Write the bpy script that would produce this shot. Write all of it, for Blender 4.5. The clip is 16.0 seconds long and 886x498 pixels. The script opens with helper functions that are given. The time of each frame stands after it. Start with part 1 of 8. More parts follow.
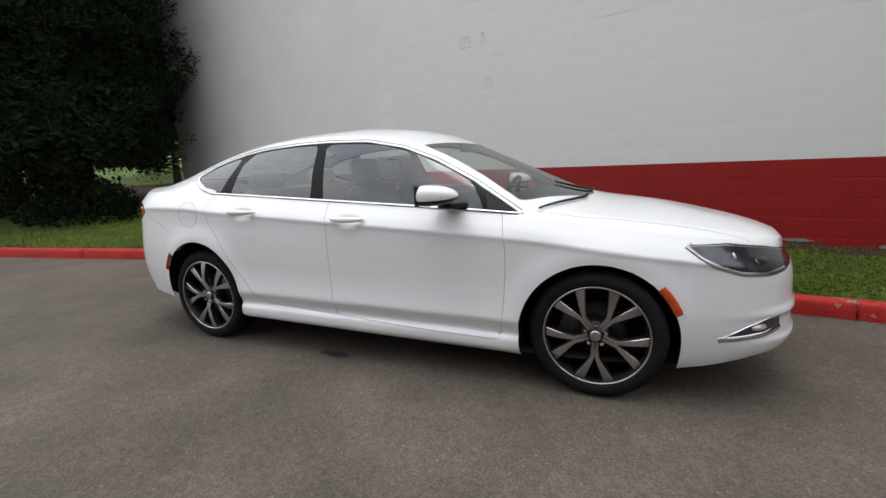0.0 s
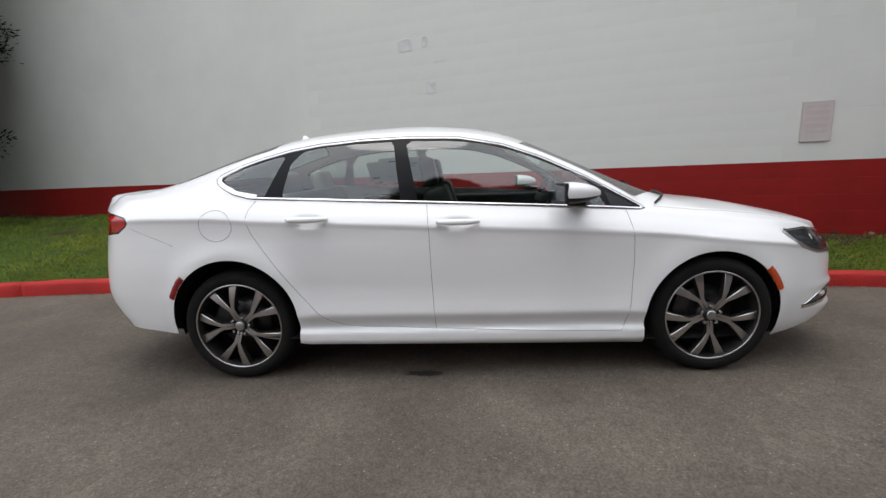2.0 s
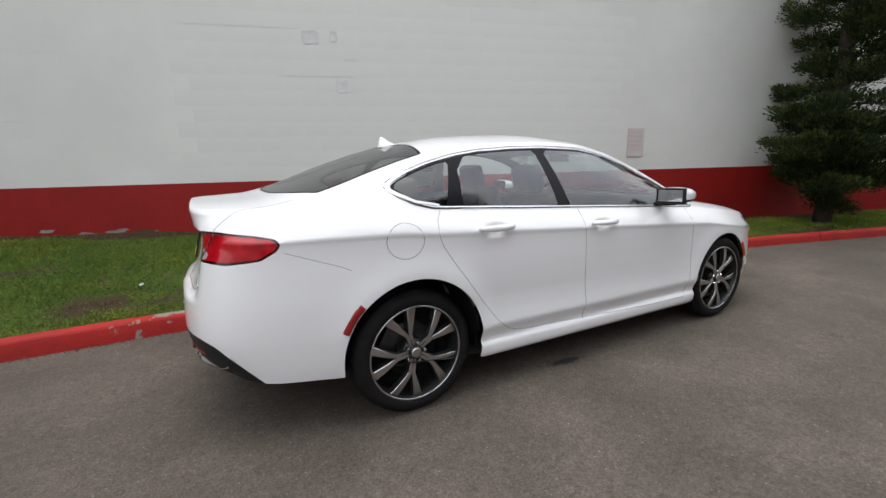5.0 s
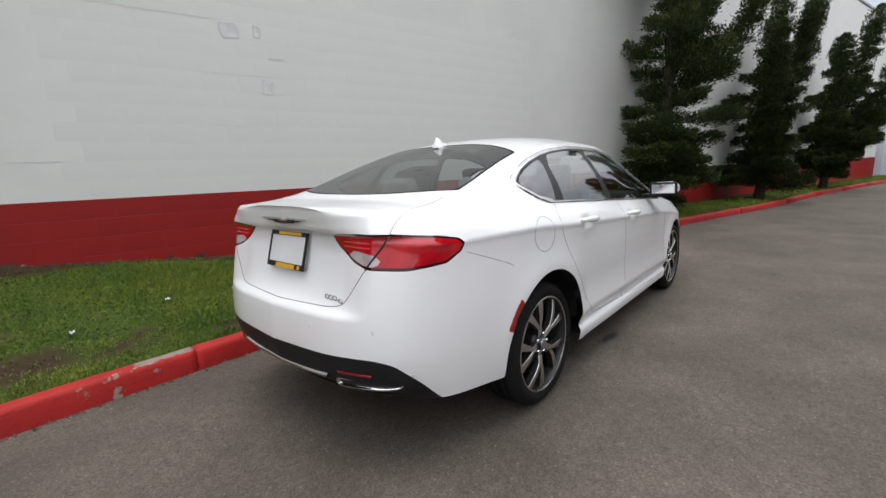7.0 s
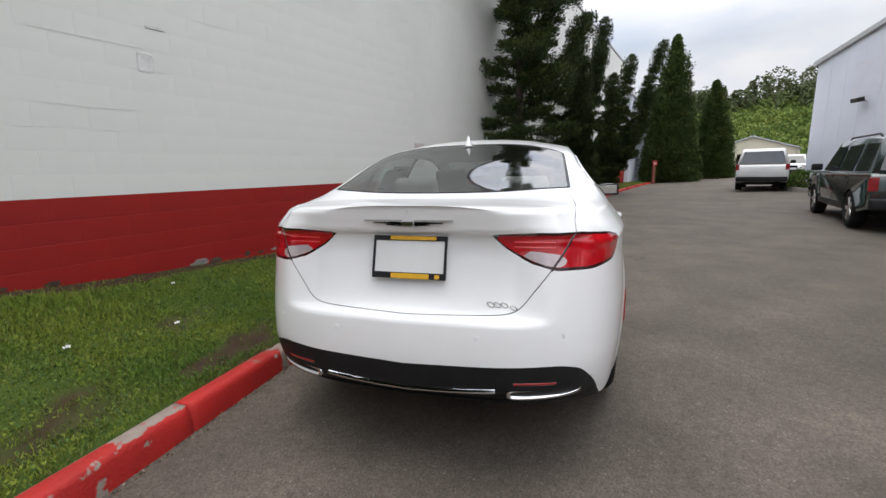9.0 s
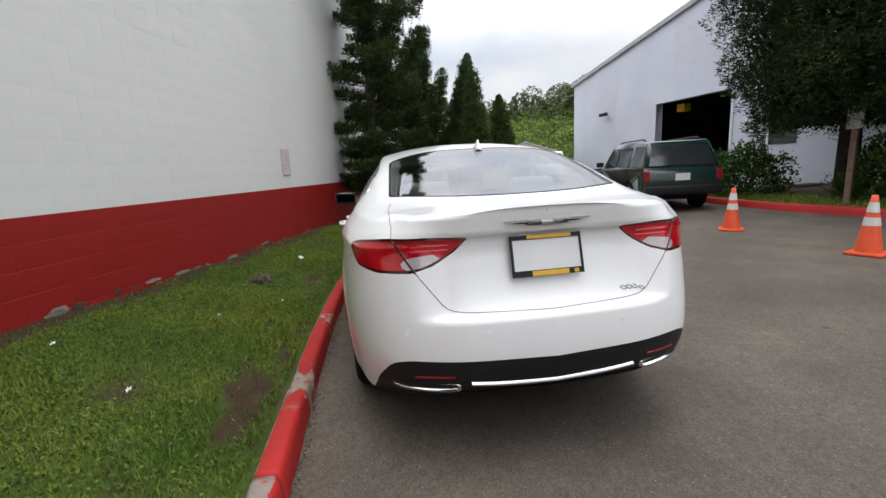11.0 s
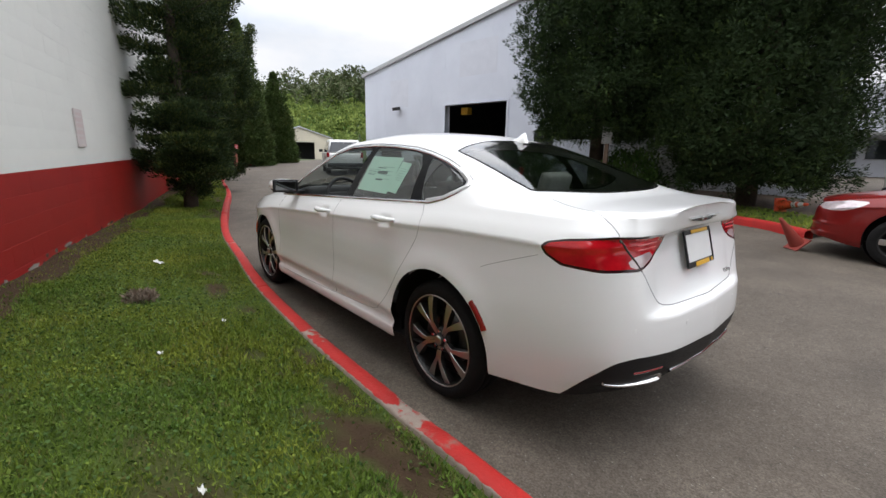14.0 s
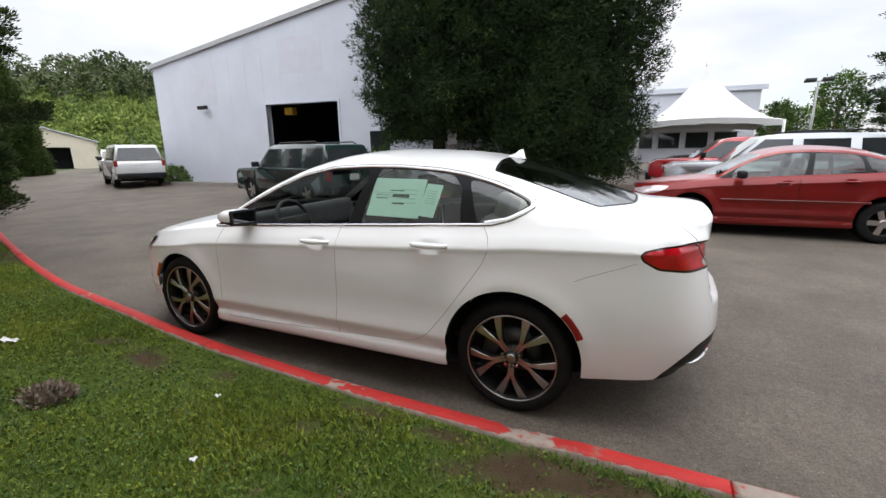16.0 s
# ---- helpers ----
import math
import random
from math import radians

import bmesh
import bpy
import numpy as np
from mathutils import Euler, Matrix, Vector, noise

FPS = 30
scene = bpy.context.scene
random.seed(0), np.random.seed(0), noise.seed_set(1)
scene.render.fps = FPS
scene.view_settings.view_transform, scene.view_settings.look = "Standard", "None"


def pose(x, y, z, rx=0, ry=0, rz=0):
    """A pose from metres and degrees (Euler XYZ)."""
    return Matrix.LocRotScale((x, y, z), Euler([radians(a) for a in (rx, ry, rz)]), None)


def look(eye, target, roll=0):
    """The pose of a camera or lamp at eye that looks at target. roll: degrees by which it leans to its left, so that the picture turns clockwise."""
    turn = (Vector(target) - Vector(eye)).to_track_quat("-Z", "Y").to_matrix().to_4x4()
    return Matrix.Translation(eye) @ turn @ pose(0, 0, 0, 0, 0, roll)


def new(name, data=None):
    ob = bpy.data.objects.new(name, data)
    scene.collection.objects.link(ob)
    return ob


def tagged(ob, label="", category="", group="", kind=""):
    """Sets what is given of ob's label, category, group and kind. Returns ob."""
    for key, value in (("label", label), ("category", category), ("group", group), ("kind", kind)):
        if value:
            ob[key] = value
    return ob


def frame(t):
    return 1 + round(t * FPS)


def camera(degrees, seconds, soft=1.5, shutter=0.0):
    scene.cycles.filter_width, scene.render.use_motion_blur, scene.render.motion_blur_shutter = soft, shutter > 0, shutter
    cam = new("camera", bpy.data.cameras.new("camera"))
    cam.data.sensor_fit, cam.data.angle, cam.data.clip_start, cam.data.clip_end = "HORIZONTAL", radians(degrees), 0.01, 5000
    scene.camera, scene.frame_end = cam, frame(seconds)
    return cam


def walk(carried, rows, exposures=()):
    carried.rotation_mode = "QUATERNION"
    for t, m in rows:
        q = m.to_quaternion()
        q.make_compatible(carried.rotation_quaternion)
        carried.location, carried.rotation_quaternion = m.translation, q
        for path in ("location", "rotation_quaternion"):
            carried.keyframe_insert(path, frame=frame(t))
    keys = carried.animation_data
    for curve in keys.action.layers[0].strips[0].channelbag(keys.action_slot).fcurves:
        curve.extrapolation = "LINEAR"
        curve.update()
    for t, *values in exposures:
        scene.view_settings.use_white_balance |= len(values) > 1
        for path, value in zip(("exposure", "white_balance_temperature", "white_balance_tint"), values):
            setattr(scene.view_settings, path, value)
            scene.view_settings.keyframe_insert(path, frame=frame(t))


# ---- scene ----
cam = camera(91.8, 16.0)

PATH = [
    (0, (1.482, -3.063, 1.204), (0.714, -1.256, 0.819), -2.56),
    (0.5, (1.080, -3.153, 1.187), (0.444, -1.299, 0.789), -1.88),
    (1, (0.732, -3.221, 1.194), (0.293, -1.303, 0.835), -2.19),
    (1.5, (0.379, -3.275, 1.197), (0.129, -1.322, 0.847), -2.60),
    (2, (-0.004, -3.273, 1.204), (-0.108, -1.310, 0.831), -2.41),
    (2.5, (-0.390, -3.295, 1.212), (-0.316, -1.325, 0.876), -2.61),
    (3, (-0.764, -3.287, 1.228), (-0.546, -1.327, 0.894), -1.60),
    (3.5, (-1.154, -3.233, 1.247), (-0.765, -1.302, 0.901), -1.20),
    (4, (-1.552, -3.169, 1.259), (-0.929, -1.299, 0.920), -1.68),
    (4.2, (-1.681, -3.146, 1.273), (-1.005, -1.294, 0.931), -1.27),
    (6.3, (-3.042, -2.211, 1.318), (-1.723, -0.770, 0.894), -2.85),
    (6.5, (-3.128, -2.172, 1.257), (-1.764, -0.753, 0.904), -3.24),
    (7, (-3.378, -1.928, 1.265), (-1.887, -0.645, 0.905), -2.20),
    (7.5, (-3.546, -1.622, 1.256), (-1.984, -0.442, 0.847), -1.67),
    (8, (-3.680, -1.334, 1.250), (-1.984, -0.358, 0.835), -1.11),
    (8.5, (-3.838, -1.003, 1.264), (-2.028, -0.249, 0.871), -0.93),
    (9, (-3.946, -0.639, 1.268), (-2.059, -0.087, 0.906), -1.27),
    (9.2, (-3.995, -0.507, 1.280), (-2.086, -0.028, 0.925), -1.55),
    (11.3, (-4.029, 0.871, 1.313), (-2.106, 0.452, 0.960), -1.67),
    (11.5, (-4.007, 0.969, 1.320), (-2.097, 0.483, 0.980), -0.45),
    (12, (-3.857, 1.239, 1.303), (-2.010, 0.579, 0.916), 1.41),
    (12.5, (-3.733, 1.489, 1.329), (-1.935, 0.719, 0.916), 0.54),
    (13, (-3.576, 1.792, 1.324), (-1.884, 0.815, 0.896), 0.91),
    (13.5, (-3.348, 2.059, 1.320), (-1.746, 0.938, 0.903), 0.85),
    (14, (-3.074, 2.295, 1.347), (-1.590, 1.029, 0.906), 1.10),
    (14.5, (-2.798, 2.573, 1.363), (-1.548, 1.102, 0.840), 4.57),
    (15, (-2.498, 2.793, 1.405), (-1.387, 1.192, 0.957), 2.21),
    (15.5, (-2.210, 2.954, 1.463), (-1.217, 1.291, 0.962), 0.63),
    (16, (-1.963, 3.054, 1.480), (-1.147, 1.284, 1.031), -0.74),
]
walk(cam, [(t, look(eye, target, roll)) for t, eye, target, roll in PATH],
     exposures=[(0.0, 0.22), (4.2, 0.27), (9.0, 0.38), (12.5, 0.48), (14.5, 0.59), (16.0, 0.66)])


# ---- light ----
world = bpy.data.worlds.new("overcast_sky")
scene.world = world
world.use_nodes = True
wn, wl = world.node_tree.nodes, world.node_tree.links
wn.clear()
w_out = wn.new("ShaderNodeOutputWorld")
w_bg = wn.new("ShaderNodeBackground")
w_sky = wn.new("ShaderNodeTexSky")
w_sky.sky_type = "NISHITA"
w_sky.sun_disc = False
w_sky.sun_elevation = radians(85)
w_sky.sun_rotation = radians(238)
w_co = wn.new("ShaderNodeTexCoord")
w_map = wn.new("ShaderNodeMapping")
w_map.inputs["Scale"].default_value = (1.0, 1.0, 2.6)
w_noise = wn.new("ShaderNodeTexNoise")
w_noise.inputs["Scale"].default_value = 2.3
w_noise.inputs["Detail"].default_value = 7
w_noise.inputs["Roughness"].default_value = 0.55
w_ramp = wn.new("ShaderNodeValToRGB")
w_ramp.color_ramp.elements[0].position = 0.30
w_ramp.color_ramp.elements[0].color = (0.55, 0.55, 0.55, 1)
w_ramp.color_ramp.elements[1].position = 0.55
w_ramp.color_ramp.elements[1].color = (1, 1, 1, 1)
w_ctone = wn.new("ShaderNodeMixRGB")
w_ctone.inputs[1].default_value = (4.7, 4.85, 5.25, 1)
w_ctone.inputs[2].default_value = (6.7, 6.75, 6.95, 1)
w_noise2 = wn.new("ShaderNodeTexNoise")
w_noise2.inputs["Scale"].default_value = 4.5
w_noise2.inputs["Detail"].default_value = 5
w_mix = wn.new("ShaderNodeMixRGB")
wl.new(w_co.outputs["Generated"], w_map.inputs["Vector"])
wl.new(w_map.outputs["Vector"], w_noise.inputs["Vector"])
wl.new(w_map.outputs["Vector"], w_noise2.inputs["Vector"])
wl.new(w_noise.outputs["Fac"], w_ramp.inputs["Fac"])
wl.new(w_noise2.outputs["Fac"], w_ctone.inputs["Fac"])
wl.new(w_ramp.outputs["Color"], w_mix.inputs["Fac"])
wl.new(w_sky.outputs["Color"], w_mix.inputs[1])
wl.new(w_ctone.outputs["Color"], w_mix.inputs[2])
# an overcast sky is about three times as bright overhead as at the horizon
w_sep = wn.new("ShaderNodeSeparateXYZ")
wl.new(w_co.outputs["Generated"], w_sep.inputs["Vector"])
w_up = wn.new("ShaderNodeMapRange")
w_up.inputs["From Min"].default_value, w_up.inputs["From Max"].default_value = 0.22, 0.60
w_up.inputs["To Min"].default_value, w_up.inputs["To Max"].default_value = 1.0, 2.85
wl.new(w_sep.outputs["Z"], w_up.inputs["Value"])
w_over = wn.new("ShaderNodeMixRGB")
w_over.blend_type = "MULTIPLY"
w_over.inputs["Fac"].default_value = 1.0
wl.new(w_mix.outputs["Color"], w_over.inputs[1])
wl.new(w_up.outputs["Result"], w_over.inputs[2])
wl.new(w_over.outputs["Color"], w_bg.inputs["Color"])
w_bg.inputs["Strength"].default_value = 0.110
wl.new(w_bg.outputs["Background"], w_out.inputs["Surface"])

sun_data = bpy.data.lights.new("sun", "SUN")
sun_data.energy = 0.62
sun_data.angle = radians(30)
sun_data.color = (1.0, 0.97, 0.92)
sun = new("sun", sun_data)
sun.matrix_world = look((0, 0, 30), (0.8, 0.5, 8))


# ---- materials ----
def surface(name, a, b=None, scale=6.0, rough=0.6, metal=0.0, fine=90.0, bump=0.0, coat=0.0, dirt=None, dirt_at=0.62, spec=0.5, per_piece=0.0, rough_var=0.0):
    """Two scales of variation: blotches between colours a and b, a fine grain with relief, and an optional layer of dirt."""
    m = bpy.data.materials.new(name)
    m.use_nodes = True
    nt = m.node_tree
    n, l = nt.nodes, nt.links
    p = n["Principled BSDF"]
    p.inputs["Roughness"].default_value = rough
    p.inputs["Metallic"].default_value = metal
    p.inputs["Coat Weight"].default_value = coat
    p.inputs["Coat Roughness"].default_value = 0.04
    p.inputs["Specular IOR Level"].default_value = spec
    if b is None:
        b = tuple(c * 0.86 for c in a)
    co = n.new("ShaderNodeTexCoord")
    big = n.new("ShaderNodeTexNoise")
    big.inputs["Scale"].default_value = scale
    big.inputs["Detail"].default_value = 6
    big.inputs["Roughness"].default_value = 0.6
    l.new(co.outputs["Object"], big.inputs["Vector"])
    ramp = n.new("ShaderNodeValToRGB")
    ramp.color_ramp.elements[0].position, ramp.color_ramp.elements[1].position = 0.32, 0.68
    ramp.color_ramp.elements[0].color, ramp.color_ramp.elements[1].color = (*a, 1), (*b, 1)
    l.new(big.outputs["Fac"], ramp.inputs["Fac"])
    small = n.new("ShaderNodeTexNoise")
    small.inputs["Scale"].default_value = fine
    small.inputs["Detail"].default_value = 3
    l.new(co.outputs["Object"], small.inputs["Vector"])
    col = ramp.outputs["Color"]
    if dirt:
        dn = n.new("ShaderNodeTexNoise")
        dn.inputs["Scale"].default_value = scale * 0.45
        dn.inputs["Detail"].default_value = 8
        dn.inputs["Roughness"].default_value = 0.7
        l.new(co.outputs["Object"], dn.inputs["Vector"])
        dr = n.new("ShaderNodeValToRGB")
        dr.color_ramp.elements[0].position, dr.color_ramp.elements[1].position = dirt_at, dirt_at + 0.08
        l.new(dn.outputs["Fac"], dr.inputs["Fac"])
        dm = n.new("ShaderNodeMixRGB")
        dm.inputs[2].default_value = (*dirt, 1)
        l.new(dr.outputs["Color"], dm.inputs["Fac"])
        l.new(col, dm.inputs[1])
        col = dm.outputs["Color"]
    if per_piece:
        info = n.new("ShaderNodeObjectInfo")
        geo = n.new("ShaderNodeNewGeometry")
        add = n.new("ShaderNodeMath")
        add.operation = "ADD"
        l.new(info.outputs["Random"], add.inputs[0])
        l.new(geo.outputs["Random Per Island"], add.inputs[1])
        mr = n.new("ShaderNodeMapRange")
        mr.inputs["From Max"].default_value = 2.0
        mr.inputs["To Min"].default_value, mr.inputs["To Max"].default_value = 1 - per_piece, 1 + per_piece
        l.new(add.outputs[0], mr.inputs["Value"])
        mul = n.new("ShaderNodeMixRGB")
        mul.blend_type = "MULTIPLY"
        mul.inputs["Fac"].default_value = 1
        l.new(col, mul.inputs[1])
        l.new(mr.outputs["Result"], mul.inputs[2])
        col = mul.outputs["Color"]
    l.new(col, p.inputs["Base Color"])
    if rough_var:
        rr = n.new("ShaderNodeMapRange")
        rr.inputs["To Min"].default_value, rr.inputs["To Max"].default_value = max(0.02, rough - rough_var), min(1, rough + rough_var)
        l.new(big.outputs["Fac"], rr.inputs["Value"])
        l.new(rr.outputs["Result"], p.inputs["Roughness"])
    if bump:
        bn = n.new("ShaderNodeBump")
        bn.inputs["Strength"].default_value = min(1.0, bump)
        bn.inputs["Distance"].default_value = 0.01
        l.new(small.outputs["Fac"], bn.inputs["Height"])
        l.new(bn.outputs["Normal"], p.inputs["Normal"])
    return m


def glass(name, tint, rough=0.0, base=0.06, edge=0.75):
    """A thin tinted pane: see-through, with the gloss of glass."""
    m = bpy.data.materials.new(name)
    m.use_nodes = True
    n, l = m.node_tree.nodes, m.node_tree.links
    n.clear()
    o = n.new("ShaderNodeOutputMaterial")
    tr = n.new("ShaderNodeBsdfTransparent")
    tr.inputs["Color"].default_value = (*tint, 1)
    gl = n.new("ShaderNodeBsdfGlossy")
    gl.inputs["Roughness"].default_value = rough
    fr = n.new("ShaderNodeLayerWeight")
    pw = n.new("ShaderNodeMath")
    pw.operation = "POWER"
    pw.inputs[1].default_value = 2.7
    l.new(fr.outputs["Facing"], pw.inputs[0])
    mx = n.new("ShaderNodeMath")
    mx.operation = "MULTIPLY_ADD"
    mx.inputs[1].default_value = edge
    mx.inputs[2].default_value = base
    ms = n.new("ShaderNodeMixShader")
    l.new(pw.outputs[0], mx.inputs[0])
    l.new(mx.outputs[0], ms.inputs["Fac"])
    l.new(tr.outputs["BSDF"], ms.inputs[1])
    l.new(gl.outputs["BSDF"], ms.inputs[2])
    l.new(ms.outputs["Shader"], o.inputs["Surface"])
    return m


def asphalt():
    m = surface("asphalt", (0.092, 0.076, 0.060), (0.119, 0.099, 0.079), scale=0.8, rough=0.82, fine=160, bump=0.55, rough_var=0.1, spec=0.35)
    n, l = m.node_tree.nodes, m.node_tree.links
    p = n["Principled BSDF"]
    co = n.new("ShaderNodeTexCoord")
    vor = n.new("ShaderNodeTexVoronoi")
    vor.inputs["Scale"].default_value = 46
    l.new(co.outputs["Object"], vor.inputs["Vector"])
    vr = n.new("ShaderNodeValToRGB")
    vr.color_ramp.elements[0].position, vr.color_ramp.elements[1].position = 0.10, 0.24
    vr.color_ramp.elements[0].color, vr.color_ramp.elements[1].color = (1, 1, 1, 1), (0, 0, 0, 1)
    l.new(vor.outputs["Distance"], vr.inputs["Fac"])
    gate = n.new("ShaderNodeTexWhiteNoise")
    l.new(vor.outputs["Position"], gate.inputs["Vector"])
    gt = n.new("ShaderNodeMath")
    gt.operation = "GREATER_THAN"
    gt.inputs[1].default_value = 0.82
    l.new(gate.outputs["Value"], gt.inputs[0])
    am = n.new("ShaderNodeMath")
    am.operation = "MULTIPLY"
    l.new(vr.outputs["Color"], am.inputs[0])
    l.new(gt.outputs[0], am.inputs[1])
    mix = n.new("ShaderNodeMixRGB")
    mix.inputs[2].default_value = (0.21, 0.195, 0.175, 1)
    old = p.inputs["Base Color"].links[0].from_socket
    l.new(old, mix.inputs[1])
    l.new(am.outputs[0], mix.inputs["Fac"])
    # oil spots and damp patches
    sp = n.new("ShaderNodeTexNoise")
    sp.inputs["Scale"].default_value = 2.2
    sp.inputs["Detail"].default_value = 7
    sp.inputs["Roughness"].default_value = 0.72
    l.new(co.outputs["Object"], sp.inputs["Vector"])
    sr = n.new("ShaderNodeValToRGB")
    sr.color_ramp.elements[0].position, sr.color_ramp.elements[1].position = 0.645, 0.70
    l.new(sp.outputs["Fac"], sr.inputs["Fac"])
    mix2 = n.new("ShaderNodeMixRGB")
    mix2.inputs[2].default_value = (0.045, 0.042, 0.04, 1)
    l.new(mix.outputs["Color"], mix2.inputs[1])
    l.new(sr.outputs["Color"], mix2.inputs["Fac"])
    # coarse and fine stone grain
    last = mix2.outputs["Color"]
    for sc, lo, hi in ((26.0, 0.86, 1.12), (100.0, 0.66, 1.34), (1.6, 0.86, 1.10), (0.45, 0.86, 1.10)):
        gn = n.new("ShaderNodeTexNoise")
        gn.inputs["Scale"].default_value = sc
        gn.inputs["Detail"].default_value = 2
        l.new(co.outputs["Object"], gn.inputs["Vector"])
        gm = n.new("ShaderNodeMapRange")
        gm.inputs["From Min"].default_value, gm.inputs["From Max"].default_value = 0.3, 0.7
        gm.inputs["To Min"].default_value, gm.inputs["To Max"].default_value = lo, hi
        l.new(gn.outputs["Fac"], gm.inputs["Value"])
        mm = n.new("ShaderNodeMixRGB")
        mm.blend_type = "MULTIPLY"
        mm.inputs["Fac"].default_value = 1.0
        l.new(last, mm.inputs[1])
        l.new(gm.outputs["Result"], mm.inputs[2])
        last = mm.outputs["Color"]
    l.new(last, p.inputs["Base Color"])
    return m


M_ASPHALT = asphalt()
M_WALLWHITE = surface("white_wall_paint", (0.725, 0.725, 0.68), (0.665, 0.665, 0.625), scale=0.9, rough=0.62, fine=140, bump=0.25, per_piece=0.012)
M_WALLRED = surface("red_wall_paint", (0.30, 0.013, 0.010), (0.235, 0.011, 0.009), scale=1.4, rough=0.55, fine=120, bump=0.25, per_piece=0.05, spec=0.28)
M_KERB = surface("red_kerb_paint", (0.43, 0.021, 0.017), (0.31, 0.017, 0.014), scale=3.0, rough=0.65, fine=60, bump=0.5, dirt=(0.20, 0.15, 0.12), dirt_at=0.62, spec=0.3)
M_CONCRETE = surface("concrete", (0.30, 0.28, 0.25), (0.22, 0.20, 0.18), scale=4, rough=0.85, fine=70, bump=0.6)
M_SOIL = surface("soil", (0.085, 0.055, 0.035), (0.05, 0.033, 0.022), scale=5, rough=0.95, fine=60, bump=0.8)
M_TURF = surface("turf", (0.062, 0.092, 0.018), (0.040, 0.066, 0.013), scale=3, rough=0.9, fine=70, bump=0.9, dirt=(0.10, 0.072, 0.042), dirt_at=0.60, spec=0.12)
M_BLADE = surface("grass_blade", (0.205, 0.235, 0.034), (0.080, 0.145, 0.022), scale=1.2, rough=0.6, per_piece=0.35, spec=0.12)
M_BLADE_DRY = surface("dry_grass_blade", (0.190, 0.170, 0.060), (0.125, 0.130, 0.040), scale=2.2, rough=0.7, per_piece=0.3, spec=0.12)
M_FARGREEN = surface("far_meadow", (0.06, 0.085, 0.025), (0.045, 0.06, 0.02), scale=0.05, rough=0.95)
M_BARK = surface("bark", (0.075, 0.055, 0.042), (0.045, 0.033, 0.026), scale=8, rough=0.9, fine=40, bump=0.8)
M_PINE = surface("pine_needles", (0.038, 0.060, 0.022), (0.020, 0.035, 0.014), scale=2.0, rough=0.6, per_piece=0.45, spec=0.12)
# lit copy of the needle colour, for light on upper tufts
M_PINE_LIT = surface("lit_needles", (0.105, 0.125, 0.034), (0.065, 0.085, 0.025), scale=2.0, rough=0.6, per_piece=0.35, spec=0.12)
M_CEDAR = surface("cedar_sprays", (0.026, 0.044, 0.014), (0.011, 0.021, 0.007), scale=1.6, rough=0.65, per_piece=0.5, spec=0.12)
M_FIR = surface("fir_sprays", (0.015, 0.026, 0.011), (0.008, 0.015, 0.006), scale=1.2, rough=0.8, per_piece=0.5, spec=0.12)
M_ARBOR = surface("arborvitae_sprays", (0.060, 0.092, 0.024), (0.040, 0.064, 0.017), scale=1.0, rough=0.65, per_piece=0.4, spec=0.12)
M_LEAF = surface("shrub_leaves", (0.075, 0.135, 0.028), (0.04, 0.085, 0.020), scale=2.0, rough=0.5, per_piece=0.45, spec=0.12)
M_HILL = surface("hill_leaves", (0.22, 0.27, 0.070), (0.13, 0.18, 0.048), scale=0.10, rough=0.8, per_piece=0.22, spec=0.08)
M_HILLDARK = surface("hill_conifers", (0.105, 0.128, 0.070), (0.150, 0.165, 0.085), scale=0.08, rough=0.8, per_piece=0.22, spec=0.08)
M_METALWHITE = surface("white_metal_siding", (0.62, 0.64, 0.70), (0.56, 0.58, 0.64), scale=0.7, rough=0.5, fine=60, bump=0.1)
M_CREAM = surface("cream_siding", (0.62, 0.56, 0.44), (0.55, 0.50, 0.40), scale=1, rough=0.6)
# indoor shade put into the colour of walls, floor and ceiling
M_ROOMSHADE = surface("room_shade", (0.03, 0.03, 0.032), (0.02, 0.02, 0.022), scale=1, rough=0.9)
M_PAINT = surface("pearl_white_paint", (0.85, 0.85, 0.845), (0.83, 0.83, 0.825), scale=1.2, rough=0.28, coat=0.8, fine=900, spec=0.5)
M_BLACKTRIM = surface("black_plastic", (0.012, 0.012, 0.013), (0.018, 0.018, 0.019), scale=8, rough=0.48, fine=300, bump=0.15, spec=0.22)
M_GLOSSBLACK = surface("gloss_black", (0.008, 0.008, 0.009), (0.011, 0.011, 0.012), scale=5, rough=0.22, spec=0.10)
M_GAP = surface("panel_gap", (0.20, 0.20, 0.20), (0.15, 0.15, 0.15), scale=5, rough=0.8)
M_DARKGAP = surface("dark_gap", (0.02, 0.02, 0.02), (0.012, 0.012, 0.012), scale=5, rough=0.8, spec=0.1)
M_CHROME = surface("chrome", (0.72, 0.72, 0.73), (0.66, 0.66, 0.67), scale=6, rough=0.08, metal=1.0)
# badge chrome darkened by colour in place of the dark surroundings it reflects
M_BADGE = surface("dimmed_chrome", (0.52, 0.52, 0.51), (0.42, 0.42, 0.41), scale=20, rough=0.15, metal=1.0)
# left mirror glass: its dark reflection is put into the colour
M_MIRROR = surface("darkened_mirror", (0.26, 0.27, 0.28), (0.23, 0.24, 0.25), scale=6, rough=0.03, metal=1.0)
M_SATIN = surface("machined_alloy", (0.62, 0.61, 0.60), (0.54, 0.53, 0.52), scale=12, rough=0.28, metal=1.0, fine=400, bump=0.05)
M_RIMDARK = surface("dark_alloy", (0.022, 0.021, 0.020), (0.015, 0.014, 0.014), scale=12, rough=0.35, spec=0.35)
M_MACHINED = surface("machined_face", (0.56, 0.55, 0.54), (0.48, 0.47, 0.46), scale=12, rough=0.33, metal=1.0, fine=400, bump=0.05)
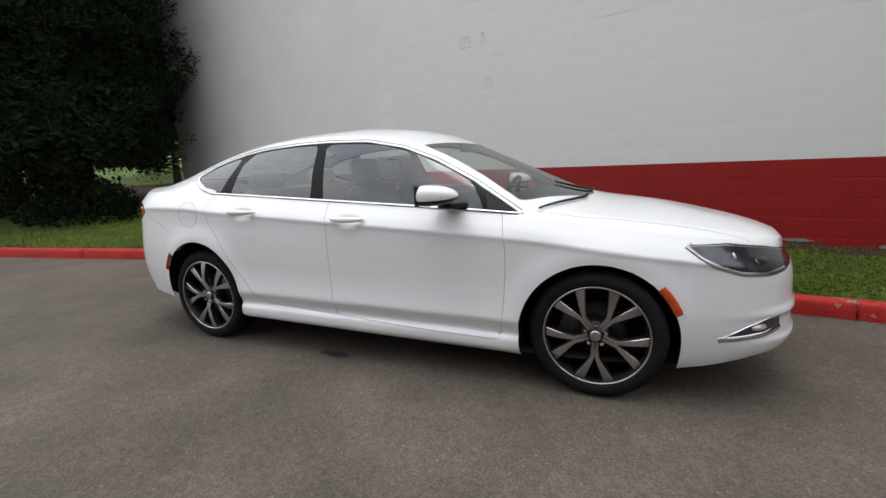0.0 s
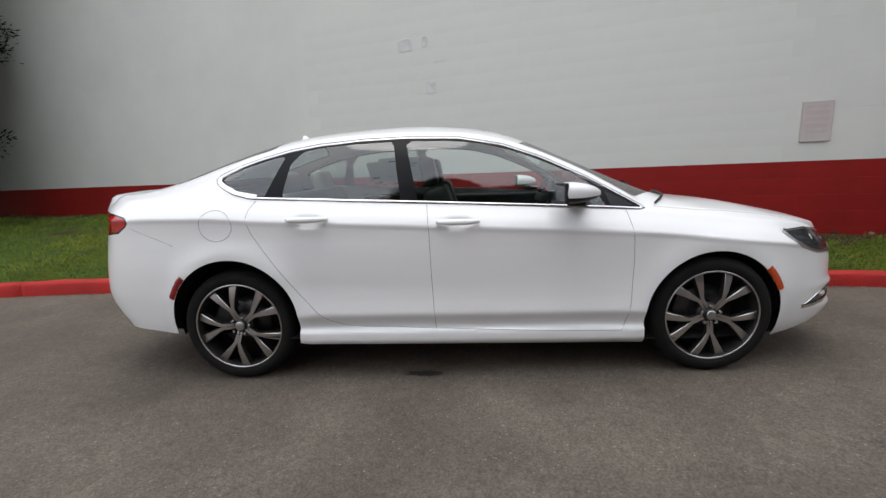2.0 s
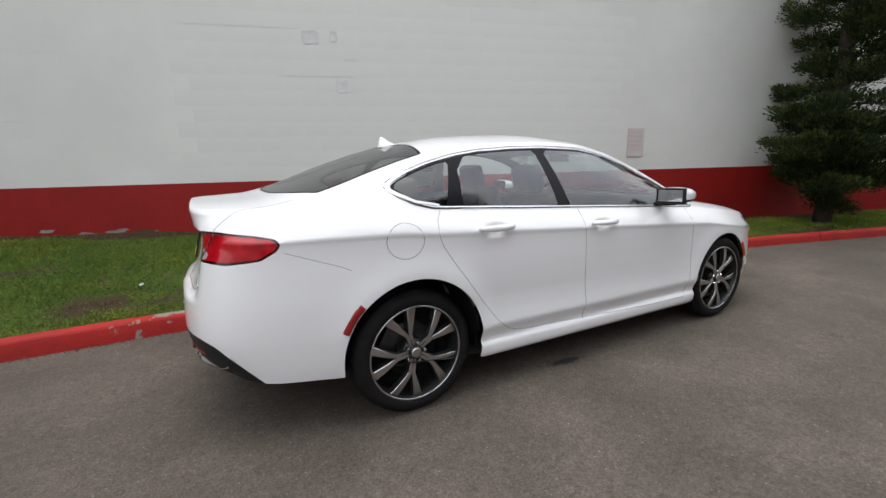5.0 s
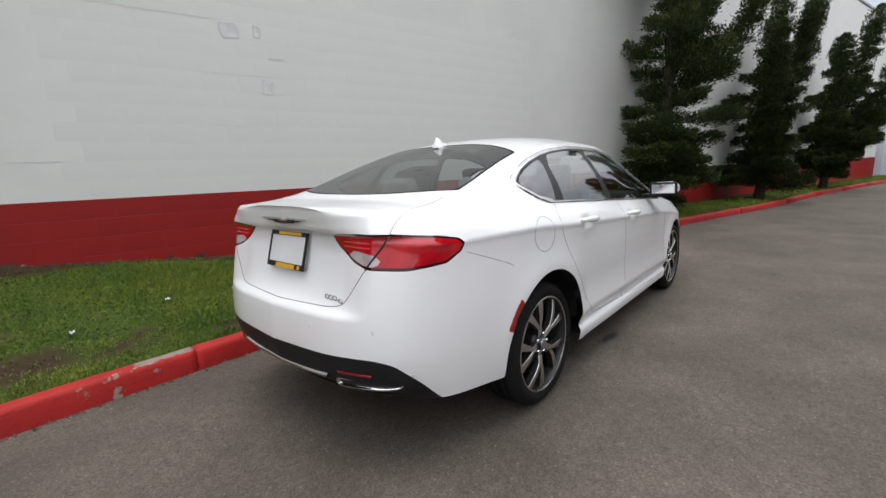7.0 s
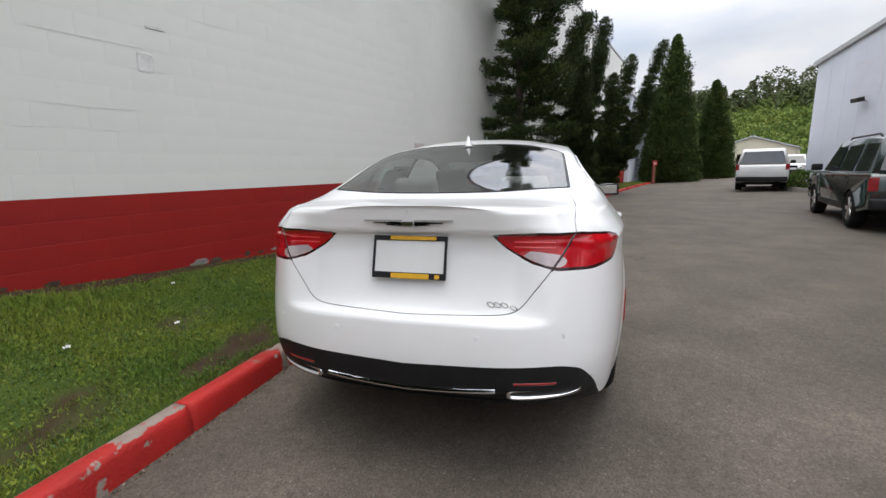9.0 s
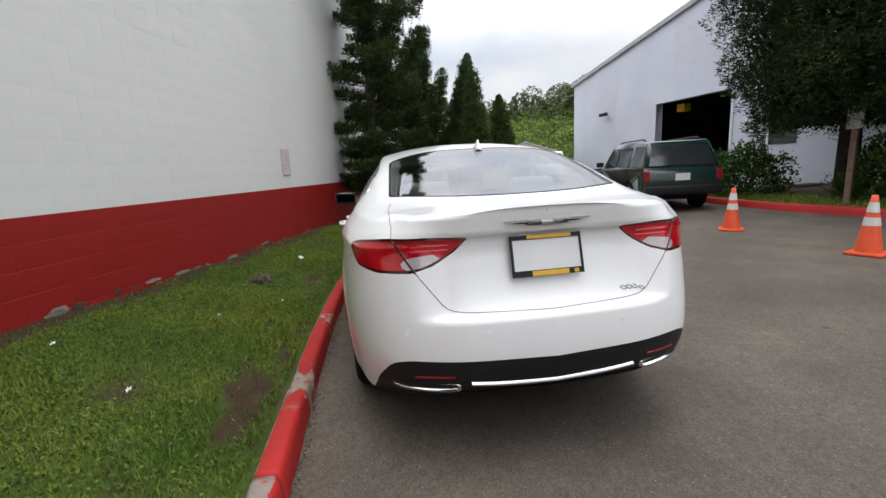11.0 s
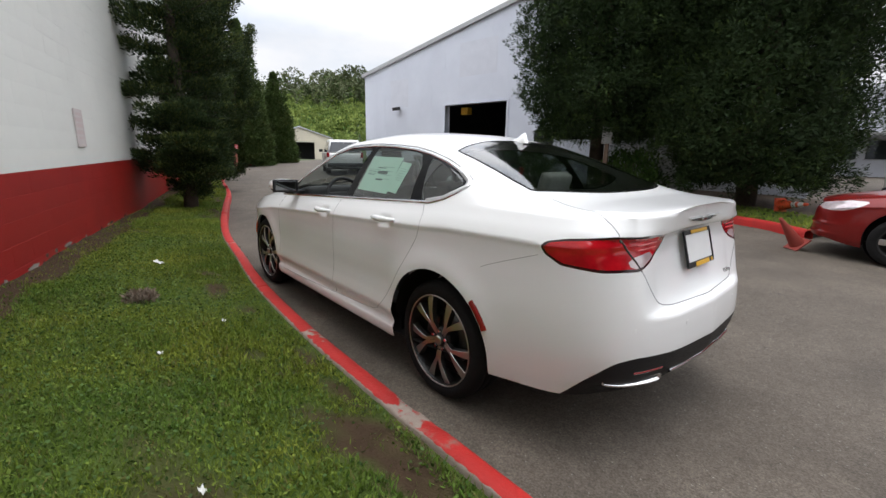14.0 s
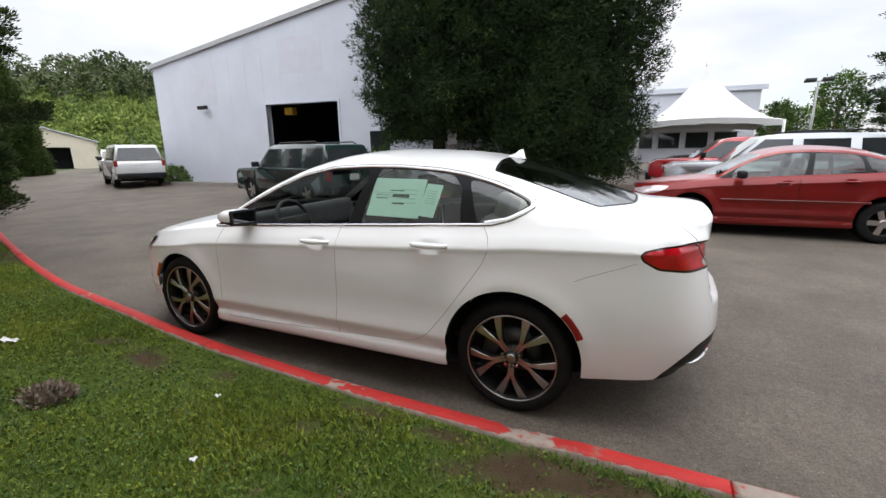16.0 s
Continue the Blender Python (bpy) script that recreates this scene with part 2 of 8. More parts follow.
M_SEATDARK = surface("black_leather", (0.022, 0.021, 0.020), (0.03, 0.029, 0.028), scale=6, rough=0.5, fine=200, bump=0.2)
M_LAMPLIGHT = surface("pale_lamp_bar", (0.80, 0.055, 0.075), (0.66, 0.03, 0.045), scale=9, rough=0.12, coat=0.7)
M_CALIPER = surface("dull_cast_metal", (0.10, 0.10, 0.10), (0.07, 0.07, 0.07), scale=12, rough=0.45, metal=0.8)
M_TYRE = surface("tyre_rubber", (0.010, 0.010, 0.010), (0.016, 0.015, 0.015), scale=10, rough=0.78, fine=120, bump=0.3, spec=0.12)
M_WELL = surface("wheel_well_liner", (0.012, 0.012, 0.012), (0.018, 0.017, 0.016), scale=6, rough=0.9, spec=0.12)
M_LAMPRED = surface("red_lamp_lens", (0.60, 0.009, 0.018), (0.34, 0.004, 0.009), scale=12, rough=0.10, coat=0.8)
M_LAMPDARK = surface("dark_lamp_edge", (0.035, 0.004, 0.006), (0.025, 0.003, 0.005), scale=7, rough=0.15, coat=0.6)
M_LAMPCLEAR = surface("clear_lamp_lens", (0.66, 0.58, 0.58), (0.48, 0.40, 0.41), scale=14, rough=0.12, coat=0.7, metal=0.3)
M_HEADLAMP = surface("headlamp_inside", (0.016, 0.016, 0.018), (0.06, 0.06, 0.065), scale=16, rough=0.2, metal=0.2, coat=0.5)
M_AMBER = surface("amber_reflector", (0.60, 0.075, 0.012), (0.50, 0.06, 0.01), scale=20, rough=0.2, coat=0.5)
M_REDREF = surface("red_reflector", (0.30, 0.012, 0.014), (0.22, 0.01, 0.012), scale=20, rough=0.2, coat=0.5)
M_GLASS = glass("car_window_glass", (0.60, 0.67, 0.64), base=0.085, edge=0.72)
M_GLASSDARK = glass("rear_window_glass", (0.40, 0.45, 0.44), base=0.08, edge=0.72)
M_SEAT = surface("light_leather", (0.50, 0.48, 0.43), (0.44, 0.42, 0.38), scale=6, rough=0.55, fine=200, bump=0.2)
M_DASH = surface("dark_interior", (0.022, 0.022, 0.024), (0.03, 0.03, 0.032), scale=6, rough=0.7, fine=200, bump=0.2)
M_PAPER = surface("green_tinted_paper", (0.66, 0.93, 0.78), (0.62, 0.88, 0.74), scale=8, rough=0.8)
M_PRINT = surface("print_ink", (0.04, 0.07, 0.06), (0.06, 0.09, 0.08), scale=30, rough=0.8)
M_PRINTPALE = surface("pale_print_ink", (0.36, 0.56, 0.46), (0.30, 0.48, 0.40), scale=60, rough=0.8)
M_PLATEWHITE = surface("plate_white", (0.70, 0.70, 0.69), (0.66, 0.66, 0.65), scale=8, rough=0.45)
M_YELLOW = surface("frame_yellow", (0.72, 0.40, 0.02), (0.62, 0.34, 0.02), scale=20, rough=0.45)
M_ORANGE = surface("cone_orange", (0.75, 0.10, 0.03), (0.62, 0.08, 0.025), scale=6, rough=0.55, dirt=(0.35, 0.10, 0.06))
M_FADEDCONE = surface("faded_cone_red", (0.30, 0.045, 0.030), (0.22, 0.035, 0.026), scale=6, rough=0.7, dirt=(0.16, 0.05, 0.04))
M_REFLECTIVE = surface("reflective_band", (0.62, 0.62, 0.60), (0.54, 0.54, 0.52), scale=9, rough=0.4)
M_WOOD = surface("weathered_wood", (0.20, 0.14, 0.10), (0.13, 0.09, 0.065), scale=9, rough=0.85, fine=60, bump=0.4)
M_SIGNGREY = surface("sign_back", (0.42, 0.42, 0.42), (0.34, 0.34, 0.34), scale=9, rough=0.6)
M_FADEDSIGN = surface("faded_sign", (0.60, 0.55, 0.535), (0.56, 0.50, 0.485), scale=9, rough=0.6)
M_FADEDRED = surface("faded_red_print", (0.59, 0.49, 0.475), (0.55, 0.46, 0.445), scale=9, rough=0.6)
M_CANVAS = surface("tent_canvas", (0.56, 0.56, 0.55), (0.50, 0.50, 0.49), scale=0.8, rough=0.6)
M_REDPAINT = surface("red_car_paint", (0.20, 0.008, 0.007), (0.155, 0.006, 0.005), scale=1.5, rough=0.35, coat=0.6, metal=0.25, spec=0.3)
M_GREENPAINT = surface("dark_green_car_paint", (0.010, 0.030, 0.026), (0.008, 0.024, 0.021), scale=1.5, rough=0.22, coat=0.8)
M_WHITECAR = surface("white_car_paint", (0.66, 0.66, 0.65), (0.62, 0.62, 0.61), scale=1.5, rough=0.3, coat=0.6)
M_SILVER = surface("silver_car_paint", (0.42, 0.44, 0.46), (0.38, 0.40, 0.42), scale=1.5, rough=0.28, metal=0.5, coat=0.7)
M_BRIGHTRED = surface("bright_red_car_paint", (0.45, 0.018, 0.025), (0.40, 0.016, 0.022), scale=1.5, rough=0.25, coat=0.8)
M_DARKGLASS = surface("dark_glass", (0.02, 0.024, 0.026), (0.03, 0.034, 0.036), scale=3, rough=0.05, coat=0.5)
M_LITTER = surface("paper_litter", (0.66, 0.66, 0.64), (0.5, 0.5, 0.48), scale=12, rough=0.8)


# ---- mesh helpers ----
def curve(points):
    """A smooth function through (x, y) points given in rising x (monotone cubic)."""
    xs = np.array([p[0] for p in points], float)
    ys = np.array([p[1] for p in points], float)
    h = np.diff(xs)
    d = np.diff(ys) / h
    m = np.zeros(len(xs))
    m[0], m[-1] = d[0], d[-1]
    for i in range(1, len(xs) - 1):
        if d[i - 1] * d[i] > 0:
            w1, w2 = 2 * h[i] + h[i - 1], h[i] + 2 * h[i - 1]
            m[i] = (w1 + w2) / (w1 / d[i - 1] + w2 / d[i])

    def f(x):
        x = np.clip(np.asarray(x, float), xs[0], xs[-1])
        i = np.clip(np.searchsorted(xs, x) - 1, 0, len(h) - 1)
        t = (x - xs[i]) / h[i]
        return ((1 + 2 * t) * (1 - t) ** 2 * ys[i] + t * (1 - t) ** 2 * h[i] * m[i]
                + t * t * (3 - 2 * t) * ys[i + 1] + t * t * (t - 1) * h[i] * m[i + 1])
    return f


def thing(name, m=None, label="", category="", group="", kind=""):
    """An empty at the base of a thing that holds its parts."""
    ob = new(name)
    ob.empty_display_size = 0.2
    if m is not None:
        ob.matrix_world = m
    return tagged(ob, label, category, group, kind)


def link_mesh(name, me, material, parent=None, label="", smooth=True):
    if isinstance(material, (list, tuple)):
        for mm in material:
            me.materials.append(mm)
    else:
        me.materials.append(material)
    if smooth:
        me.shade_smooth()
    ob = new(name, me)
    if parent is not None:
        ob.parent = parent
    if label:
        ob["label"] = label
    return ob


def raw(name, verts, faces, material, parent=None, label="", smooth=True):
    me = bpy.data.meshes.new(name)
    me.from_pydata([tuple(v) for v in verts], [], [tuple(f) for f in faces])
    me.update()
    return link_mesh(name, me, material, parent, label, smooth)


def part(name, bm, material, parent, label="", smooth=False):
    """Link a bmesh as one mesh object under a thing or a part."""
    bmesh.ops.recalc_face_normals(bm, faces=bm.faces[:])
    me = bpy.data.meshes.new(name)
    bm.to_mesh(me)
    bm.free()
    return link_mesh(name, me, material, parent, label, smooth)


def add_box(bm, size, at=(0, 0, 0), rot=None, bevel=0.0, seg=2):
    r = bmesh.ops.create_cube(bm, size=1.0)
    vs = r["verts"]
    bmesh.ops.scale(bm, verts=vs, vec=size)
    if bevel:
        es = list({e for v in vs for e in v.link_edges})
        b = bmesh.ops.bevel(bm, geom=es, offset=bevel, segments=seg, affect="EDGES", profile=0.6)
        vs = list({v for f in b["faces"] for v in f.verts} | {v for v in vs if v.is_valid})
    m = Matrix.Translation(at)
    if rot is not None:
        m = m @ Euler([radians(a) for a in rot]).to_matrix().to_4x4()
    bmesh.ops.transform(bm, matrix=m, verts=vs)
    return vs


def box(size, at=(0, 0, 0), rot=None, bevel=0.0, seg=2):
    bm = bmesh.new()
    add_box(bm, size, at, rot, bevel, seg)
    return bm


def lathe(profile, n=48, axis="y", closed=False):
    """Turn (radius, along) points round an axis."""
    bm = bmesh.new()
    rings = []
    for r, a in profile:
        ring = []
        for i in range(n):
            c, s = math.cos(2 * math.pi * i / n), math.sin(2 * math.pi * i / n)
            p = (r * c, a, r * s) if axis == "y" else ((r * c, r * s, a) if axis == "z" else (a, r * c, r * s))
            ring.append(bm.verts.new(p))
        rings.append(ring)
    k = len(rings)
    for j in range(k if closed else k - 1):
        a, b = rings[j], rings[(j + 1) % k]
        for i in range(n):
            bm.faces.new((a[i], a[(i + 1) % n], b[(i + 1) % n], b[i]))
    return bm


def tube_data(points, radii, n=8):
    """Verts and faces of a tapered tube along points."""
    pts = [Vector(p) for p in points]
    verts, faces = [], []
    for i, p in enumerate(pts):
        d = (pts[min(i + 1, len(pts) - 1)] - pts[max(i - 1, 0)]).normalized()
        up = Vector((0, 0, 1)) if abs(d.z) < 0.95 else Vector((1, 0, 0))
        a = d.cross(up).normalized()
        b = d.cross(a)
        r = radii[i] if isinstance(radii, (list, tuple)) else radii
        for k in range(n):
            t = 2 * math.pi * k / n
            verts.append(p + a * (r * math.cos(t)) + b * (r * math.sin(t)))
    for i in range(len(pts) - 1):
        for k in range(n):
            faces.append((i * n + k, i * n + (k + 1) % n, (i + 1) * n + (k + 1) % n, (i + 1) * n + k))
    faces.append(tuple(range(n - 1, -1, -1)))
    faces.append(tuple(range((len(pts) - 1) * n, len(pts) * n)))
    return verts, faces


def tube(name, points, radii, material, parent=None, label="", n=8):
    v, f = tube_data(points, radii, n)
    return raw(name, v, f, material, parent, label)


def pane(name, size, at, material, parent, rot=None, bevel=0.0, label=""):
    return part(name, box(size, at, rot, bevel), material, parent, label)


# ---- ground, road, kerb ----
WALL_SLOPE = -0.266
WALL_Y0 = 3.296


def wall_y(x):
    return WALL_Y0 + WALL_SLOPE * x


KERB = [(-60, -3.0), (-30, -1.9), (-14, -0.2), (-8.3, 0.66), (-6.9, 0.84), (-5.4, 1.06), (-4.3, 1.14), (-3.2, 1.15), (-1.2, 1.14), (0.0, 1.10), (1.0, 1.02),
        (2.3, 0.84), (3.5, 0.67), (4.7, 0.42), (7.1, -0.20), (10.4, -1.10), (15.6, -2.20), (20, -3.35), (24, -4.5), (28, -5.7), (31, -7.0)]
kerb_y = curve(KERB)


def road_z(x, y):
    """The road lies lowest beside the kerb and rises gently on its far side."""
    return 0.03 * np.clip(-np.asarray(y, float) - 6.0, 0, 9) - 0.017 * np.clip((np.asarray(y, float) + 5.0) / 2.0, 0, 1)


base_z = curve([(-60, 0.6), (-14, 0.6), (-9, 0.52), (-7, 0.54), (-3, 0.46), (-1, 0.31), (1, 0.24), (4, 0.22), (8, 0.14), (31, 0.14)])


def build_ground():
    # one sheet to the horizon
    xs = np.concatenate([[-3000, -800, -250, -120], np.arange(-80, 121, 10), [180, 400, 1000, 3000]])
    ys = np.concatenate([[-3000, -800, -250, -120], np.arange(-80, 81, 8), [120, 250, 800, 3000]])
    verts = [(x, y, float(road_z(x, y)) - 0.06) for y in ys for x in xs]
    nx = len(xs)
    faces = [(j * nx + i, j * nx + i + 1, (j + 1) * nx + i + 1, (j + 1) * nx + i) for j in range(len(ys) - 1) for i in range(nx - 1)]
    g = raw("ground", verts, faces, M_FARGREEN)
    tagged(g, "rough green ground reaching to the horizon", "ground", kind="structure")
    # road: from the kerb line out to the far side of the lot
    xs = np.concatenate([np.arange(-60, -10, 2.5), np.arange(-10, 12, 0.5), np.arange(12, 75, 2.0)])
    fr = np.array([0, 0.02, 0.05, 0.1, 0.15, 0.2, 0.3, 0.45, 0.7, 1.0])
    verts, faces = [], []
    for x in xs:
        top = float(kerb_y(x)) + 0.03 if x < 31 else -7.0 - 1.05 * (x - 31)
        bottom = min(-46.0, top - 10)
        for f in fr:
            y = top + (bottom - top) * f
            verts.append((x, y, float(road_z(x, y))))
    n = len(fr)
    for i in range(len(xs) - 1):
        for j in range(n - 1):
            faces.append((i * n + j, i * n + j + 1, (i + 1) * n + j + 1, (i + 1) * n + j))
    r = raw("road", verts, faces, M_ASPHALT)
    tagged(r, "worn grey-brown asphalt drive with oil spots", "road", kind="structure")


def kerb_frame(x, left=True):
    d = 0.05
    t = Vector((2 * d, float(kerb_y(x + d) - kerb_y(x - d)), 0)).normalized()
    return Vector((x, float(kerb_y(x)), 0)), t, Vector((-t.y, t.x, 0))


def build_kerb():
    """Painted concrete kerb in lengths of about three metres with open joints."""
    root = thing("kerb", label="red painted concrete kerb with chipped grey patches", category="kerb", kind="structure")
    stops = [-58, -40, -28, -20, -15.6, -12.6, -9.6, -6.45, -4.95, -2.40, 0.85, 3.05, 5.9, 8.9, 11.9, 15, 18, 21, 24, 27, 30.5]
    sect = [(0.0, -0.05), (0.004, 0.02), (0.010, 0.080), (0.018, 0.102), (0.034, 0.112), (0.07, 0.115), (0.105, 0.114), (0.120, 0.106), (0.124, 0.03), (0.124, -0.05)]
    lift = lambda x: 0.020 * min(1.0, max(0.0, (-0.6 - x) / 2.0))
    for a, b in zip(stops[:-1], stops[1:]):
        n = max(4, int((b - a) / (0.04 if -5 < a < 4 else 0.12))) if b < 13 and a > -12 else max(3, int((b - a) / 1.0))
        verts, faces, wear = [], [], []
        k = len(sect)
        for i in range(n + 1):
            x = a + 0.006 + (b - a - 0.012) * i / n
            p, t, s = kerb_frame(x)
            wob = 0.004 * noise.noise(Vector((x * 1.9, 0, 0)))
            for q, z in sect:
                e = 0.006 * noise.noise(Vector((x * 5, q * 30, z * 30)))
                v = p + s * (q + e * 0.6)
                broken = math.exp(-((x + 1.56) / 0.17) ** 4)
                chip = broken * max(0.0, 0.5 + noise.noise(Vector((x * 14, q * 40, 2)))) * (0.030 if z > 0.09 else 0.0)
                verts.append((v.x, v.y, z + wob + e * 0.5 - chip + lift(x)))
                inner = 0.62 if q > 0.11 and x < -0.9 else (0.52 if q > 0.11 else 0.0)
                outer = 0.24 * math.exp(-((x + 2.85) / 0.30) ** 2) if q < 0.05 else 0.0
                end = 0.45 if x < -2.40 and x > -2.75 and q > 0.03 else 0.0
                wear.append(max(broken * 0.42, inner, outer, end, 0.30 * math.exp(-((x + 0.45) / 0.25) ** 2), 0.22 * math.exp(-((x - 3.0) / 0.3) ** 2)))
        for i in range(n):
            for j in range(k - 1):
                faces.append((i * k + j, (i + 1) * k + j, (i + 1) * k + j + 1, i * k + j + 1))
        faces.append(tuple(range(k)))
        faces.append(tuple(range((n + 1) * k - 1, n * k - 1, -1)))
        ks = raw("kerb_stone", verts, faces, M_KERB, root)
        at = ks.data.attributes.new("worn", "FLOAT", "POINT")
        at.data.foreach_set("value", wear)
    # kerb on past the bend
    bend = [(30.6, -6.8), (33, -8.6), (36, -11.8), (40, -15.6), (46, -20)]
    for (x0, y0), (x1, y1) in zip(bend[:-1], bend[1:]):
        d = Vector((x1 - x0, y1 - y0, 0))
        bm = box((d.length - 0.02, 0.16, 0.17), ((x0 + x1) / 2, (y0 + y1) / 2, 0.04), (0, 0, math.degrees(math.atan2(d.y, d.x))), 0.02)
        part("kerb_stone", bm, M_KERB, root)


def verge_z(x, y):
    k = float(kerb_y(x)) + 0.124
    w = wall_y(x)
    f = min(max((y - k) / max(w - k, 0.4), 0), 1.3)
    z = 0.095 + (float(base_z(x)) - 0.095) * f ** 1.15 + 0.020 * min(1.0, max(0.0, (-0.6 - x) / 2.0)) * (1 - min(1.0, f))
    z += 0.030 * noise.noise(Vector((x * 0.9, y * 0.9, 3))) * min(1, f * 5) + 0.016 * noise.noise(Vector((x * 3.1, y * 3.1, 7))) * min(1, f * 8)
    return z


BARE = [(0.96, 1.48, 0.26, 0.12), (0.3, 1.40, 0.26, 0.10), (-0.7, 1.33, 0.25, 0.09), (-1.66, 1.50, 0.32, 0.18), (-2.0, 1.45, 0.30, 0.13), (-0.52, 1.60, 0.14, 0.08), (-2.45, 1.80, 0.20, 0.12), (-1.15, 1.38, 0.2, 0.08)]


def soil_at(x, y):
    """How bare the turf is: 0 green, 1 soil. Bare patches lie along the kerb and in worn spots."""
    k = float(kerb_y(x)) + 0.124
    d = y - k
    n = noise.fractal(Vector((x * 1.1, y * 1.5, 0.0)), 0.9, 2.0, 3)
    near = max(0.0, 1 - abs(d - 0.28) / 0.42)
    v = n * 0.9 + near * 0.40 - 0.46
    w = wall_y(x) - y
    v = max(v, (0.34 - w) * 4 + n * 0.5)
    for sx, sy, rx, ry in BARE:
        d2 = ((x - sx) / rx) ** 2 + ((y - sy) / ry) ** 2
        v = max(v, 0.55 - d2 * 0.8 + n * 0.9)
    return min(1.0, max(0.0, v * 3.2))


def build_verge():
    xs = np.concatenate([np.arange(-60, -12, 2.0), np.arange(-12, 9, 0.16), np.arange(9, 31, 0.8)])
    rows = 24
    verts, faces = [], []
    for x in xs:
        k = float(kerb_y(x)) + 0.118
        far = wall_y(x) + 0.15 if x > -11 else wall_y(x) + 30
        for j in range(rows):
            y = k + (far - k) * j / (rows - 1)
            verts.append((x, y, verge_z(x, y) if j else 0.09))
    for i in range(len(xs) - 1):
        for j in range(rows - 1):
            faces.append((i * rows + j, (i + 1) * rows + j, (i + 1) * rows + j + 1, i * rows + j + 1))
    v = raw("lawn", verts, faces, M_TURF)
    tagged(v, "mown green lawn strip with bare soil patches", "lawn", kind="structure")
    a = v.data.attributes.new("bare", "FLOAT", "POINT")
    a.data.foreach_set("value", [soil_at(p[0], p[1]) for p in verts])


def worn_kerb():
    """Concrete shows where the kerb's paint has gone."""
    n, l = M_KERB.node_tree.nodes, M_KERB.node_tree.links
    p = n["Principled BSDF"]
    at = n.new("ShaderNodeAttribute")
    at.attribute_name = "worn"
    co = n.new("ShaderNodeTexCoord")
    ns = n.new("ShaderNodeTexNoise")
    ns.inputs["Scale"].default_value = 16
    ns.inputs["Detail"].default_value = 6
    l.new(co.outputs["Object"], ns.inputs["Vector"])
    add = n.new("ShaderNodeMath")
    add.operation = "ADD"
    l.new(at.outputs["Fac"], add.inputs[0])
    l.new(ns.outputs["Fac"], add.inputs[1])
    rm = n.new("ShaderNodeValToRGB")
    rm.color_ramp.elements[0].position, rm.color_ramp.elements[1].position = 0.80, 0.86
    l.new(add.outputs[0], rm.inputs["Fac"])
    cc = n.new("ShaderNodeValToRGB")
    cc.color_ramp.elements[0].color, cc.color_ramp.elements[1].color = (0.17, 0.13, 0.105, 1), (0.34, 0.28, 0.24, 1)
    l.new(ns.outputs["Fac"], cc.inputs["Fac"])
    mx = n.new("ShaderNodeMixRGB")
    old = p.inputs["Base Color"].links[0].from_socket
    l.new(rm.outputs["Color"], mx.inputs["Fac"])
    l.new(old, mx.inputs[1])
    l.new(cc.outputs["Color"], mx.inputs[2])
    l.new(mx.outputs["Color"], p.inputs["Base Color"])


worn_kerb()


def bare_turf():
    """Turf that gives way to soil where the lawn is bare."""
    n, l = M_TURF.node_tree.nodes, M_TURF.node_tree.links
    p = n["Principled BSDF"]
    at = n.new("ShaderNodeAttribute")
    at.attribute_name = "bare"
    co = n.new("ShaderNodeTexCoord")
    ns = n.new("ShaderNodeTexNoise")
    ns.inputs["Scale"].default_value = 9
    ns.inputs["Detail"].default_value = 6
    l.new(co.outputs["Object"], ns.inputs["Vector"])
    rm = n.new("ShaderNodeValToRGB")
    rm.color_ramp.elements[0].color, rm.color_ramp.elements[1].color = (0.060, 0.038, 0.023, 1), (0.032, 0.020, 0.012, 1)
    l.new(ns.outputs["Fac"], rm.inputs["Fac"])
    mx = n.new("ShaderNodeMixRGB")
    old = p.inputs["Base Color"].links[0].from_socket
    l.new(at.outputs["Fac"], mx.inputs["Fac"])
    l.new(old, mx.inputs[1])
    l.new(rm.outputs["Color"], mx.inputs[2])
    l.new(mx.outputs["Color"], p.inputs["Base Color"])


# ---- the block wall ----
WALL_TOP = 7.5
WALL_X0, WALL_X1 = -11.0, 28.6
COURSE, BLOCK = 0.2, 0.4
WALL_DIR = Vector((1, WALL_SLOPE, 0)).normalized()
WALL_IN = Vector((-WALL_DIR.y, WALL_DIR.x, 0))


def wall_point(s, d, z):
    """s metres along the wall from x = 0, d metres in from its face."""
    p = Vector((0, WALL_Y0, 0)) + WALL_DIR * s + WALL_IN * d
    return (p.x, p.y, z)


def block_mesh(name, w, h, material, depth=0.0008, soft=0.0016):
    """A painted block's face: a shallow cushion with rounded edges over the joint."""
    x, z = w / 2 - 0.0002, h / 2 - 0.0002
    verts = [(-x, depth, -z), (x, depth, -z), (x, depth, z), (-x, depth, z),
             (-x + 0.0004, 0, -z + soft), (x - 0.0004, 0, -z + soft), (x - 0.0004, 0, z - soft), (-x + 0.0004, 0, z - soft)]
    faces = [(4, 5, 6, 7), (0, 1, 5, 4), (1, 2, 6, 5), (2, 3, 7, 6), (3, 0, 4, 7)]
    me = bpy.data.meshes.new(name)
    me.from_pydata(verts, [], faces)
    me.materials.append(material)
    return me, verts, faces


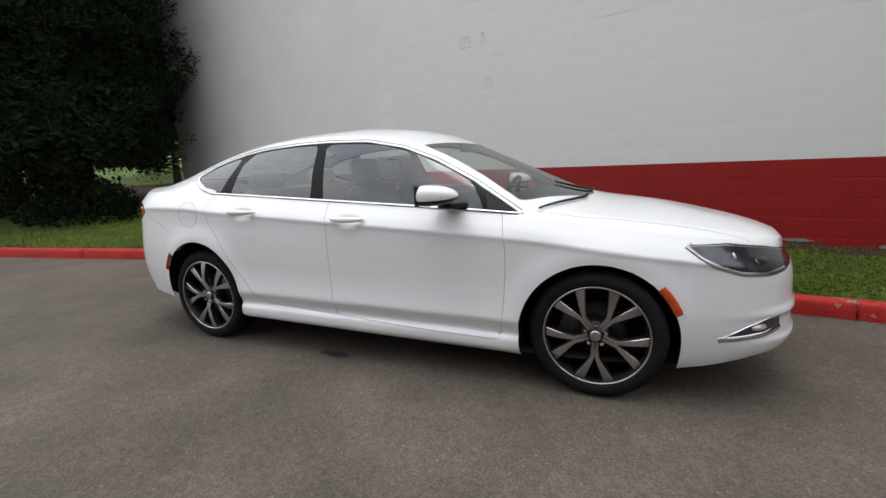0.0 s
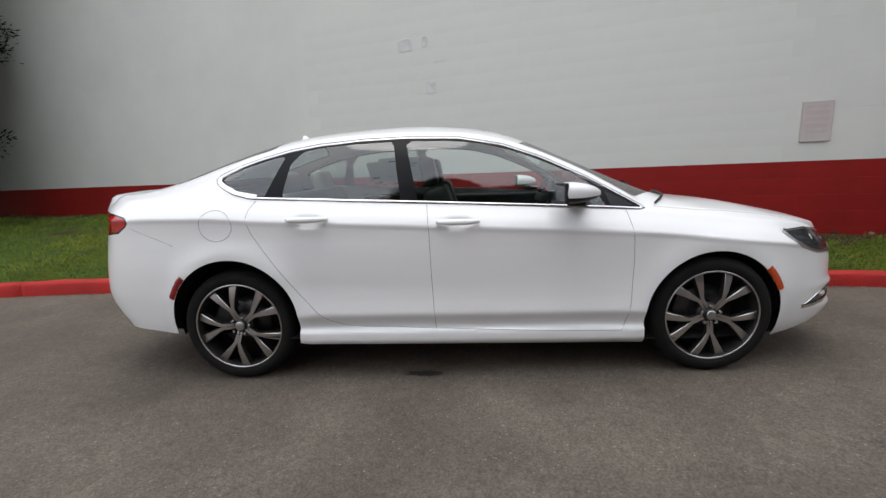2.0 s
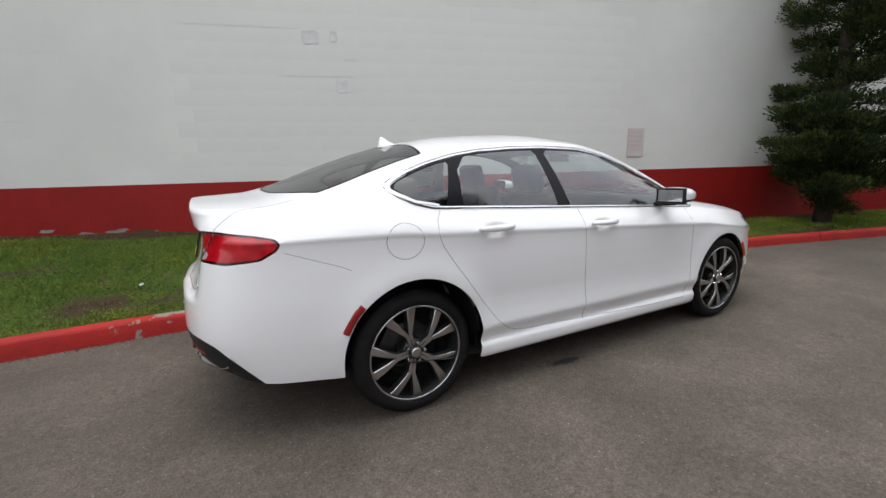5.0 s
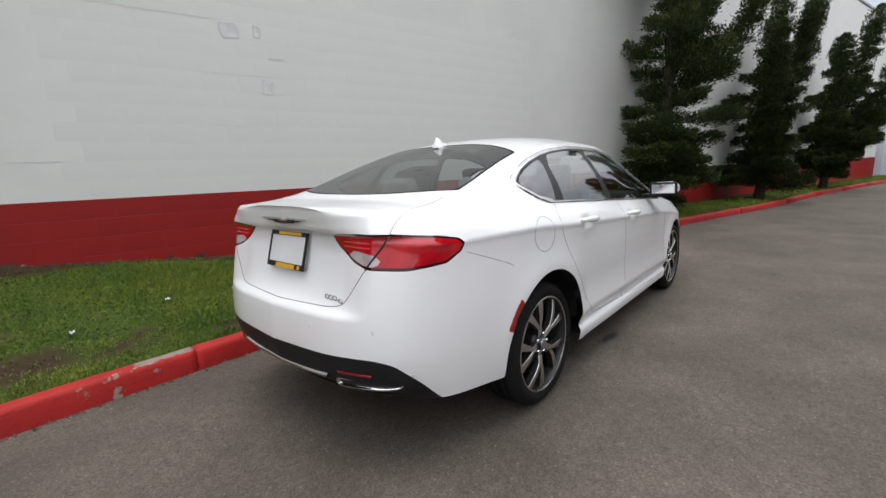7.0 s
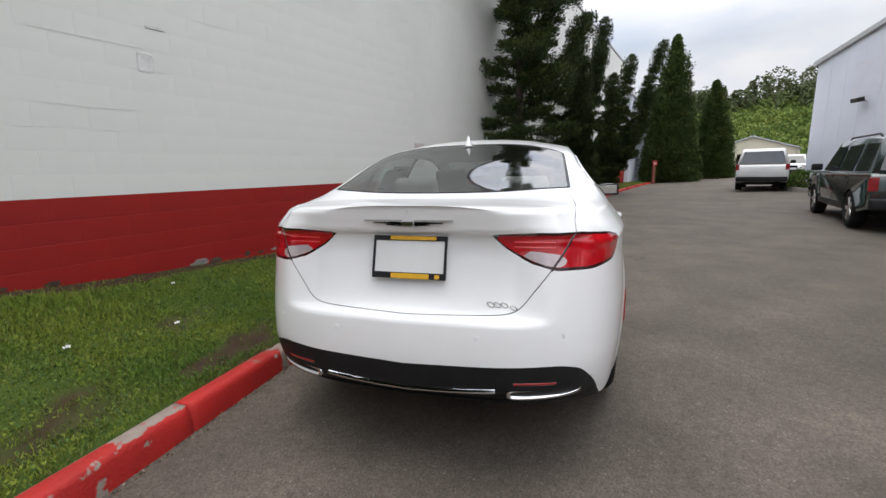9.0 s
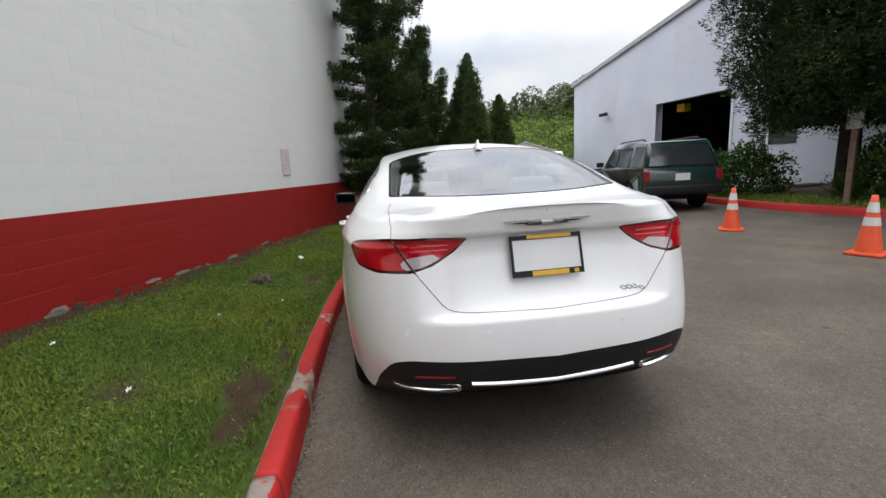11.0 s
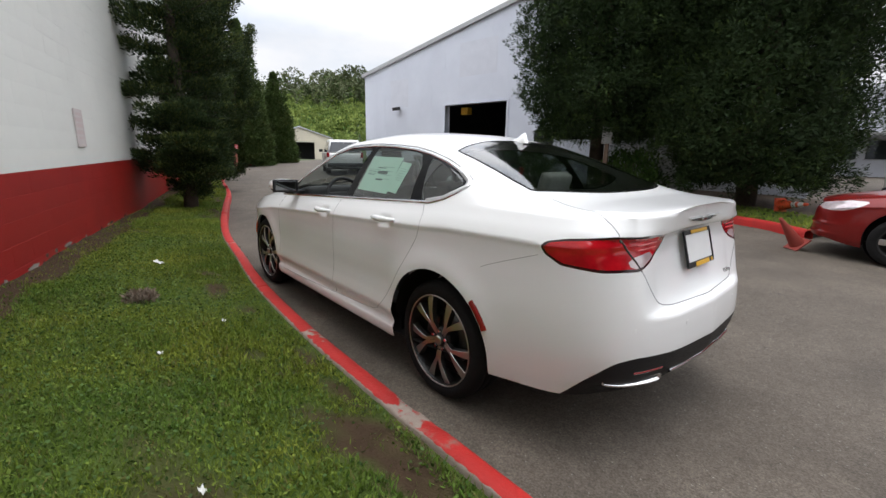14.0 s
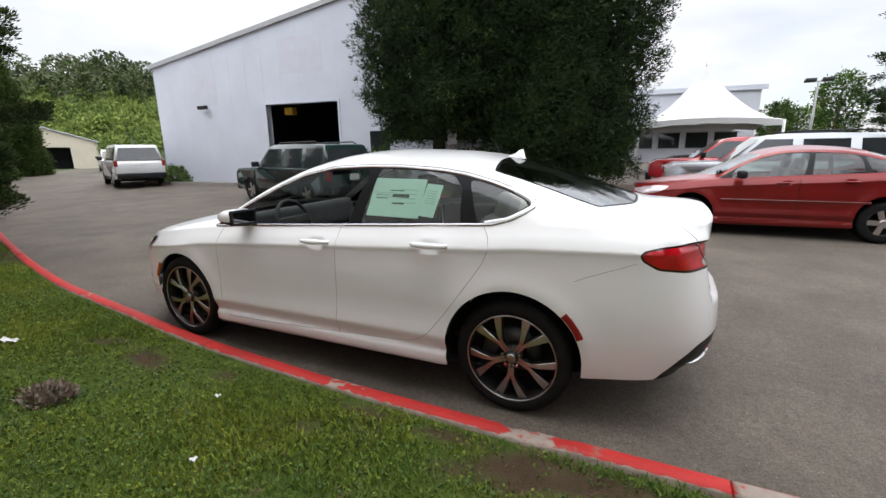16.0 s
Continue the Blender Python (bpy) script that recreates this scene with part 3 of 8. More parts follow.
def build_wall():
    root = thing("wall_north", label="painted concrete block wall, white above a dark red band", category="wall", kind="structure")
    s0, s1 = WALL_X0 / WALL_DIR.x, WALL_X1 / WALL_DIR.x
    # core behind the blocks, in two colours as the joints show
    for lo, hi, mat, nm in ((-0.3, 1.1, M_WALLRED, "red_band"), (1.1, WALL_TOP, M_WALLWHITE, "white_upper")):
        v = [wall_point(s, d, z) for d in (0.0005, 0.30) for z in (lo, hi) for s in (s0, s1)]
        f = [(0, 1, 3, 2), (4, 6, 7, 5), (0, 2, 6, 4), (1, 5, 7, 3), (2, 3, 7, 6), (0, 4, 5, 1)]
        raw(nm, v, f, mat, root, smooth=False)
    rng = random.Random(3)
    ang = math.atan2(WALL_DIR.y, WALL_DIR.x)
    rows = int((WALL_TOP + 0.3) / COURSE)
    singles = []
    far = {True: ([], []), False: ([], [])}
    me_red, bv_red, bf = block_mesh("block", BLOCK, COURSE, M_WALLRED, 0.0022, 0.0042)
    me_white, bv, _ = block_mesh("block", BLOCK, COURSE, M_WALLWHITE, 0.0008, 0.0016)
    for r in range(rows):
        z = -0.3 + COURSE * (r + 0.5)
        red = z < 1.1
        s = s0 + (BLOCK / 2 if r % 2 else 0)
        while s + BLOCK <= s1 + 0.01:
            mid = s + BLOCK / 2
            d = rng.uniform(-0.0003, 0.0003)
            if -2.4 < mid < 4.2 and 0.1 < z < 3.5:
                singles.append((mid, d, z, red))
            else:
                vs, fs = far[red]
                k = len(vs)
                for x, y, zz in (bv_red if red else bv):
                    vs.append(wall_point(mid + x, d + y - 0.001, z + zz))
                fs.extend(tuple(k + q for q in f) for f in bf)
            s += BLOCK
    for red in (True, False):
        ob = raw("far_blocks", *far[red], M_WALLRED if red else M_WALLWHITE, root, smooth=False)
        ob["kind"] = "stuff"
    for mid, d, z, red in singles[:300]:
        ob = new("block", me_red if red else me_white)
        ob.parent = root
        p = wall_point(mid, d - 0.001, z)
        ob.matrix_world = Matrix.Translation(p) @ Matrix.Rotation(ang, 4, "Z")
    vs, fs = [], []
    for mid, d, z, red in singles[300:]:
        k = len(vs)
        vs.extend(wall_point(mid + x, d + y - 0.001, z + zz) for x, y, zz in bv)
        fs.extend(tuple(k + q for q in f) for f in bf)
    if vs:
        raw("far_blocks", vs, fs, M_WALLWHITE, root, smooth=False)["kind"] = "stuff"
    # roof and the other faces that close the building
    s2 = 14.0
    roof = [wall_point(s, d, WALL_TOP - 0.02) for d in (0.02, s2) for s in (s0, s1)] + [wall_point(s, d, WALL_TOP + 0.06) for d in (0.02, s2) for s in (s0, s1)]
    raw("roof", roof, [(0, 1, 3, 2), (4, 6, 7, 5), (0, 4, 5, 1), (2, 3, 7, 6), (0, 2, 6, 4), (1, 5, 7, 3)], M_SIGNGREY, root, smooth=False)
    for sa in (s0, s1 - 0.3):
        v = [wall_point(s, d, z) for d in (0.30, s2) for z in (-0.3, WALL_TOP - 0.03) for s in (sa, sa + 0.3)]
        raw("end_wall", v, [(0, 1, 3, 2), (4, 6, 7, 5), (0, 2, 6, 4), (1, 5, 7, 3), (2, 3, 7, 6), (0, 4, 5, 1)], M_WALLWHITE, root, smooth=False)
    coping = [wall_point(s, d, z) for d in (-0.03, 0.33) for z in (WALL_TOP + 0.062, WALL_TOP + 0.14) for s in (s0, s1)]
    raw("coping", coping, [(0, 1, 3, 2), (4, 6, 7, 5), (0, 2, 6, 4), (1, 5, 7, 3), (2, 3, 7, 6), (0, 4, 5, 1)], M_SIGNGREY, root, smooth=False)
    # lower annex at the far end
    an = thing("annex", label="lower white annex at the end of the long wall", category="building", kind="structure")
    v = [wall_point(s, d, z) for d in (0.8, 6.0) for z in (-0.2, 5.6) for s in (s1 + 0.02, s1 + 5.0)]
    raw("wall", v, [(0, 1, 3, 2), (4, 6, 7, 5), (0, 2, 6, 4), (1, 5, 7, 3), (2, 3, 7, 6), (0, 4, 5, 1)], M_METALWHITE, an, smooth=False)


build_ground()
build_kerb()
bare_turf()
build_verge()
build_wall()


# ---- the white sedan ----
from mathutils.bvhtree import BVHTree

PLAN = [(2.44, 0.0), (2.425, 0.25), (2.37, 0.46), (2.27, 0.62), (2.10, 0.745), (1.88, 0.83), (1.65, 0.885), (1.37, 0.917), (0.6, 0.930), (-0.5, 0.935),
        (-1.2, 0.933), (-1.5, 0.922), (-1.8, 0.890), (-2.02, 0.845), (-2.18, 0.785), (-2.30, 0.69), (-2.375, 0.55), (-2.42, 0.35), (-2.44, 0.0)]
_d = np.concatenate([[0], np.cumsum([math.dist(a, b) for a, b in zip(PLAN[:-1], PLAN[1:])])])
plan_x = curve([(s, p[0]) for s, p in zip(_d, PLAN)])
plan_y = curve([(s, p[1]) for s, p in zip(_d, PLAN)])
PLAN_LEN = float(_d[-1])
AXLE = 1.371

shoulder_z = curve([(-2.45, 1.075), (-2.3, 1.072), (-2.1, 1.068), (-1.8, 1.075), (-1.5, 1.075), (-1.2, 1.055), (-0.8, 1.035), (-0.2, 1.005), (0.5, 0.968), (0.97, 0.94),
                    (1.1, 0.93), (1.4, 0.895), (1.7, 0.86), (1.9, 0.835), (2.1, 0.803), (2.3, 0.760), (2.45, 0.725)])
rail_z = curve([(-2.45, 1.08), (-2.3, 1.09), (-2.1, 1.092), (-1.9, 1.11), (-1.7, 1.152), (-1.48, 1.222), (-1.3, 1.282), (-1.03, 1.355), (-0.7, 1.402), (-0.35, 1.412), (-0.04, 1.402),
                (0.22, 1.354), (0.44, 1.275), (0.7, 1.15), (0.9, 1.03), (1.0, 0.972), (1.12, 0.955), (1.3, 0.935), (1.6, 0.90), (2.0, 0.842), (2.3, 0.779), (2.45, 0.728)])
rail_y = curve([(-2.45, 0.50), (-2.1, 0.66), (-1.9, 0.69), (-1.7, 0.695), (-1.48, 0.685), (-1.1, 0.64), (-0.7, 0.612), (-0.35, 0.600), (0.2, 0.606), (0.44, 0.63), (0.7, 0.69),
                (0.98, 0.765), (1.3, 0.765), (1.6, 0.71), (2.0, 0.58), (2.3, 0.40), (2.45, 0.20)])
centre_z = curve([(-2.45, 1.075), (-2.40, 1.104), (-2.25, 1.106), (-2.06, 1.115), (-1.97, 1.135), (-1.5, 1.305), (-1.1, 1.42), (-0.8, 1.466), (-0.3, 1.488), (0.0, 1.466),
                  (0.2, 1.432), (0.36, 1.382), (0.62, 1.268), (0.95, 1.125), (1.30, 0.985), (1.38, 0.970), (1.7, 0.93), (2.0, 0.876), (2.2, 0.834), (2.36, 0.783), (2.44, 0.730)])
bottom_z = curve([(-2.45, 0.295), (-2.2, 0.285), (-1.8, 0.265), (-1.7, 0.26), (-1.0, 0.205), (1.0, 0.178), (1.7, 0.185), (1.85, 0.195), (2.05, 0.228), (2.2, 0.255), (2.45, 0.27)])
inset_low = curve([(0.15, 0.095), (0.185, 0.050), (0.205, 0.022), (0.225, 0.011), (0.262, 0.010), (0.280, 0.014), (0.292, 0.030), (0.302, 0.036), (0.33, 0.029), (0.362, 0.010), (0.378, 0.002), (0.390, 0.0005), (0.42, 0.004), (0.48, 0.011), (0.55, 0.014), (0.64, 0.009), (0.74, 0.002), (0.80, 0.0), (1.2, 0.0)])
inset_top = curve([(0.0, 0.092), (0.03, 0.070), (0.07, 0.040), (0.105, 0.019), (0.120, 0.0115), (0.137, 0.0165), (0.20, 0.0150), (0.30, 0.008), (0.45, 0.0), (0.6, 0.0)])
inset_rear = curve([(0.2, 0.14), (0.31, 0.085), (0.36, 0.035), (0.44, 0.008), (0.50, 0.0), (0.58, 0.003), (0.66, 0.011), (0.75, 0.024), (0.85, 0.041),
                    (0.965, 0.061), (0.980, 0.060), (0.990, 0.042), (1.000, 0.028), (1.03, 0.022), (1.06, 0.016), (1.1, 0.010)])
lid_step = curve([(0.2, 0.0), (0.648, 0.0), (0.662, 0.010), (0.674, 0.022), (0.70, 0.023), (0.90, 0.012), (0.965, 0.0), (1.2, 0.0)])
lid_flat = curve([(0.2, 0.0), (0.66, 0.0), (0.675, 0.018), (0.72, 0.044), (0.80, 0.066), (0.90, 0.084), (0.97, 0.095), (1.2, 0.095)])
inset_flat = curve([(0.15, 0.095), (0.20, 0.058), (0.26, 0.034), (0.32, 0.021), (0.40, 0.011), (0.50, 0.002), (0.62, 0.0), (1.2, 0.0)])
inset_front = curve([(0.15, 0.16), (0.22, 0.07), (0.285, 0.016), (0.33, 0.0), (0.352, 0.012), (0.43, 0.018), (0.46, 0.004), (0.50, 0.02), (0.60, 0.028), (0.66, 0.042), (0.72, 0.078), (0.77, 0.125), (0.84, 0.18)])

DLO_TOP = [(-1.462, 1.176), (-1.42, 1.198), (-1.32, 1.24), (-1.2, 1.28), (-1.03, 1.322), (-0.86, 1.348), (-0.6, 1.368), (-0.35, 1.374), (-0.04, 1.364), (0.22, 1.316), (0.44, 1.237), (0.7, 1.112), (0.9, 0.995), (0.985, 0.943)]


def in_poly(px, pz, poly):
    """Signed distance to a polygon, negative inside."""
    n = len(poly)
    best = np.full(px.shape, 1e9)
    inside = np.zeros(px.shape, bool)
    for i in range(n):
        ax, az = poly[i]
        bx, bz = poly[(i + 1) % n]
        ex, ez = bx - ax, bz - az
        t = np.clip(((px - ax) * ex + (pz - az) * ez) / (ex * ex + ez * ez + 1e-12), 0, 1)
        best = np.minimum(best, np.hypot(px - ax - t * ex, pz - az - t * ez))
        cross = (az > pz) != (bz > pz)
        inside ^= cross & (px < ex * (pz - az) / (ez if abs(ez) > 1e-12 else 1e-12) + ax)
    return np.where(inside, -best, best)


def sedan_grid(cols=330, wall_rows=68, rail_rows=18, top_rows=26):
    """Half of the sedan's skin as a grid. Columns: x, y, z, way round from the nose, row."""
    # finer at the ends, where the plan bends
    u = np.linspace(0, 1, cols)
    s = PLAN_LEN * (u - 0.035 * np.sin(2 * np.pi * u) * 0)
    px, py = plan_x(s), plan_y(s)
    e = 0.01
    tx, ty = plan_x(np.clip(s + e, 0, PLAN_LEN)) - plan_x(np.clip(s - e, 0, PLAN_LEN)), plan_y(np.clip(s + e, 0, PLAN_LEN)) - plan_y(np.clip(s - e, 0, PLAN_LEN))
    ln = np.hypot(tx, ty)
    nx, ny = -ty / ln, tx / ln
    nx, ny = -nx, -ny
    ends = np.clip((np.abs(nx) - 0.25) / 0.6, 0, 1)
    ends = ends * ends * (3 - 2 * ends)
    rows = []
    zs, zb = shoulder_z(px), bottom_z(px)
    for j in range(wall_rows + 1):
        h = j / wall_rows
        z = zb + (zs - zb) * h
        low_side = np.clip((1.12 - np.abs(px)) / 0.2, 0, 1)
        side = (inset_low(z) * low_side + inset_flat(z) * (1 - low_side)) * np.clip((0.82 - z) / 0.05, 0, 1) + inset_top(zs - z)
        # haunches over the wheels stand a little proud
        for ax in (AXLE, -AXLE):
            d = np.hypot(px - ax, z - 0.345)
            side = side - 0.010 * np.exp(-((d - 0.40) / 0.07) ** 2) * (z < 0.95)
        # hollows behind the door handles
        for hx, hz in ((-0.05, 0.895), (-0.89, 0.928)):
            side = side + 0.016 * np.exp(-(((px - hx) / 0.068) ** 4 + ((z - hz) / 0.030) ** 4))
        end = np.where(px < 0, inset_rear(z), inset_front(z))
        # the tail's upper edge draws in towards its corners
        end = end + np.where(px < 0, 0.112 * np.clip((py - 0.36) / 0.37, 0, 1) ** 1.5 * np.clip((z - 0.97) / 0.10, 0, 1), 0)
        # the lid is flatter across than the bumper below it
        end = end + np.where(px < 0, lid_flat(z) * np.clip(1 - (py / 0.62) ** 2, 0, 1) + lid_step(z) * np.clip((0.58 - py) / 0.12, 0, 1), 0)
        ins = side * (1 - ends) + end * ends
        rows.append(np.stack([px - nx * ins, np.maximum(py - ny * ins, 0), z, s, np.full(cols, h)], 1))
    sh = rows[-1]
    xs, ys = sh[:, 0], sh[:, 1]
    yr = np.minimum(rail_y(xs), 0.93 * ys)
    zr = np.maximum(rail_z(xs), zs + 0.002)
    zc = np.maximum(centre_z(xs), zr + 0.001)
    for j in range(1, rail_rows + 1):
        k = j / rail_rows
        bow = 0.022 * np.sin(np.pi * k) * np.clip((zr - zs) / 0.3, 0, 1)
        rows.append(np.stack([xs, ys + (yr - ys) * k + bow, zs + (zr - zs) * k, s, np.full(cols, 1 + k)], 1))
    for j in range(1, top_rows + 1):
        q = j / top_rows
        rows.append(np.stack([xs, yr * (1 - q), zr + (zc - zr) * (1 - (1 - q) ** (2.3 + 1.4 * np.clip((-0.85 - xs) / 0.35, 0, 1))), s, np.full(cols, 2 + q)], 1))
    g = np.array(rows)
    nr = g.shape[0]
    V = g.reshape(-1, 5)
    tris = []
    for j in range(nr - 1):
        a = j * cols + np.arange(cols - 1)
        b, c, d = a + 1, a + cols + 1, a + cols
        flip = (np.arange(cols - 1) + j) % 2 == 0
        tris.append(np.where(flip[:, None], np.stack([a, b, c], 1), np.stack([a, b, d], 1)))
        tris.append(np.where(flip[:, None], np.stack([a, c, d], 1), np.stack([b, c, d], 1)))
    return V, np.concatenate(tris)


def cut(V, T, lab, field, number, locked, only=(0,)):
    """Pull the skin's vertices onto the line field = 0 and number the triangles inside it."""
    f = field(V)
    f[np.abs(f) < 1e-5] = 0
    live = np.isin(lab, only)
    E = np.unique(np.sort(np.concatenate([T[live][:, [0, 1]], T[live][:, [1, 2]], T[live][:, [2, 0]]]), axis=1), axis=0)
    a, b = E[:, 0], E[:, 1]
    m = f[a] * f[b] < 0
    a, b = a[m], b[m]
    t = f[a] / (f[a] - f[b])
    order = np.argsort(np.minimum(t, 1 - t))
    V0, f0 = V.copy(), f.copy()
    for i in order:
        p, q = a[i], b[i]
        if f[p] == 0 or f[q] == 0:
            continue
        tt = t[i]
        first, second = (p, q) if tt < 0.5 else (q, p)
        if V0[first, 1] < 1e-6 < V0[second, 1]:
            first, second = second, first
        mv = first if not locked[first] else (second if not locked[second] else None)
        if mv is not None and V0[mv, 1] < 1e-6 < max(V0[p, 1], V0[q, 1]):
            mv = None
        if mv is None:
            continue
        V[mv] = V0[p] + (V0[q] - V0[p]) * tt
        f[mv] = 0
        locked[mv] = True
    c = f[T].sum(1)
    lab[live & (c < 0) & (field(V[T].mean(axis=1)) < 0.0015)] = number


SEDAN_LABELS = {"well": 1, "window_front": 2, "window_rear": 3, "window_quarter": 4, "pillar": 5, "windshield": 6, "rear_window": 7, "tail_red": 8, "tail_clear": 9, "tail_edge": 10,
                "lower_bumper": 11, "headlamp": 12, "fog": 13, "amber": 14, "red_marker": 15, "door_front": 16, "door_rear": 17, "hood": 18, "trunk": 19, "grille": 20, "rear_bumper": 21, "mirror_base": 22}


def sedan_skin():
    V, T = sedan_grid()
    lab = np.zeros(len(T), int)
    lock = np.zeros(len(V), bool)
    L = SEDAN_LABELS

    def side(poly, lo=0.0, hi=2.02):
        return lambda v: np.maximum(in_poly(v[:, 0], v[:, 2], poly), np.where((v[:, 4] >= lo - 0.001) & (v[:, 4] <= hi), -1.0, 1.0) * 0.5)

    def wheel(ax):
        r, zc = (0.386, 0.325) if ax > 0 else (0.386, 0.334)
        return lambda v: np.where(v[:, 4] < 0.98, np.hypot(v[:, 0] - ax, (v[:, 2] - zc) * np.where(v[:, 2] < zc, 0.6, 1.0)) - r, 0.5)

    for ax in (AXLE, -AXLE):
        cut(V, T, lab, wheel(ax), L["well"], lock)
    low = lambda x: float(shoulder_z(x)) + 0.010
    top = curve(DLO_TOP)
    tz = lambda x: float(top(x))

    def band(x0b, x0t, x1b, x1t):
        """A piece of the side windows between a front and a rear edge (bottom and top x)."""
        p = [(x, low(x)) for x in np.linspace(x0b, x1b, 14)]
        return p + [(x, tz(x)) for x in np.linspace(x1t, x0t, 20)]

    front = [(x, low(x)) for x in np.linspace(-0.272, 0.78, 12)] + [(0.70, 1.09)] + [(x, tz(x) - 0.012) for x in np.linspace(0.66, -0.352, 16)]
    rear = [(x, low(x)) for x in np.linspace(-1.055, -0.372, 8)] + [(x, tz(x) - 0.012) for x in np.linspace(-0.425, -0.955, 10)] + [(-1.025, 1.25)]
    quarter = [(-1.155, low(-1.155) + 0.006), (-1.065, tz(-1.065) - 0.02)] + [(x, tz(x) - 0.014) for x in np.linspace(-1.12, -1.40, 6)] + [(-1.425, 1.168), (-1.36, 1.122), (-1.26, 1.083)]
    whole = [(x, low(x)) for x in np.linspace(-1.235, 0.985, 30)] + [(x, tz(x)) for x in np.linspace(0.97, -1.45, 40)] + [(-1.462, 1.168), (-1.42, 1.135), (-1.34, 1.095)]
    cut(V, T, lab, side(front, 1.0), L["window_front"], lock)
    cut(V, T, lab, side(rear, 1.0), L["window_rear"], lock)
    cut(V, T, lab, side(quarter, 1.0), L["window_quarter"], lock)
    cut(V, T, lab, side(whole, 1.0), L["pillar"], lock)

    def windshield(v):
        x, y = v[:, 0], v[:, 1]
        f = np.maximum(x - (1.29 - 0.36 * (y / 0.75) ** 2), (0.44 - 0.13 * (y / 0.6) ** 2) - x)
        f = np.maximum(f, y - (rail_y(x) - 0.035))
        return np.where(v[:, 4] > 1.9, f, 0.5)

    def rear_window(v):
        x, y = v[:, 0], v[:, 1]
        f = np.maximum(x - (-1.13 - 0.05 * (y / 0.6) ** 2), (-1.965 + 0.17 * (np.abs(y) / 0.62) ** 3) - x)
        f = np.maximum(f, y - (0.595 + 0.05 * np.clip((-1.2 - x) / 0.7, 0, 1)))
        return np.where(v[:, 4] > 1.9, f, 0.5)

    cut(V, T, lab, windshield, L["windshield"], lock)
    cut(V, T, lab, rear_window, L["rear_window"], lock)
    # lamps, by the way round from the rear's middle
    back = lambda v: PLAN_LEN - v[:, 3]
    wall = lambda f: (lambda v: np.where(v[:, 4] <= 1.0, f(v), 0.5))
    lens = [(0.345, 0.992), (0.42, 0.935), (0.52, 0.880), (0.62, 0.856), (0.80, 0.852), (0.97, 0.872), (1.045, 0.915), (1.062, 0.945), (1.04, 0.968), (0.95, 0.985), (0.75, 1.000), (0.55, 1.002)]
    mid = (sum(p[0] for p in lens) / len(lens), sum(p[1] for p in lens) / len(lens))
    inner = [(mid[0] + (a - mid[0]) * 0.955, mid[1] + (b - mid[1]) * 0.84) for a, b in lens]
    clear = [(0.455, 0.928), (0.52, 0.893), (0.59, 0.873), (0.64, 0.868), (0.665, 0.880), (0.675, 0.905), (0.63, 0.918), (0.55, 0.926)]
    cut(V, T, lab, wall(lambda v: in_poly(back(v), v[:, 2], clear)), L["tail_clear"], lock)
    cut(V, T, lab, wall(lambda v: in_poly(back(v), v[:, 2], inner)), L["tail_red"], lock)
    cut(V, T, lab, wall(lambda v: in_poly(back(v), v[:, 2], lens)), L["tail_edge"], lock)
    skirt = curve([(0.0, 0.478), (0.4, 0.488), (0.6, 0.492), (0.70, 0.475), (0.80, 0.405), (0.92, 0.295), (1.0, 0.23)])
    cut(V, T, lab, wall(lambda v: np.where(v[:, 0] < -1.5, v[:, 2] - skirt(back(v)), 0.5)), L["lower_bumper"], lock)
    beam = [(1.735, 0.806), (1.80, 0.755), (1.90, 0.700), (2.02, 0.662), (2.15, 0.649), (2.28, 0.660), (2.37, 0.690), (2.385, 0.716), (2.30, 0.740), (2.15, 0.775), (1.95, 0.807)]
    cut(V, T, lab, side(beam, 0, 1.0), L["headlamp"], lock)
    fog = [(1.94, 0.352), (2.05, 0.356), (2.17, 0.366), (2.255, 0.390), (2.25, 0.446), (2.17, 0.438), (2.07, 0.408)]
    cut(V, T, lab, side(fog, 0, 1.0), L["fog"], lock)
    cut(V, T, lab, wall(lambda v: np.where(v[:, 0] > 1.8, np.maximum(np.abs(v[:, 2] - 0.60) - 0.055, v[:, 1] - 0.34), 0.5)), L["grille"], lock)
    fd = [(0.865, 1.0), (0.885, 0.93), (0.91, 0.80), (0.915, 0.66), (0.905, 0.45), (0.885, 0.30), (0.86, 0.268), (0.5, 0.272), (-0.19, 0.292), (-0.205, 0.60), (-0.212, 0.85), (-0.225, 1.05)]
    rd = [(-0.225, 1.08), (-0.212, 0.85), (-0.205, 0.60), (-0.19, 0.292), (-0.6, 0.305), (-0.72, 0.316), (-0.80, 0.345), (-0.88, 0.41), (-0.97, 0.52), (-1.06, 0.64), (-1.15, 0.765), (-1.22, 0.87), (-1.245, 0.94), (-1.235, 1.0), (-1.18, 1.08)]
    cut(V, T, lab, side(fd, 0, 1.0), L["door_front"], lock)
    cut(V, T, lab, side(rd, 0, 1.0), L["door_rear"], lock)
    cut(V, T, lab, lambda v: np.where(v[:, 4] > 1.05, np.maximum(1.20 - 0.30 * (v[:, 1] / 0.75) ** 2 - v[:, 0], np.maximum(v[:, 1] - (0.79 - 0.22 * np.clip(v[:, 0] - 1.3, 0, 2)), v[:, 0] - 2.36)), 0.5), L["hood"], lock)
    lid = [(0.0, 0.670), (0.30, 0.678), (0.42, 0.688), (0.485, 0.715), (0.53, 0.765), (0.60, 0.86), (0.69, 0.99), (0.735, 1.06), (0.75, 1.2), (0.0, 1.2)]
    cut(V, T, lab, lambda v: np.where(v[:, 0] < -1.9, np.where(v[:, 4] <= 1.0, in_poly(back(v), v[:, 2], lid), v[:, 1] - 0.62), 0.5), L["trunk"], lock)
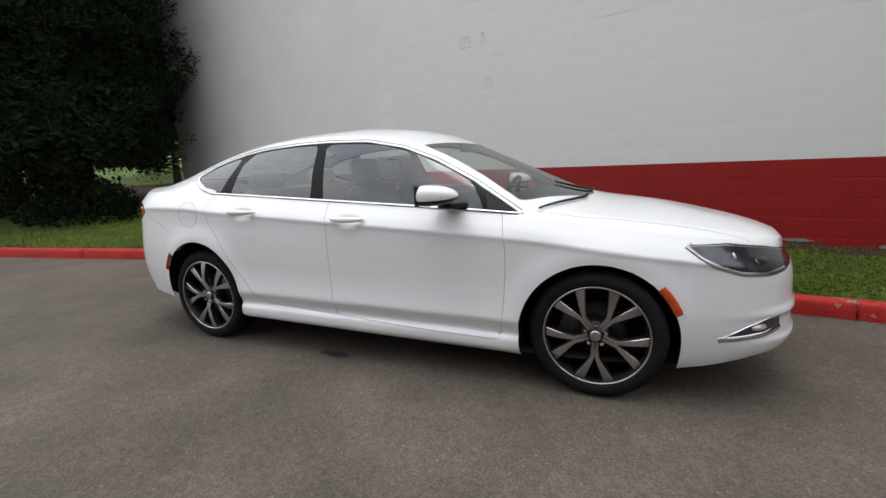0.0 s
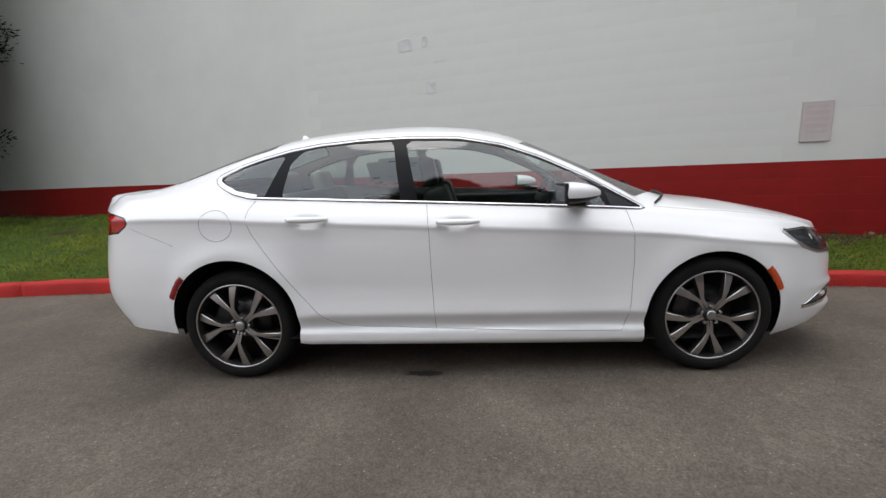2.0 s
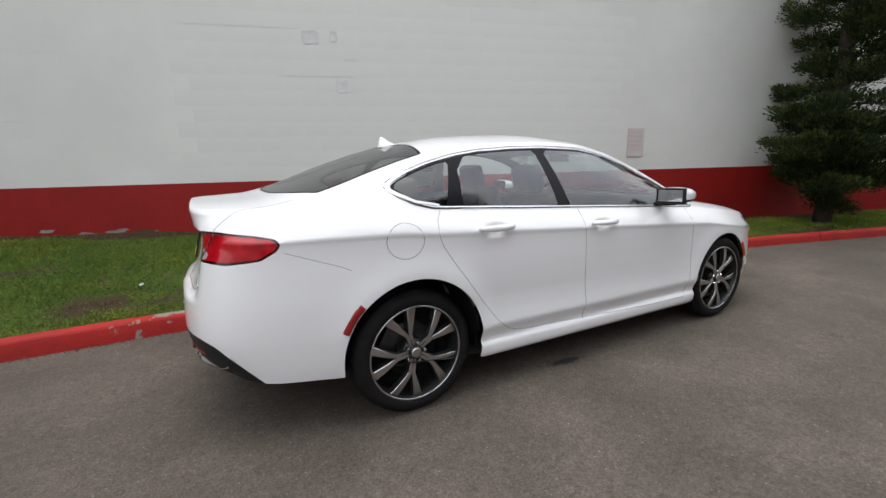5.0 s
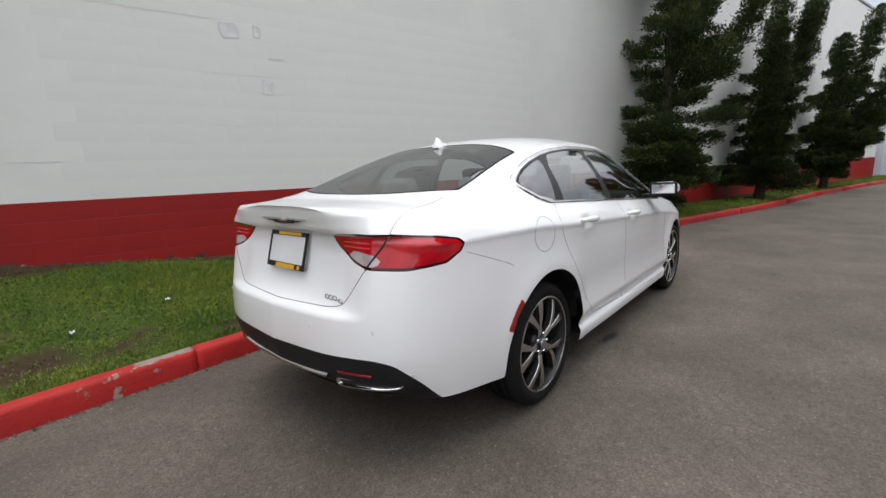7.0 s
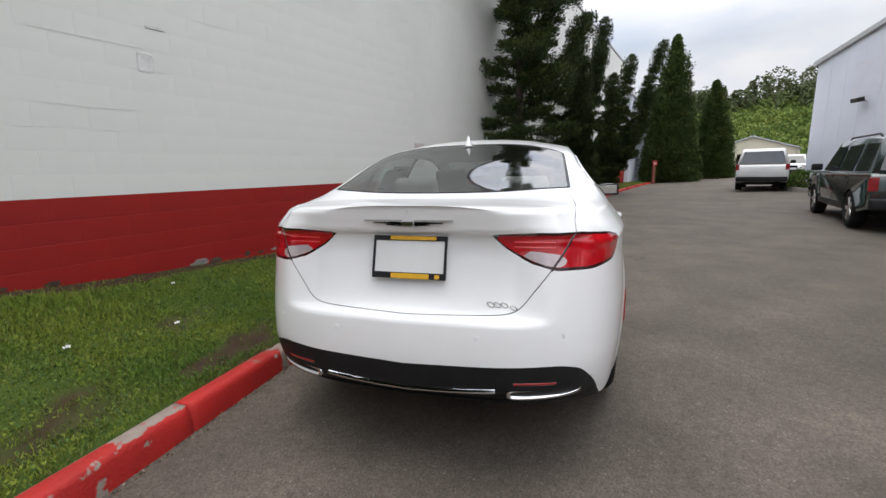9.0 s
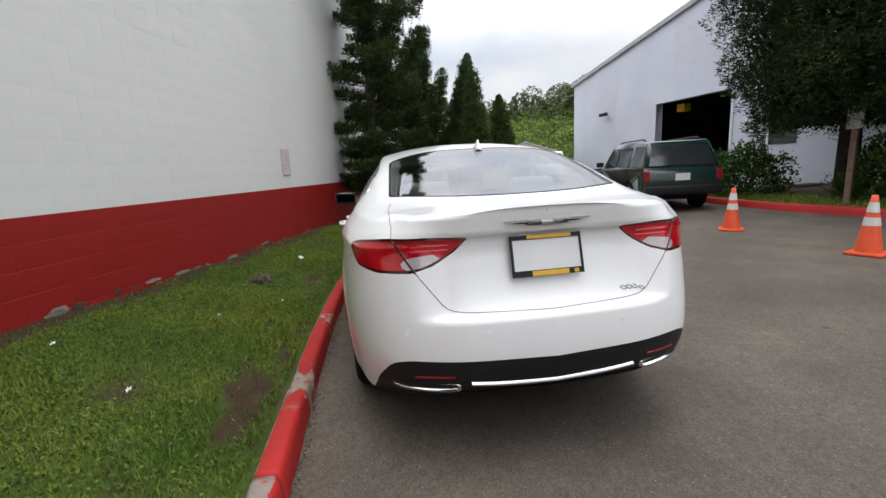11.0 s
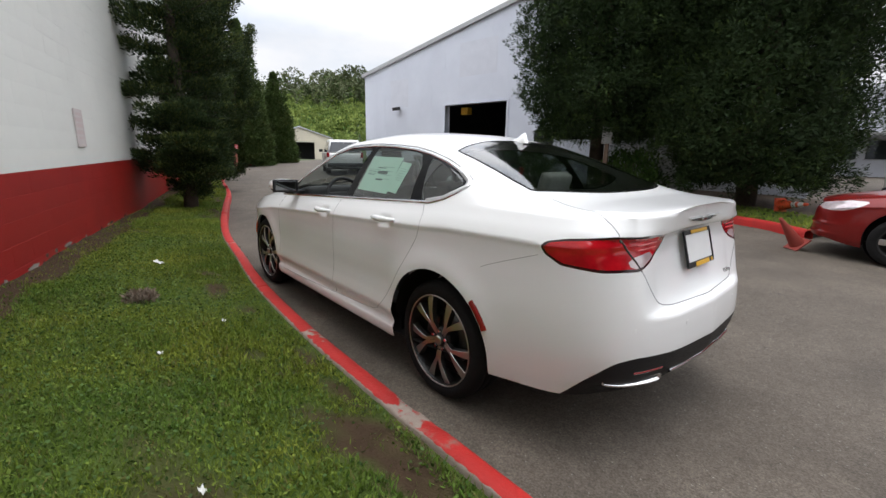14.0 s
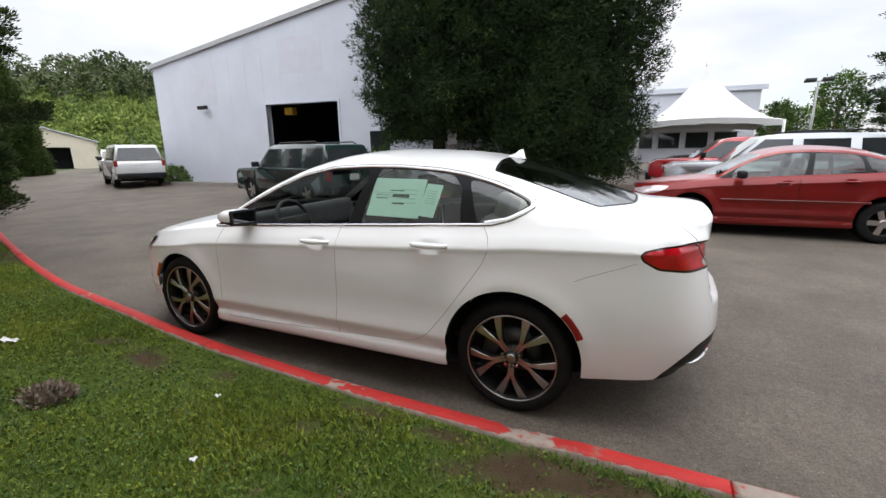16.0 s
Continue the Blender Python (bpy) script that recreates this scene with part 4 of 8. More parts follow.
    cut(V, T, lab, wall(lambda v: np.maximum(v[:, 0] + 1.75, v[:, 2] - 0.79)), L["rear_bumper"], lock)
    return V, T, lab


def mesh_from(name, V, T, material, parent, label="", mirror=None, shift=0.0):
    """mirror: None keeps both halves in one mesh, +1 or -1 makes that side alone."""
    used = np.unique(T)
    idx = np.full(len(V), -1)
    idx[used] = np.arange(len(used))
    P = V[used][:, :3]
    F = idx[T]
    sides = (1, -1) if mirror is None else (mirror,)
    verts, faces = [], []
    for sg in sides:
        k = len(verts)
        verts.extend((p[0], p[1] * sg, p[2]) for p in P)
        faces.extend((k + f[0], k + f[2], k + f[1]) if sg > 0 else (k + f[0], k + f[1], k + f[2]) for f in F)
    me = bpy.data.meshes.new(name)
    me.from_pydata(verts, [], faces)
    bm = bmesh.new()
    bm.from_mesh(me)
    bmesh.ops.remove_doubles(bm, verts=bm.verts[:], dist=0.0002)
    bmesh.ops.dissolve_degenerate(bm, edges=bm.edges[:], dist=0.00005)
    bm.to_mesh(me)
    bm.free()
    return link_mesh(name, me, material, parent, label)


def ribbon(name, pts, nrm, width, height, material, parent, label="", closed=False):
    """A low moulding that follows points on a skin: a trim, or a panel gap when it is flat."""
    pts = [Vector(p) for p in pts]
    verts, faces = [], []
    n = len(pts)
    for i, p in enumerate(pts):
        a = pts[(i - 1) % n] if closed else pts[max(i - 1, 0)]
        b = pts[(i + 1) % n] if closed else pts[min(i + 1, n - 1)]
        t = (b - a).normalized()
        nn = Vector(nrm[i]).normalized()
        s = t.cross(nn).normalized() * (width / 2)
        for k, up in ((-1.0, -0.002), (-0.62, height * 0.8), (0.0, height), (0.62, height * 0.8), (1.0, -0.002)):
            verts.append(p + s * k + nn * up)
    m = n if closed else n - 1
    for i in range(m):
        j = (i + 1) % n
        for k in range(4):
            faces.append((i * 5 + k, i * 5 + k + 1, j * 5 + k + 1, j * 5 + k))
    return raw(name, verts, faces, material, parent, label)


def resample(pts, step=0.02):
    pts = np.array(pts, float)
    d = np.concatenate([[0], np.cumsum(np.linalg.norm(np.diff(pts, axis=0), axis=1))])
    n = max(2, int(d[-1] / step))
    t = np.linspace(0, d[-1], n + 1)
    return np.stack([np.interp(t, d, pts[:, k]) for k in range(pts.shape[1])], 1)


def rounded(points, times=3):
    """Cut the corners of an open line."""
    p = [tuple(q) for q in points]
    for _ in range(times):
        o = [p[0]]
        for a, b in zip(p[:-1], p[1:]):
            o += [tuple(0.75 * u + 0.25 * v for u, v in zip(a, b)), tuple(0.25 * u + 0.75 * v for u, v in zip(a, b))]
        p = o + [p[-1]]
    return p


def sedan_wheel(name, side, tyre_r=0.338, rim_r=0.257):
    """Tyre, dark rim with five forked spokes with bright machined faces, brake disc, nuts. Its outer face looks along side*y."""
    w = thing(name)
    prof = [(rim_r, -0.105), (rim_r + 0.012, -0.116), (rim_r + 0.045, -0.119), (tyre_r - 0.022, -0.108), (tyre_r - 0.006, -0.092), (tyre_r, -0.07), (tyre_r, -0.012), (tyre_r - 0.007, -0.010), (tyre_r - 0.007, -0.004), (tyre_r, -0.002),
            (tyre_r, 0.042), (tyre_r - 0.007, 0.044), (tyre_r - 0.007, 0.050), (tyre_r, 0.052), (tyre_r, 0.07), (tyre_r - 0.006, 0.092), (tyre_r - 0.022, 0.108), (rim_r + 0.045, 0.119), (rim_r + 0.012, 0.116), (rim_r, 0.105)]
    part("tyre", lathe(prof, 72), M_TYRE, w, "black low-profile tyre", True)
    rim = part("rim", lathe([(rim_r + 0.004, 0.100), (rim_r + 0.006, 0.110), (rim_r - 0.002, 0.112), (rim_r - 0.007, 0.104), (rim_r - 0.016, 0.05), (rim_r - 0.03, -0.10), (rim_r + 0.004, -0.10)], 72), M_RIMDARK, w, "dark alloy rim", True)
    part("rim_edge", lathe([(rim_r + 0.004, 0.1115), (rim_r + 0.002, 0.1135), (rim_r - 0.0025, 0.1135), (rim_r - 0.0045, 0.1105)], 72), M_MACHINED, rim, "", True)
    for k in range(5):
        a0 = 2 * math.pi * k / 5 + math.pi * 0.7
        verts, faces = [], []
        # each arm leaves the hub as two close ribs and forks into prongs that widen to the rim
        for sgn in (-1, 1):
            base = len(verts)
            for i in range(13):
                f = i / 12
                r = 0.034 + (rim_r - 0.036) * f
                half = 0.0068 + 0.0035 * min(1.0, f / 0.34) + 0.0190 * max(0.0, f - 0.34) / 0.66
                mid = sgn * (0.0095 + 0.110 * max(0.0, f - 0.34) ** 1.06)
                y = 0.086 + 0.016 * math.sin(math.pi * min(1, f * 1.05)) + 0.006 * f
                depth = 0.022 + 0.022 * f
                for dx, dy in ((-half * 1.25, -depth), (-half, -0.003), (-half * 0.86, 0.0), (half * 0.86, 0.0), (half, -0.003), (half * 1.25, -depth)):
                    c = mid + dx
                    q = min(1.0, (rim_r - 0.003) / math.hypot(r, c))
                    verts.append((q * (r * math.cos(a0) - c * math.sin(a0)), y + dy, q * (r * math.sin(a0) + c * math.cos(a0))))
            for i in range(12):
                for j in range(6):
                    p, q = base + i * 6 + j, base + i * 6 + (j + 1) % 6
                    faces.append((p, q, q + 6, p + 6))
        sp = raw("spoke", verts, faces, [M_RIMDARK, M_MACHINED], w, "forked spoke with bright machined face", False)
        sp.data.polygons.foreach_set("material_index", [1 if (i % 6) in (1, 2, 3) else 0 for i in range(len(faces))])
        a1 = a0 + math.pi / 5
        part("lug_nut", lathe([(0.0, 0.100), (0.008, 0.100), (0.0105, 0.094), (0.0105, 0.07)], 10), M_CHROME, w).location = (0.054 * math.cos(a1), 0, 0.054 * math.sin(a1))
    part("hub", lathe([(0.0, 0.104), (0.024, 0.104), (0.029, 0.101), (0.031, 0.094), (0.034, 0.088), (0.066, 0.084), (0.074, 0.06), (0.074, 0.0)], 40), M_RIMDARK, w, "", True)
    part("hub_cap", lathe([(0.0, 0.1075), (0.020, 0.107), (0.027, 0.104), (0.028, 0.098)], 32), M_MACHINED, w, "silver centre cap", True)
    part("brake_disc", lathe([(0.07, 0.015), (0.155, 0.015), (0.155, -0.012), (0.07, -0.012)], 48), M_CALIPER, w, "", True)
    part("caliper", box((0.10, 0.07, 0.16), (0.13, 0.0, 0.04), (0, -15, 0), 0.02), M_CALIPER, w)
    part("wheel_back", lathe([(0.0, -0.02), (rim_r - 0.02, -0.02)], 40), M_WELL, w)
    w.matrix_basis = pose(0, 0, 0, 0, 0, 0) if side > 0 else pose(0, 0, 0, 0, 0, 180)
    return w


def rounded_block(size, at, rot=None, bevel=0.05, seg=4):
    return box(size, at, rot, bevel, seg)


def sedan_seat(name, x, y, parent, M_SEAT=M_SEATDARK):
    s = thing(name)
    s.parent = parent
    s.location = (x, y, 0)
    part("cushion", rounded_block((0.52, 0.50, 0.17), (0.0, 0, 0.46), (0, -7, 0), 0.06), M_SEAT, s, "", True)
    part("backrest", rounded_block((0.16, 0.50, 0.64), (-0.33, 0, 0.78), (0, -17, 0), 0.06), M_SEAT, s, "", True)
    part("headrest", rounded_block((0.10, 0.27, 0.19), (-0.46, 0, 1.175), (0, -12, 0), 0.045), M_SEAT, s, "", True)
    return s


def build_sedan():
    car = thing("sedan_car", label="glossy white four-door sedan parked beside the red kerb", category="car")
    V, T, lab = sedan_skin()
    L = SEDAN_LABELS
    pick = lambda *names: T[np.isin(lab, [L[k] if k else 0 for k in names])]
    body = mesh_from("body", V, pick(""), M_PAINT, car)
    allv = [(p[0], p[1] * sg, p[2]) for sg in (1, -1) for p in V]
    n = len(V)
    keep = T[lab != L["well"]]
    tree = BVHTree.FromPolygons(allv, [tuple(t) for t in keep] + [tuple(t + n) for t in keep])

    def on_side(x, z, sg):
        h, nn, _, _ = tree.ray_cast(Vector((x, sg * 3, z)), Vector((0, -sg, 0)))
        if h is None:
            return None
        return h, (nn if nn.y * sg > 0 else -nn)

    def on_back(y, z):
        y = y if abs(y) > 1e-4 else 0.0007
        h, nn, _, _ = tree.ray_cast(Vector((-5, y, z)), Vector((1, 0, 0)))
        return None if h is None else (h, nn if nn.x < 0 else -nn)

    def on_top(x, y):
        y = y if abs(y) > 1e-4 else 0.0007
        h, nn, _, _ = tree.ray_cast(Vector((x, y, 4)), Vector((0, 0, -1)))
        return None if h is None else (h, nn if nn.z > 0 else -nn)

    def near(p):
        h, nn, _, _ = tree.find_nearest(Vector(p))
        return h, (nn if nn.dot(h - Vector((-0.8, 0, 0.6))) > 0 else -nn)

    def strip(name, hits, width, height, material, parent, label="", closed=False):
        hits = [h for h in hits if h]
        if len(hits) > 1:
            return ribbon(name, [h[0] for h in hits], [h[1] for h in hits], width, height, material, parent, label, closed)

    # panels across the middle
    mesh_from("hood", V, pick("hood"), M_PAINT, car)
    lid = mesh_from("trunk_lid", V, pick("trunk"), M_PAINT, car)
    lid.data.set_sharp_from_angle(angle=radians(34))
    bump = mesh_from("rear_bumper", V, pick("rear_bumper"), M_PAINT, car)
    mesh_from("lower_bumper", V, pick("lower_bumper"), M_BLACKTRIM, car, "black plastic lower bumper")
    mesh_from("windshield", V, pick("windshield"), M_GLASS, car, "clear windshield").visible_shadow = False
    rw = mesh_from("rear_window", V, pick("rear_window"), M_GLASSDARK, car, "sloping tinted rear window")
    rw.visible_shadow = False
    mesh_from("grille", V, pick("grille"), M_GLOSSBLACK, car, "black grille")
    for sg in (1, -1):
        fd = mesh_from("front_door", V, pick("door_front"), M_PAINT, car, mirror=sg)
        rd = mesh_from("rear_door", V, pick("door_rear"), M_PAINT, car, mirror=sg)
        if sg < 0:  # the other front window is wound down
            mesh_from("front_window", V, pick("window_front"), M_GLASS, car, "clear side window", sg).visible_shadow = False
        mesh_from("rear_side_window", V, pick("window_rear"), M_GLASS, car, "clear side window", sg).visible_shadow = False
        mesh_from("quarter_window", V, pick("window_quarter"), M_GLASSDARK, car, "small tinted quarter window", sg).visible_shadow = False
        mesh_from("window_pillar", V, pick("pillar"), M_GLOSSBLACK, car, "gloss black window pillars", sg)
        tl = mesh_from("tail_lamp", V, pick("tail_red"), M_LAMPRED, car, "red tail lamp lens", sg)
        mesh_from("reversing_lens", V, pick("tail_clear"), M_LAMPCLEAR, tl, "clear lens", sg)
        mesh_from("lamp_edge", V, pick("tail_edge"), M_LAMPDARK, tl, "dark lens border", sg)
        hl = mesh_from("headlamp", V, pick("headlamp"), M_HEADLAMP, car, "dark swept-back headlamp", sg)
        fg = mesh_from("fog_lamp", V, pick("fog"), M_HEADLAMP, car, "dark fog lamp in a chrome surround", sg)
        arc = lambda ax, r, zc, a: (ax + r * math.cos(radians(a)), zc + r * math.sin(radians(a)))
        strip("front_marker", [on_side(*arc(AXLE, 0.401, 0.325, a), sg) for a in np.linspace(23, 45, 9)], 0.040, 0.006, M_AMBER, car, "amber side marker")
        strip("rear_marker", [on_side(*arc(-AXLE, 0.406, 0.334, a), sg) for a in np.linspace(135, 157, 9)], 0.040, 0.006, M_REDREF, car, "red side marker")
        # panel gaps
        b_seam = resample([(-0.225, 1.02), (-0.212, 0.85), (-0.205, 0.60), (-0.19, 0.292)])
        f_seam = resample([(0.868, 0.962), (0.885, 0.93), (0.91, 0.80), (0.915, 0.66), (0.905, 0.45), (0.885, 0.30), (0.86, 0.268), (0.5, 0.272), (-0.19, 0.292), (-0.6, 0.305), (-0.72, 0.316), (-0.80, 0.345), (-0.88, 0.41),
                           (-0.97, 0.52), (-1.06, 0.64), (-1.15, 0.765), (-1.22, 0.87), (-1.245, 0.94), (-1.235, 1.0), (-1.20, 1.05)])
        for pts in (b_seam, f_seam):
            strip("panel_gap", [on_side(x, z, sg) for x, z in pts], 0.0038, 0.0006, M_GAP, car)
        strip("panel_gap", [on_side(x, z, sg) for x, z in resample([(-1.985, 0.905), (-1.86, 0.862), (-1.74, 0.82), (-1.70, 0.80)])], 0.003, 0.0005, M_GAP, car)
        # bright surround of the side windows
        low = [(x, float(shoulder_z(x)) + 0.006) for x in np.linspace(-1.235, 0.985, 60)]
        up = [(x + 0.0, z + 0.004) for x, z in resample(list(reversed(DLO_TOP)), 0.03)]
        tip = [(-1.468, 1.168), (-1.42, 1.130), (-1.34, 1.090), (-1.25, 1.066)]
        loop = resample(low + up + tip, 0.025)
        strip("window_trim", [on_side(x, z, sg) for x, z in loop], 0.021, 0.007, M_CHROME, car, "bright chrome window surround", True)
        strip("trim_gap", [on_side(x, z, sg) for x, z in resample([(x, z + 0.0165) for x, z in reversed(DLO_TOP)], 0.03)], 0.007, 0.0015, M_GAP, car)
        tip_hits = [on_side(x, z, sg) for x, z in resample([(-1.33, 1.245), (-1.40, 1.212), (-1.452, 1.183), (-1.455, 1.160), (-1.41, 1.132), (-1.33, 1.092), (-1.20, 1.066)], 0.02)]
        strip("trim_corner", tip_hits, 0.036, 0.007, M_SATIN, car, "satin metal trim corner")
        # handles
        for hx, hz, dd in ((-0.19 + 0.20, 0.905, fd), (-0.86, 0.938, rd)):
            hx = hx - 0.06 if dd is fd else hx - 0.03
            h = on_side(hx - 0.14, hz, sg)[0]
            pts, rad = [], []
            for i in range(13):
                f = i / 12
                pts.append((hx - 0.115 + 0.23 * f, h.y + sg * (0.002 + 0.034 * math.sin(math.pi * f) ** 0.55), hz + 0.004))
                rad.append(0.011 + 0.007 * math.sin(math.pi * f))
            tube("door_handle", pts, rad, M_PAINT, dd, "white pull handle", 10)
            ribbon("handle_trim", [(hx - 0.10 + 0.02 * i, h.y + sg * (0.014 + 0.030 * math.sin(math.pi * (i + 0.75) / 11.5) ** 0.55), hz + 0.004) for i in range(11)], [(0, sg, 0)] * 11, 0.006, 0.002, M_CHROME, dd, "thin chrome strip")
        # mirror
        mir = thing("door_mirror")
        mir.parent = car
        mir.location = (0.56, sg * 0.985, 1.05)
        loft = [(-0.062, 0.104, 0.057, -0.050), (-0.02, 0.110, 0.060, -0.052), (0.04, 0.100, 0.052, -0.045), (0.09, 0.078, 0.036, -0.032), (0.118, 0.048, 0.018, -0.018), (0.126, 0.012, 0.003, -0.006)]
        for nm, mt, lo, hi, lb in (("cap", M_PAINT, -0.30, 1.0, "white mirror cap"), ("lower_shell", M_BLACKTRIM, -1.0, -0.30, "black lower shell")):
            bm = bmesh.new()
            k = 17
            rings = []
            a0, a1 = math.asin(lo), math.asin(hi)
            span = np.linspace(a0, math.pi - a0, k) if nm == "cap" else np.linspace(math.pi - a1, 2 * math.pi + a1, k)
            for x, wy, zt, zb in loft:
                ring = []
                for a in span:
                    c, s_ = math.cos(a), math.sin(a)
                    zz = zt if s_ > 0 else -zb
                    yy = wy * math.copysign(abs(c) ** 0.62, c)
                    ring.append(bm.verts.new((x + 0.004 * yy * sg / 0.11, yy, zz * math.copysign(abs(s_) ** 0.72, s_) + 0.10 * yy * sg * 0.3)))
                rings.append(ring)
            for p, q in zip(rings[:-1], rings[1:]):
                for i in range(k - 1):
                    bm.faces.new((p[i], p[i + 1], q[i + 1], q[i]))
            part(nm, bm, mt, mir, lb, True)
        part("mirror_bezel", box((0.018, 0.208, 0.104), (-0.064, 0, 0.003), (sg * 1.7, 0, -sg * 2), 0.008, 3), M_BLACKTRIM, mir, "black mirror bezel", True)
        part("mirror_glass", box((0.004, 0.172, 0.076), (-0.0725, 0, 0.004), (sg * 1.7, 0, -sg * 2), 0.0015), M_MIRROR if sg > 0 else M_CHROME, mir, "mirror glass")
        part("mirror_arm", box((0.10, 0.15, 0.030), (0.055, -sg * 0.125, -0.058), (0, 0, sg * 24), 0.012), M_BLACKTRIM, mir, "black mirror arm", True)
        # sail panel at the window's front corner
        sail = [on_side(x, z, sg) for x, z in ((0.93, 0.962), (0.80, 0.965), (0.775, 1.045), (0.86, 1.005))]
        raw("mirror_sail", [h[0] + h[1] * 0.004 for h in sail], [(0, 1, 2, 3)], M_BLACKTRIM, car, "black mirror base", False)
        # fog lamp surround and the lenses inside the headlamp
        strip("fog_rim", [on_side(x, z, sg) for x, z in resample([(1.935, 0.350), (2.05, 0.355), (2.17, 0.365), (2.255, 0.388)], 0.02)], 0.032, 0.005, M_CHROME, fg, "broad chrome lower rim")
        strip("fog_rim", [on_side(x, z, sg) for x, z in resample([(1.95, 0.356), (2.07, 0.410), (2.17, 0.440), (2.25, 0.448)], 0.02)], 0.007, 0.003, M_CHROME, fg, "thin chrome upper rim")
        h = on_side(2.145, 0.402, sg)
        bm = bmesh.new()
        bmesh.ops.create_uvsphere(bm, u_segments=18, v_segments=10, radius=1)
        bmesh.ops.scale(bm, verts=bm.verts[:], vec=(0.058, 0.030, 0.020))
        bmesh.ops.rotate(bm, verts=bm.verts[:], cent=(0, 0, 0), matrix=Matrix.Rotation(radians(-40 * sg), 3, "Z"))
        bmesh.ops.translate(bm, verts=bm.verts[:], vec=h[0] - h[1] * 0.016)
        part("fog_lens", bm, M_LAMPCLEAR, fg, "clear fog lens", True)
        for px, pz, r, w, mt in ((1.985, 0.752, 0.020, 0.45, M_SATIN), (2.13, 0.718, 0.024, 2.2, M_HEADLAMP)):
            h = on_side(px, pz, sg)
            if h:
                bm = bmesh.new()
                bmesh.ops.create_uvsphere(bm, u_segments=18, v_segments=10, radius=r)
                rot = h[1].to_track_quat("Y", "Z").to_matrix()
                for v in bm.verts:
                    v.co = rot @ Vector((v.co.x * w, v.co.y * 0.35, v.co.z)) + h[0] - h[1] * 0.003
                part("projector", bm, mt, hl, "", True)
        strip("lamp_strip", [on_side(x, z, sg) for x, z in resample([(1.76, 0.800), (1.95, 0.799), (2.14, 0.769), (2.28, 0.737)], 0.03)], 0.006, 0.002, M_SATIN, hl, "thin bright inner strip")
        strip("lamp_rim", [on_side(x, z, sg) for x, z in resample([(1.75, 0.800), (1.82, 0.752), (1.91, 0.703), (2.03, 0.668), (2.16, 0.656), (2.27, 0.667)], 0.03)], 0.026, 0.004, M_SATIN, hl, "bright lower rim")
        # lamp bars and the split where the lid opens
        for zz in (0.942, 0.962):
            strip("lamp_bar", [on_back(sg * y, zz) for y in np.linspace(0.43, 0.585, 8)], 0.009, 0.0010, M_LAMPLIGHT, tl)
        strip("lamp_split", [on_back(sg * y, z) for y, z in resample([(0.572, 0.855), (0.620, 0.93), (0.662, 1.002)], 0.02)], 0.012, 0.0015, M_LAMPDARK, tl, "dark split line")
        # exhaust tips
        bm = bmesh.new()
        ring_o, ring_i = [], []
        for i in range(40):
            a = 2 * math.pi * i / 40
            c, s_ = math.cos(a), math.sin(a)
            ex, ez = math.copysign(abs(c) ** 0.5, c), math.copysign(abs(s_) ** 0.5, s_)
            yy = sg * (0.555 + 0.142 * ex)
            hb = on_back(yy, 0.366)
            bx = (hb[0].x if hb else -2.25) - 0.004
            sl = 0.04 * (abs(yy) - 0.545)
            ring_o.append((bm.verts.new((bx, yy, 0.366 + 0.024 * ez + sl)), bm.verts.new((bx + 0.10, yy, 0.366 + 0.024 * ez + sl))))
            yi = sg * (0.555 + 0.128 * ex)
            ring_i.append((bm.verts.new((bx - 0.001, yi, 0.366 + 0.0145 * ez + sl)), bm.verts.new((bx + 0.10, yi, 0.366 + 0.0145 * ez + sl))))
        for i in range(40):
            j = (i + 1) % 40
            for a, b in ((ring_o[i][0], ring_o[j][0]),):
                bm.faces.new((ring_o[i][0], ring_o[j][0], ring_i[j][0], ring_i[i][0]))
                bm.faces.new((ring_o[i][0], ring_o[i][1], ring_o[j][1], ring_o[j][0]))
                bm.faces.new((ring_i[i][0], ring_i[j][0], ring_i[j][1], ring_i[i][1]))
        part("exhaust_tip", bm, M_CHROME, car, "wide chrome exhaust tip", True)
        strip("bumper_reflector", [on_back(sg * y, 0.414) for y in np.linspace(0.44, 0.60, 10)], 0.015, 0.003, M_REDREF, car, "red bumper reflector")
        for y, z in ((0.30, 0.60), (0.62, 0.61)):
            h = on_back(sg * y, z)
            o = part("parking_sensor", lathe([(0.0, -0.0012), (0.010, -0.0012), (0.012, 0.0)], 16, "x"), M_PAINT, bump)
            o.location = h[0]
    # rear: chrome strip, badge, plate, gaps
    strip("chrome_strip", [on_back(y, 0.358 + 0.02 * abs(y / 0.37) ** 2) for y in np.linspace(-0.37, 0.37, 40)], 0.019, 0.013, M_CHROME, car, "curved chrome strip")
    lid_seam = [(0.655, 0.99), (0.575, 0.86), (0.50, 0.76), (0.455, 0.700), (0.40, 0.684), (0.30, 0.678), (0.0, 0.670)]
    lid_seam = lid_seam + [(-y, z) for y, z in reversed(lid_seam[:-1])]
    strip("panel_gap", [on_back(y, z) for y, z in resample(rounded(lid_seam), 0.02)], 0.006, 0.0008, M_GAP, car)
    for sg in (1, -1):
        start = on_back(sg * 0.655, 0.99)[0]
        guess = [(start.x, sg * 0.655, 0.99), (start.x + 0.004, sg * 0.668, 1.03), (start.x + 0.03, sg * 0.672, 1.066), (start.x + 0.09, sg * 0.662, 1.10), (-1.98, sg * 0.650, 1.12), (-1.90, sg * 0.640, 1.16)]
        strip("panel_gap", [near(p) for p in resample(guess, 0.015)], 0.0045, 0.0008, M_GAP, car)
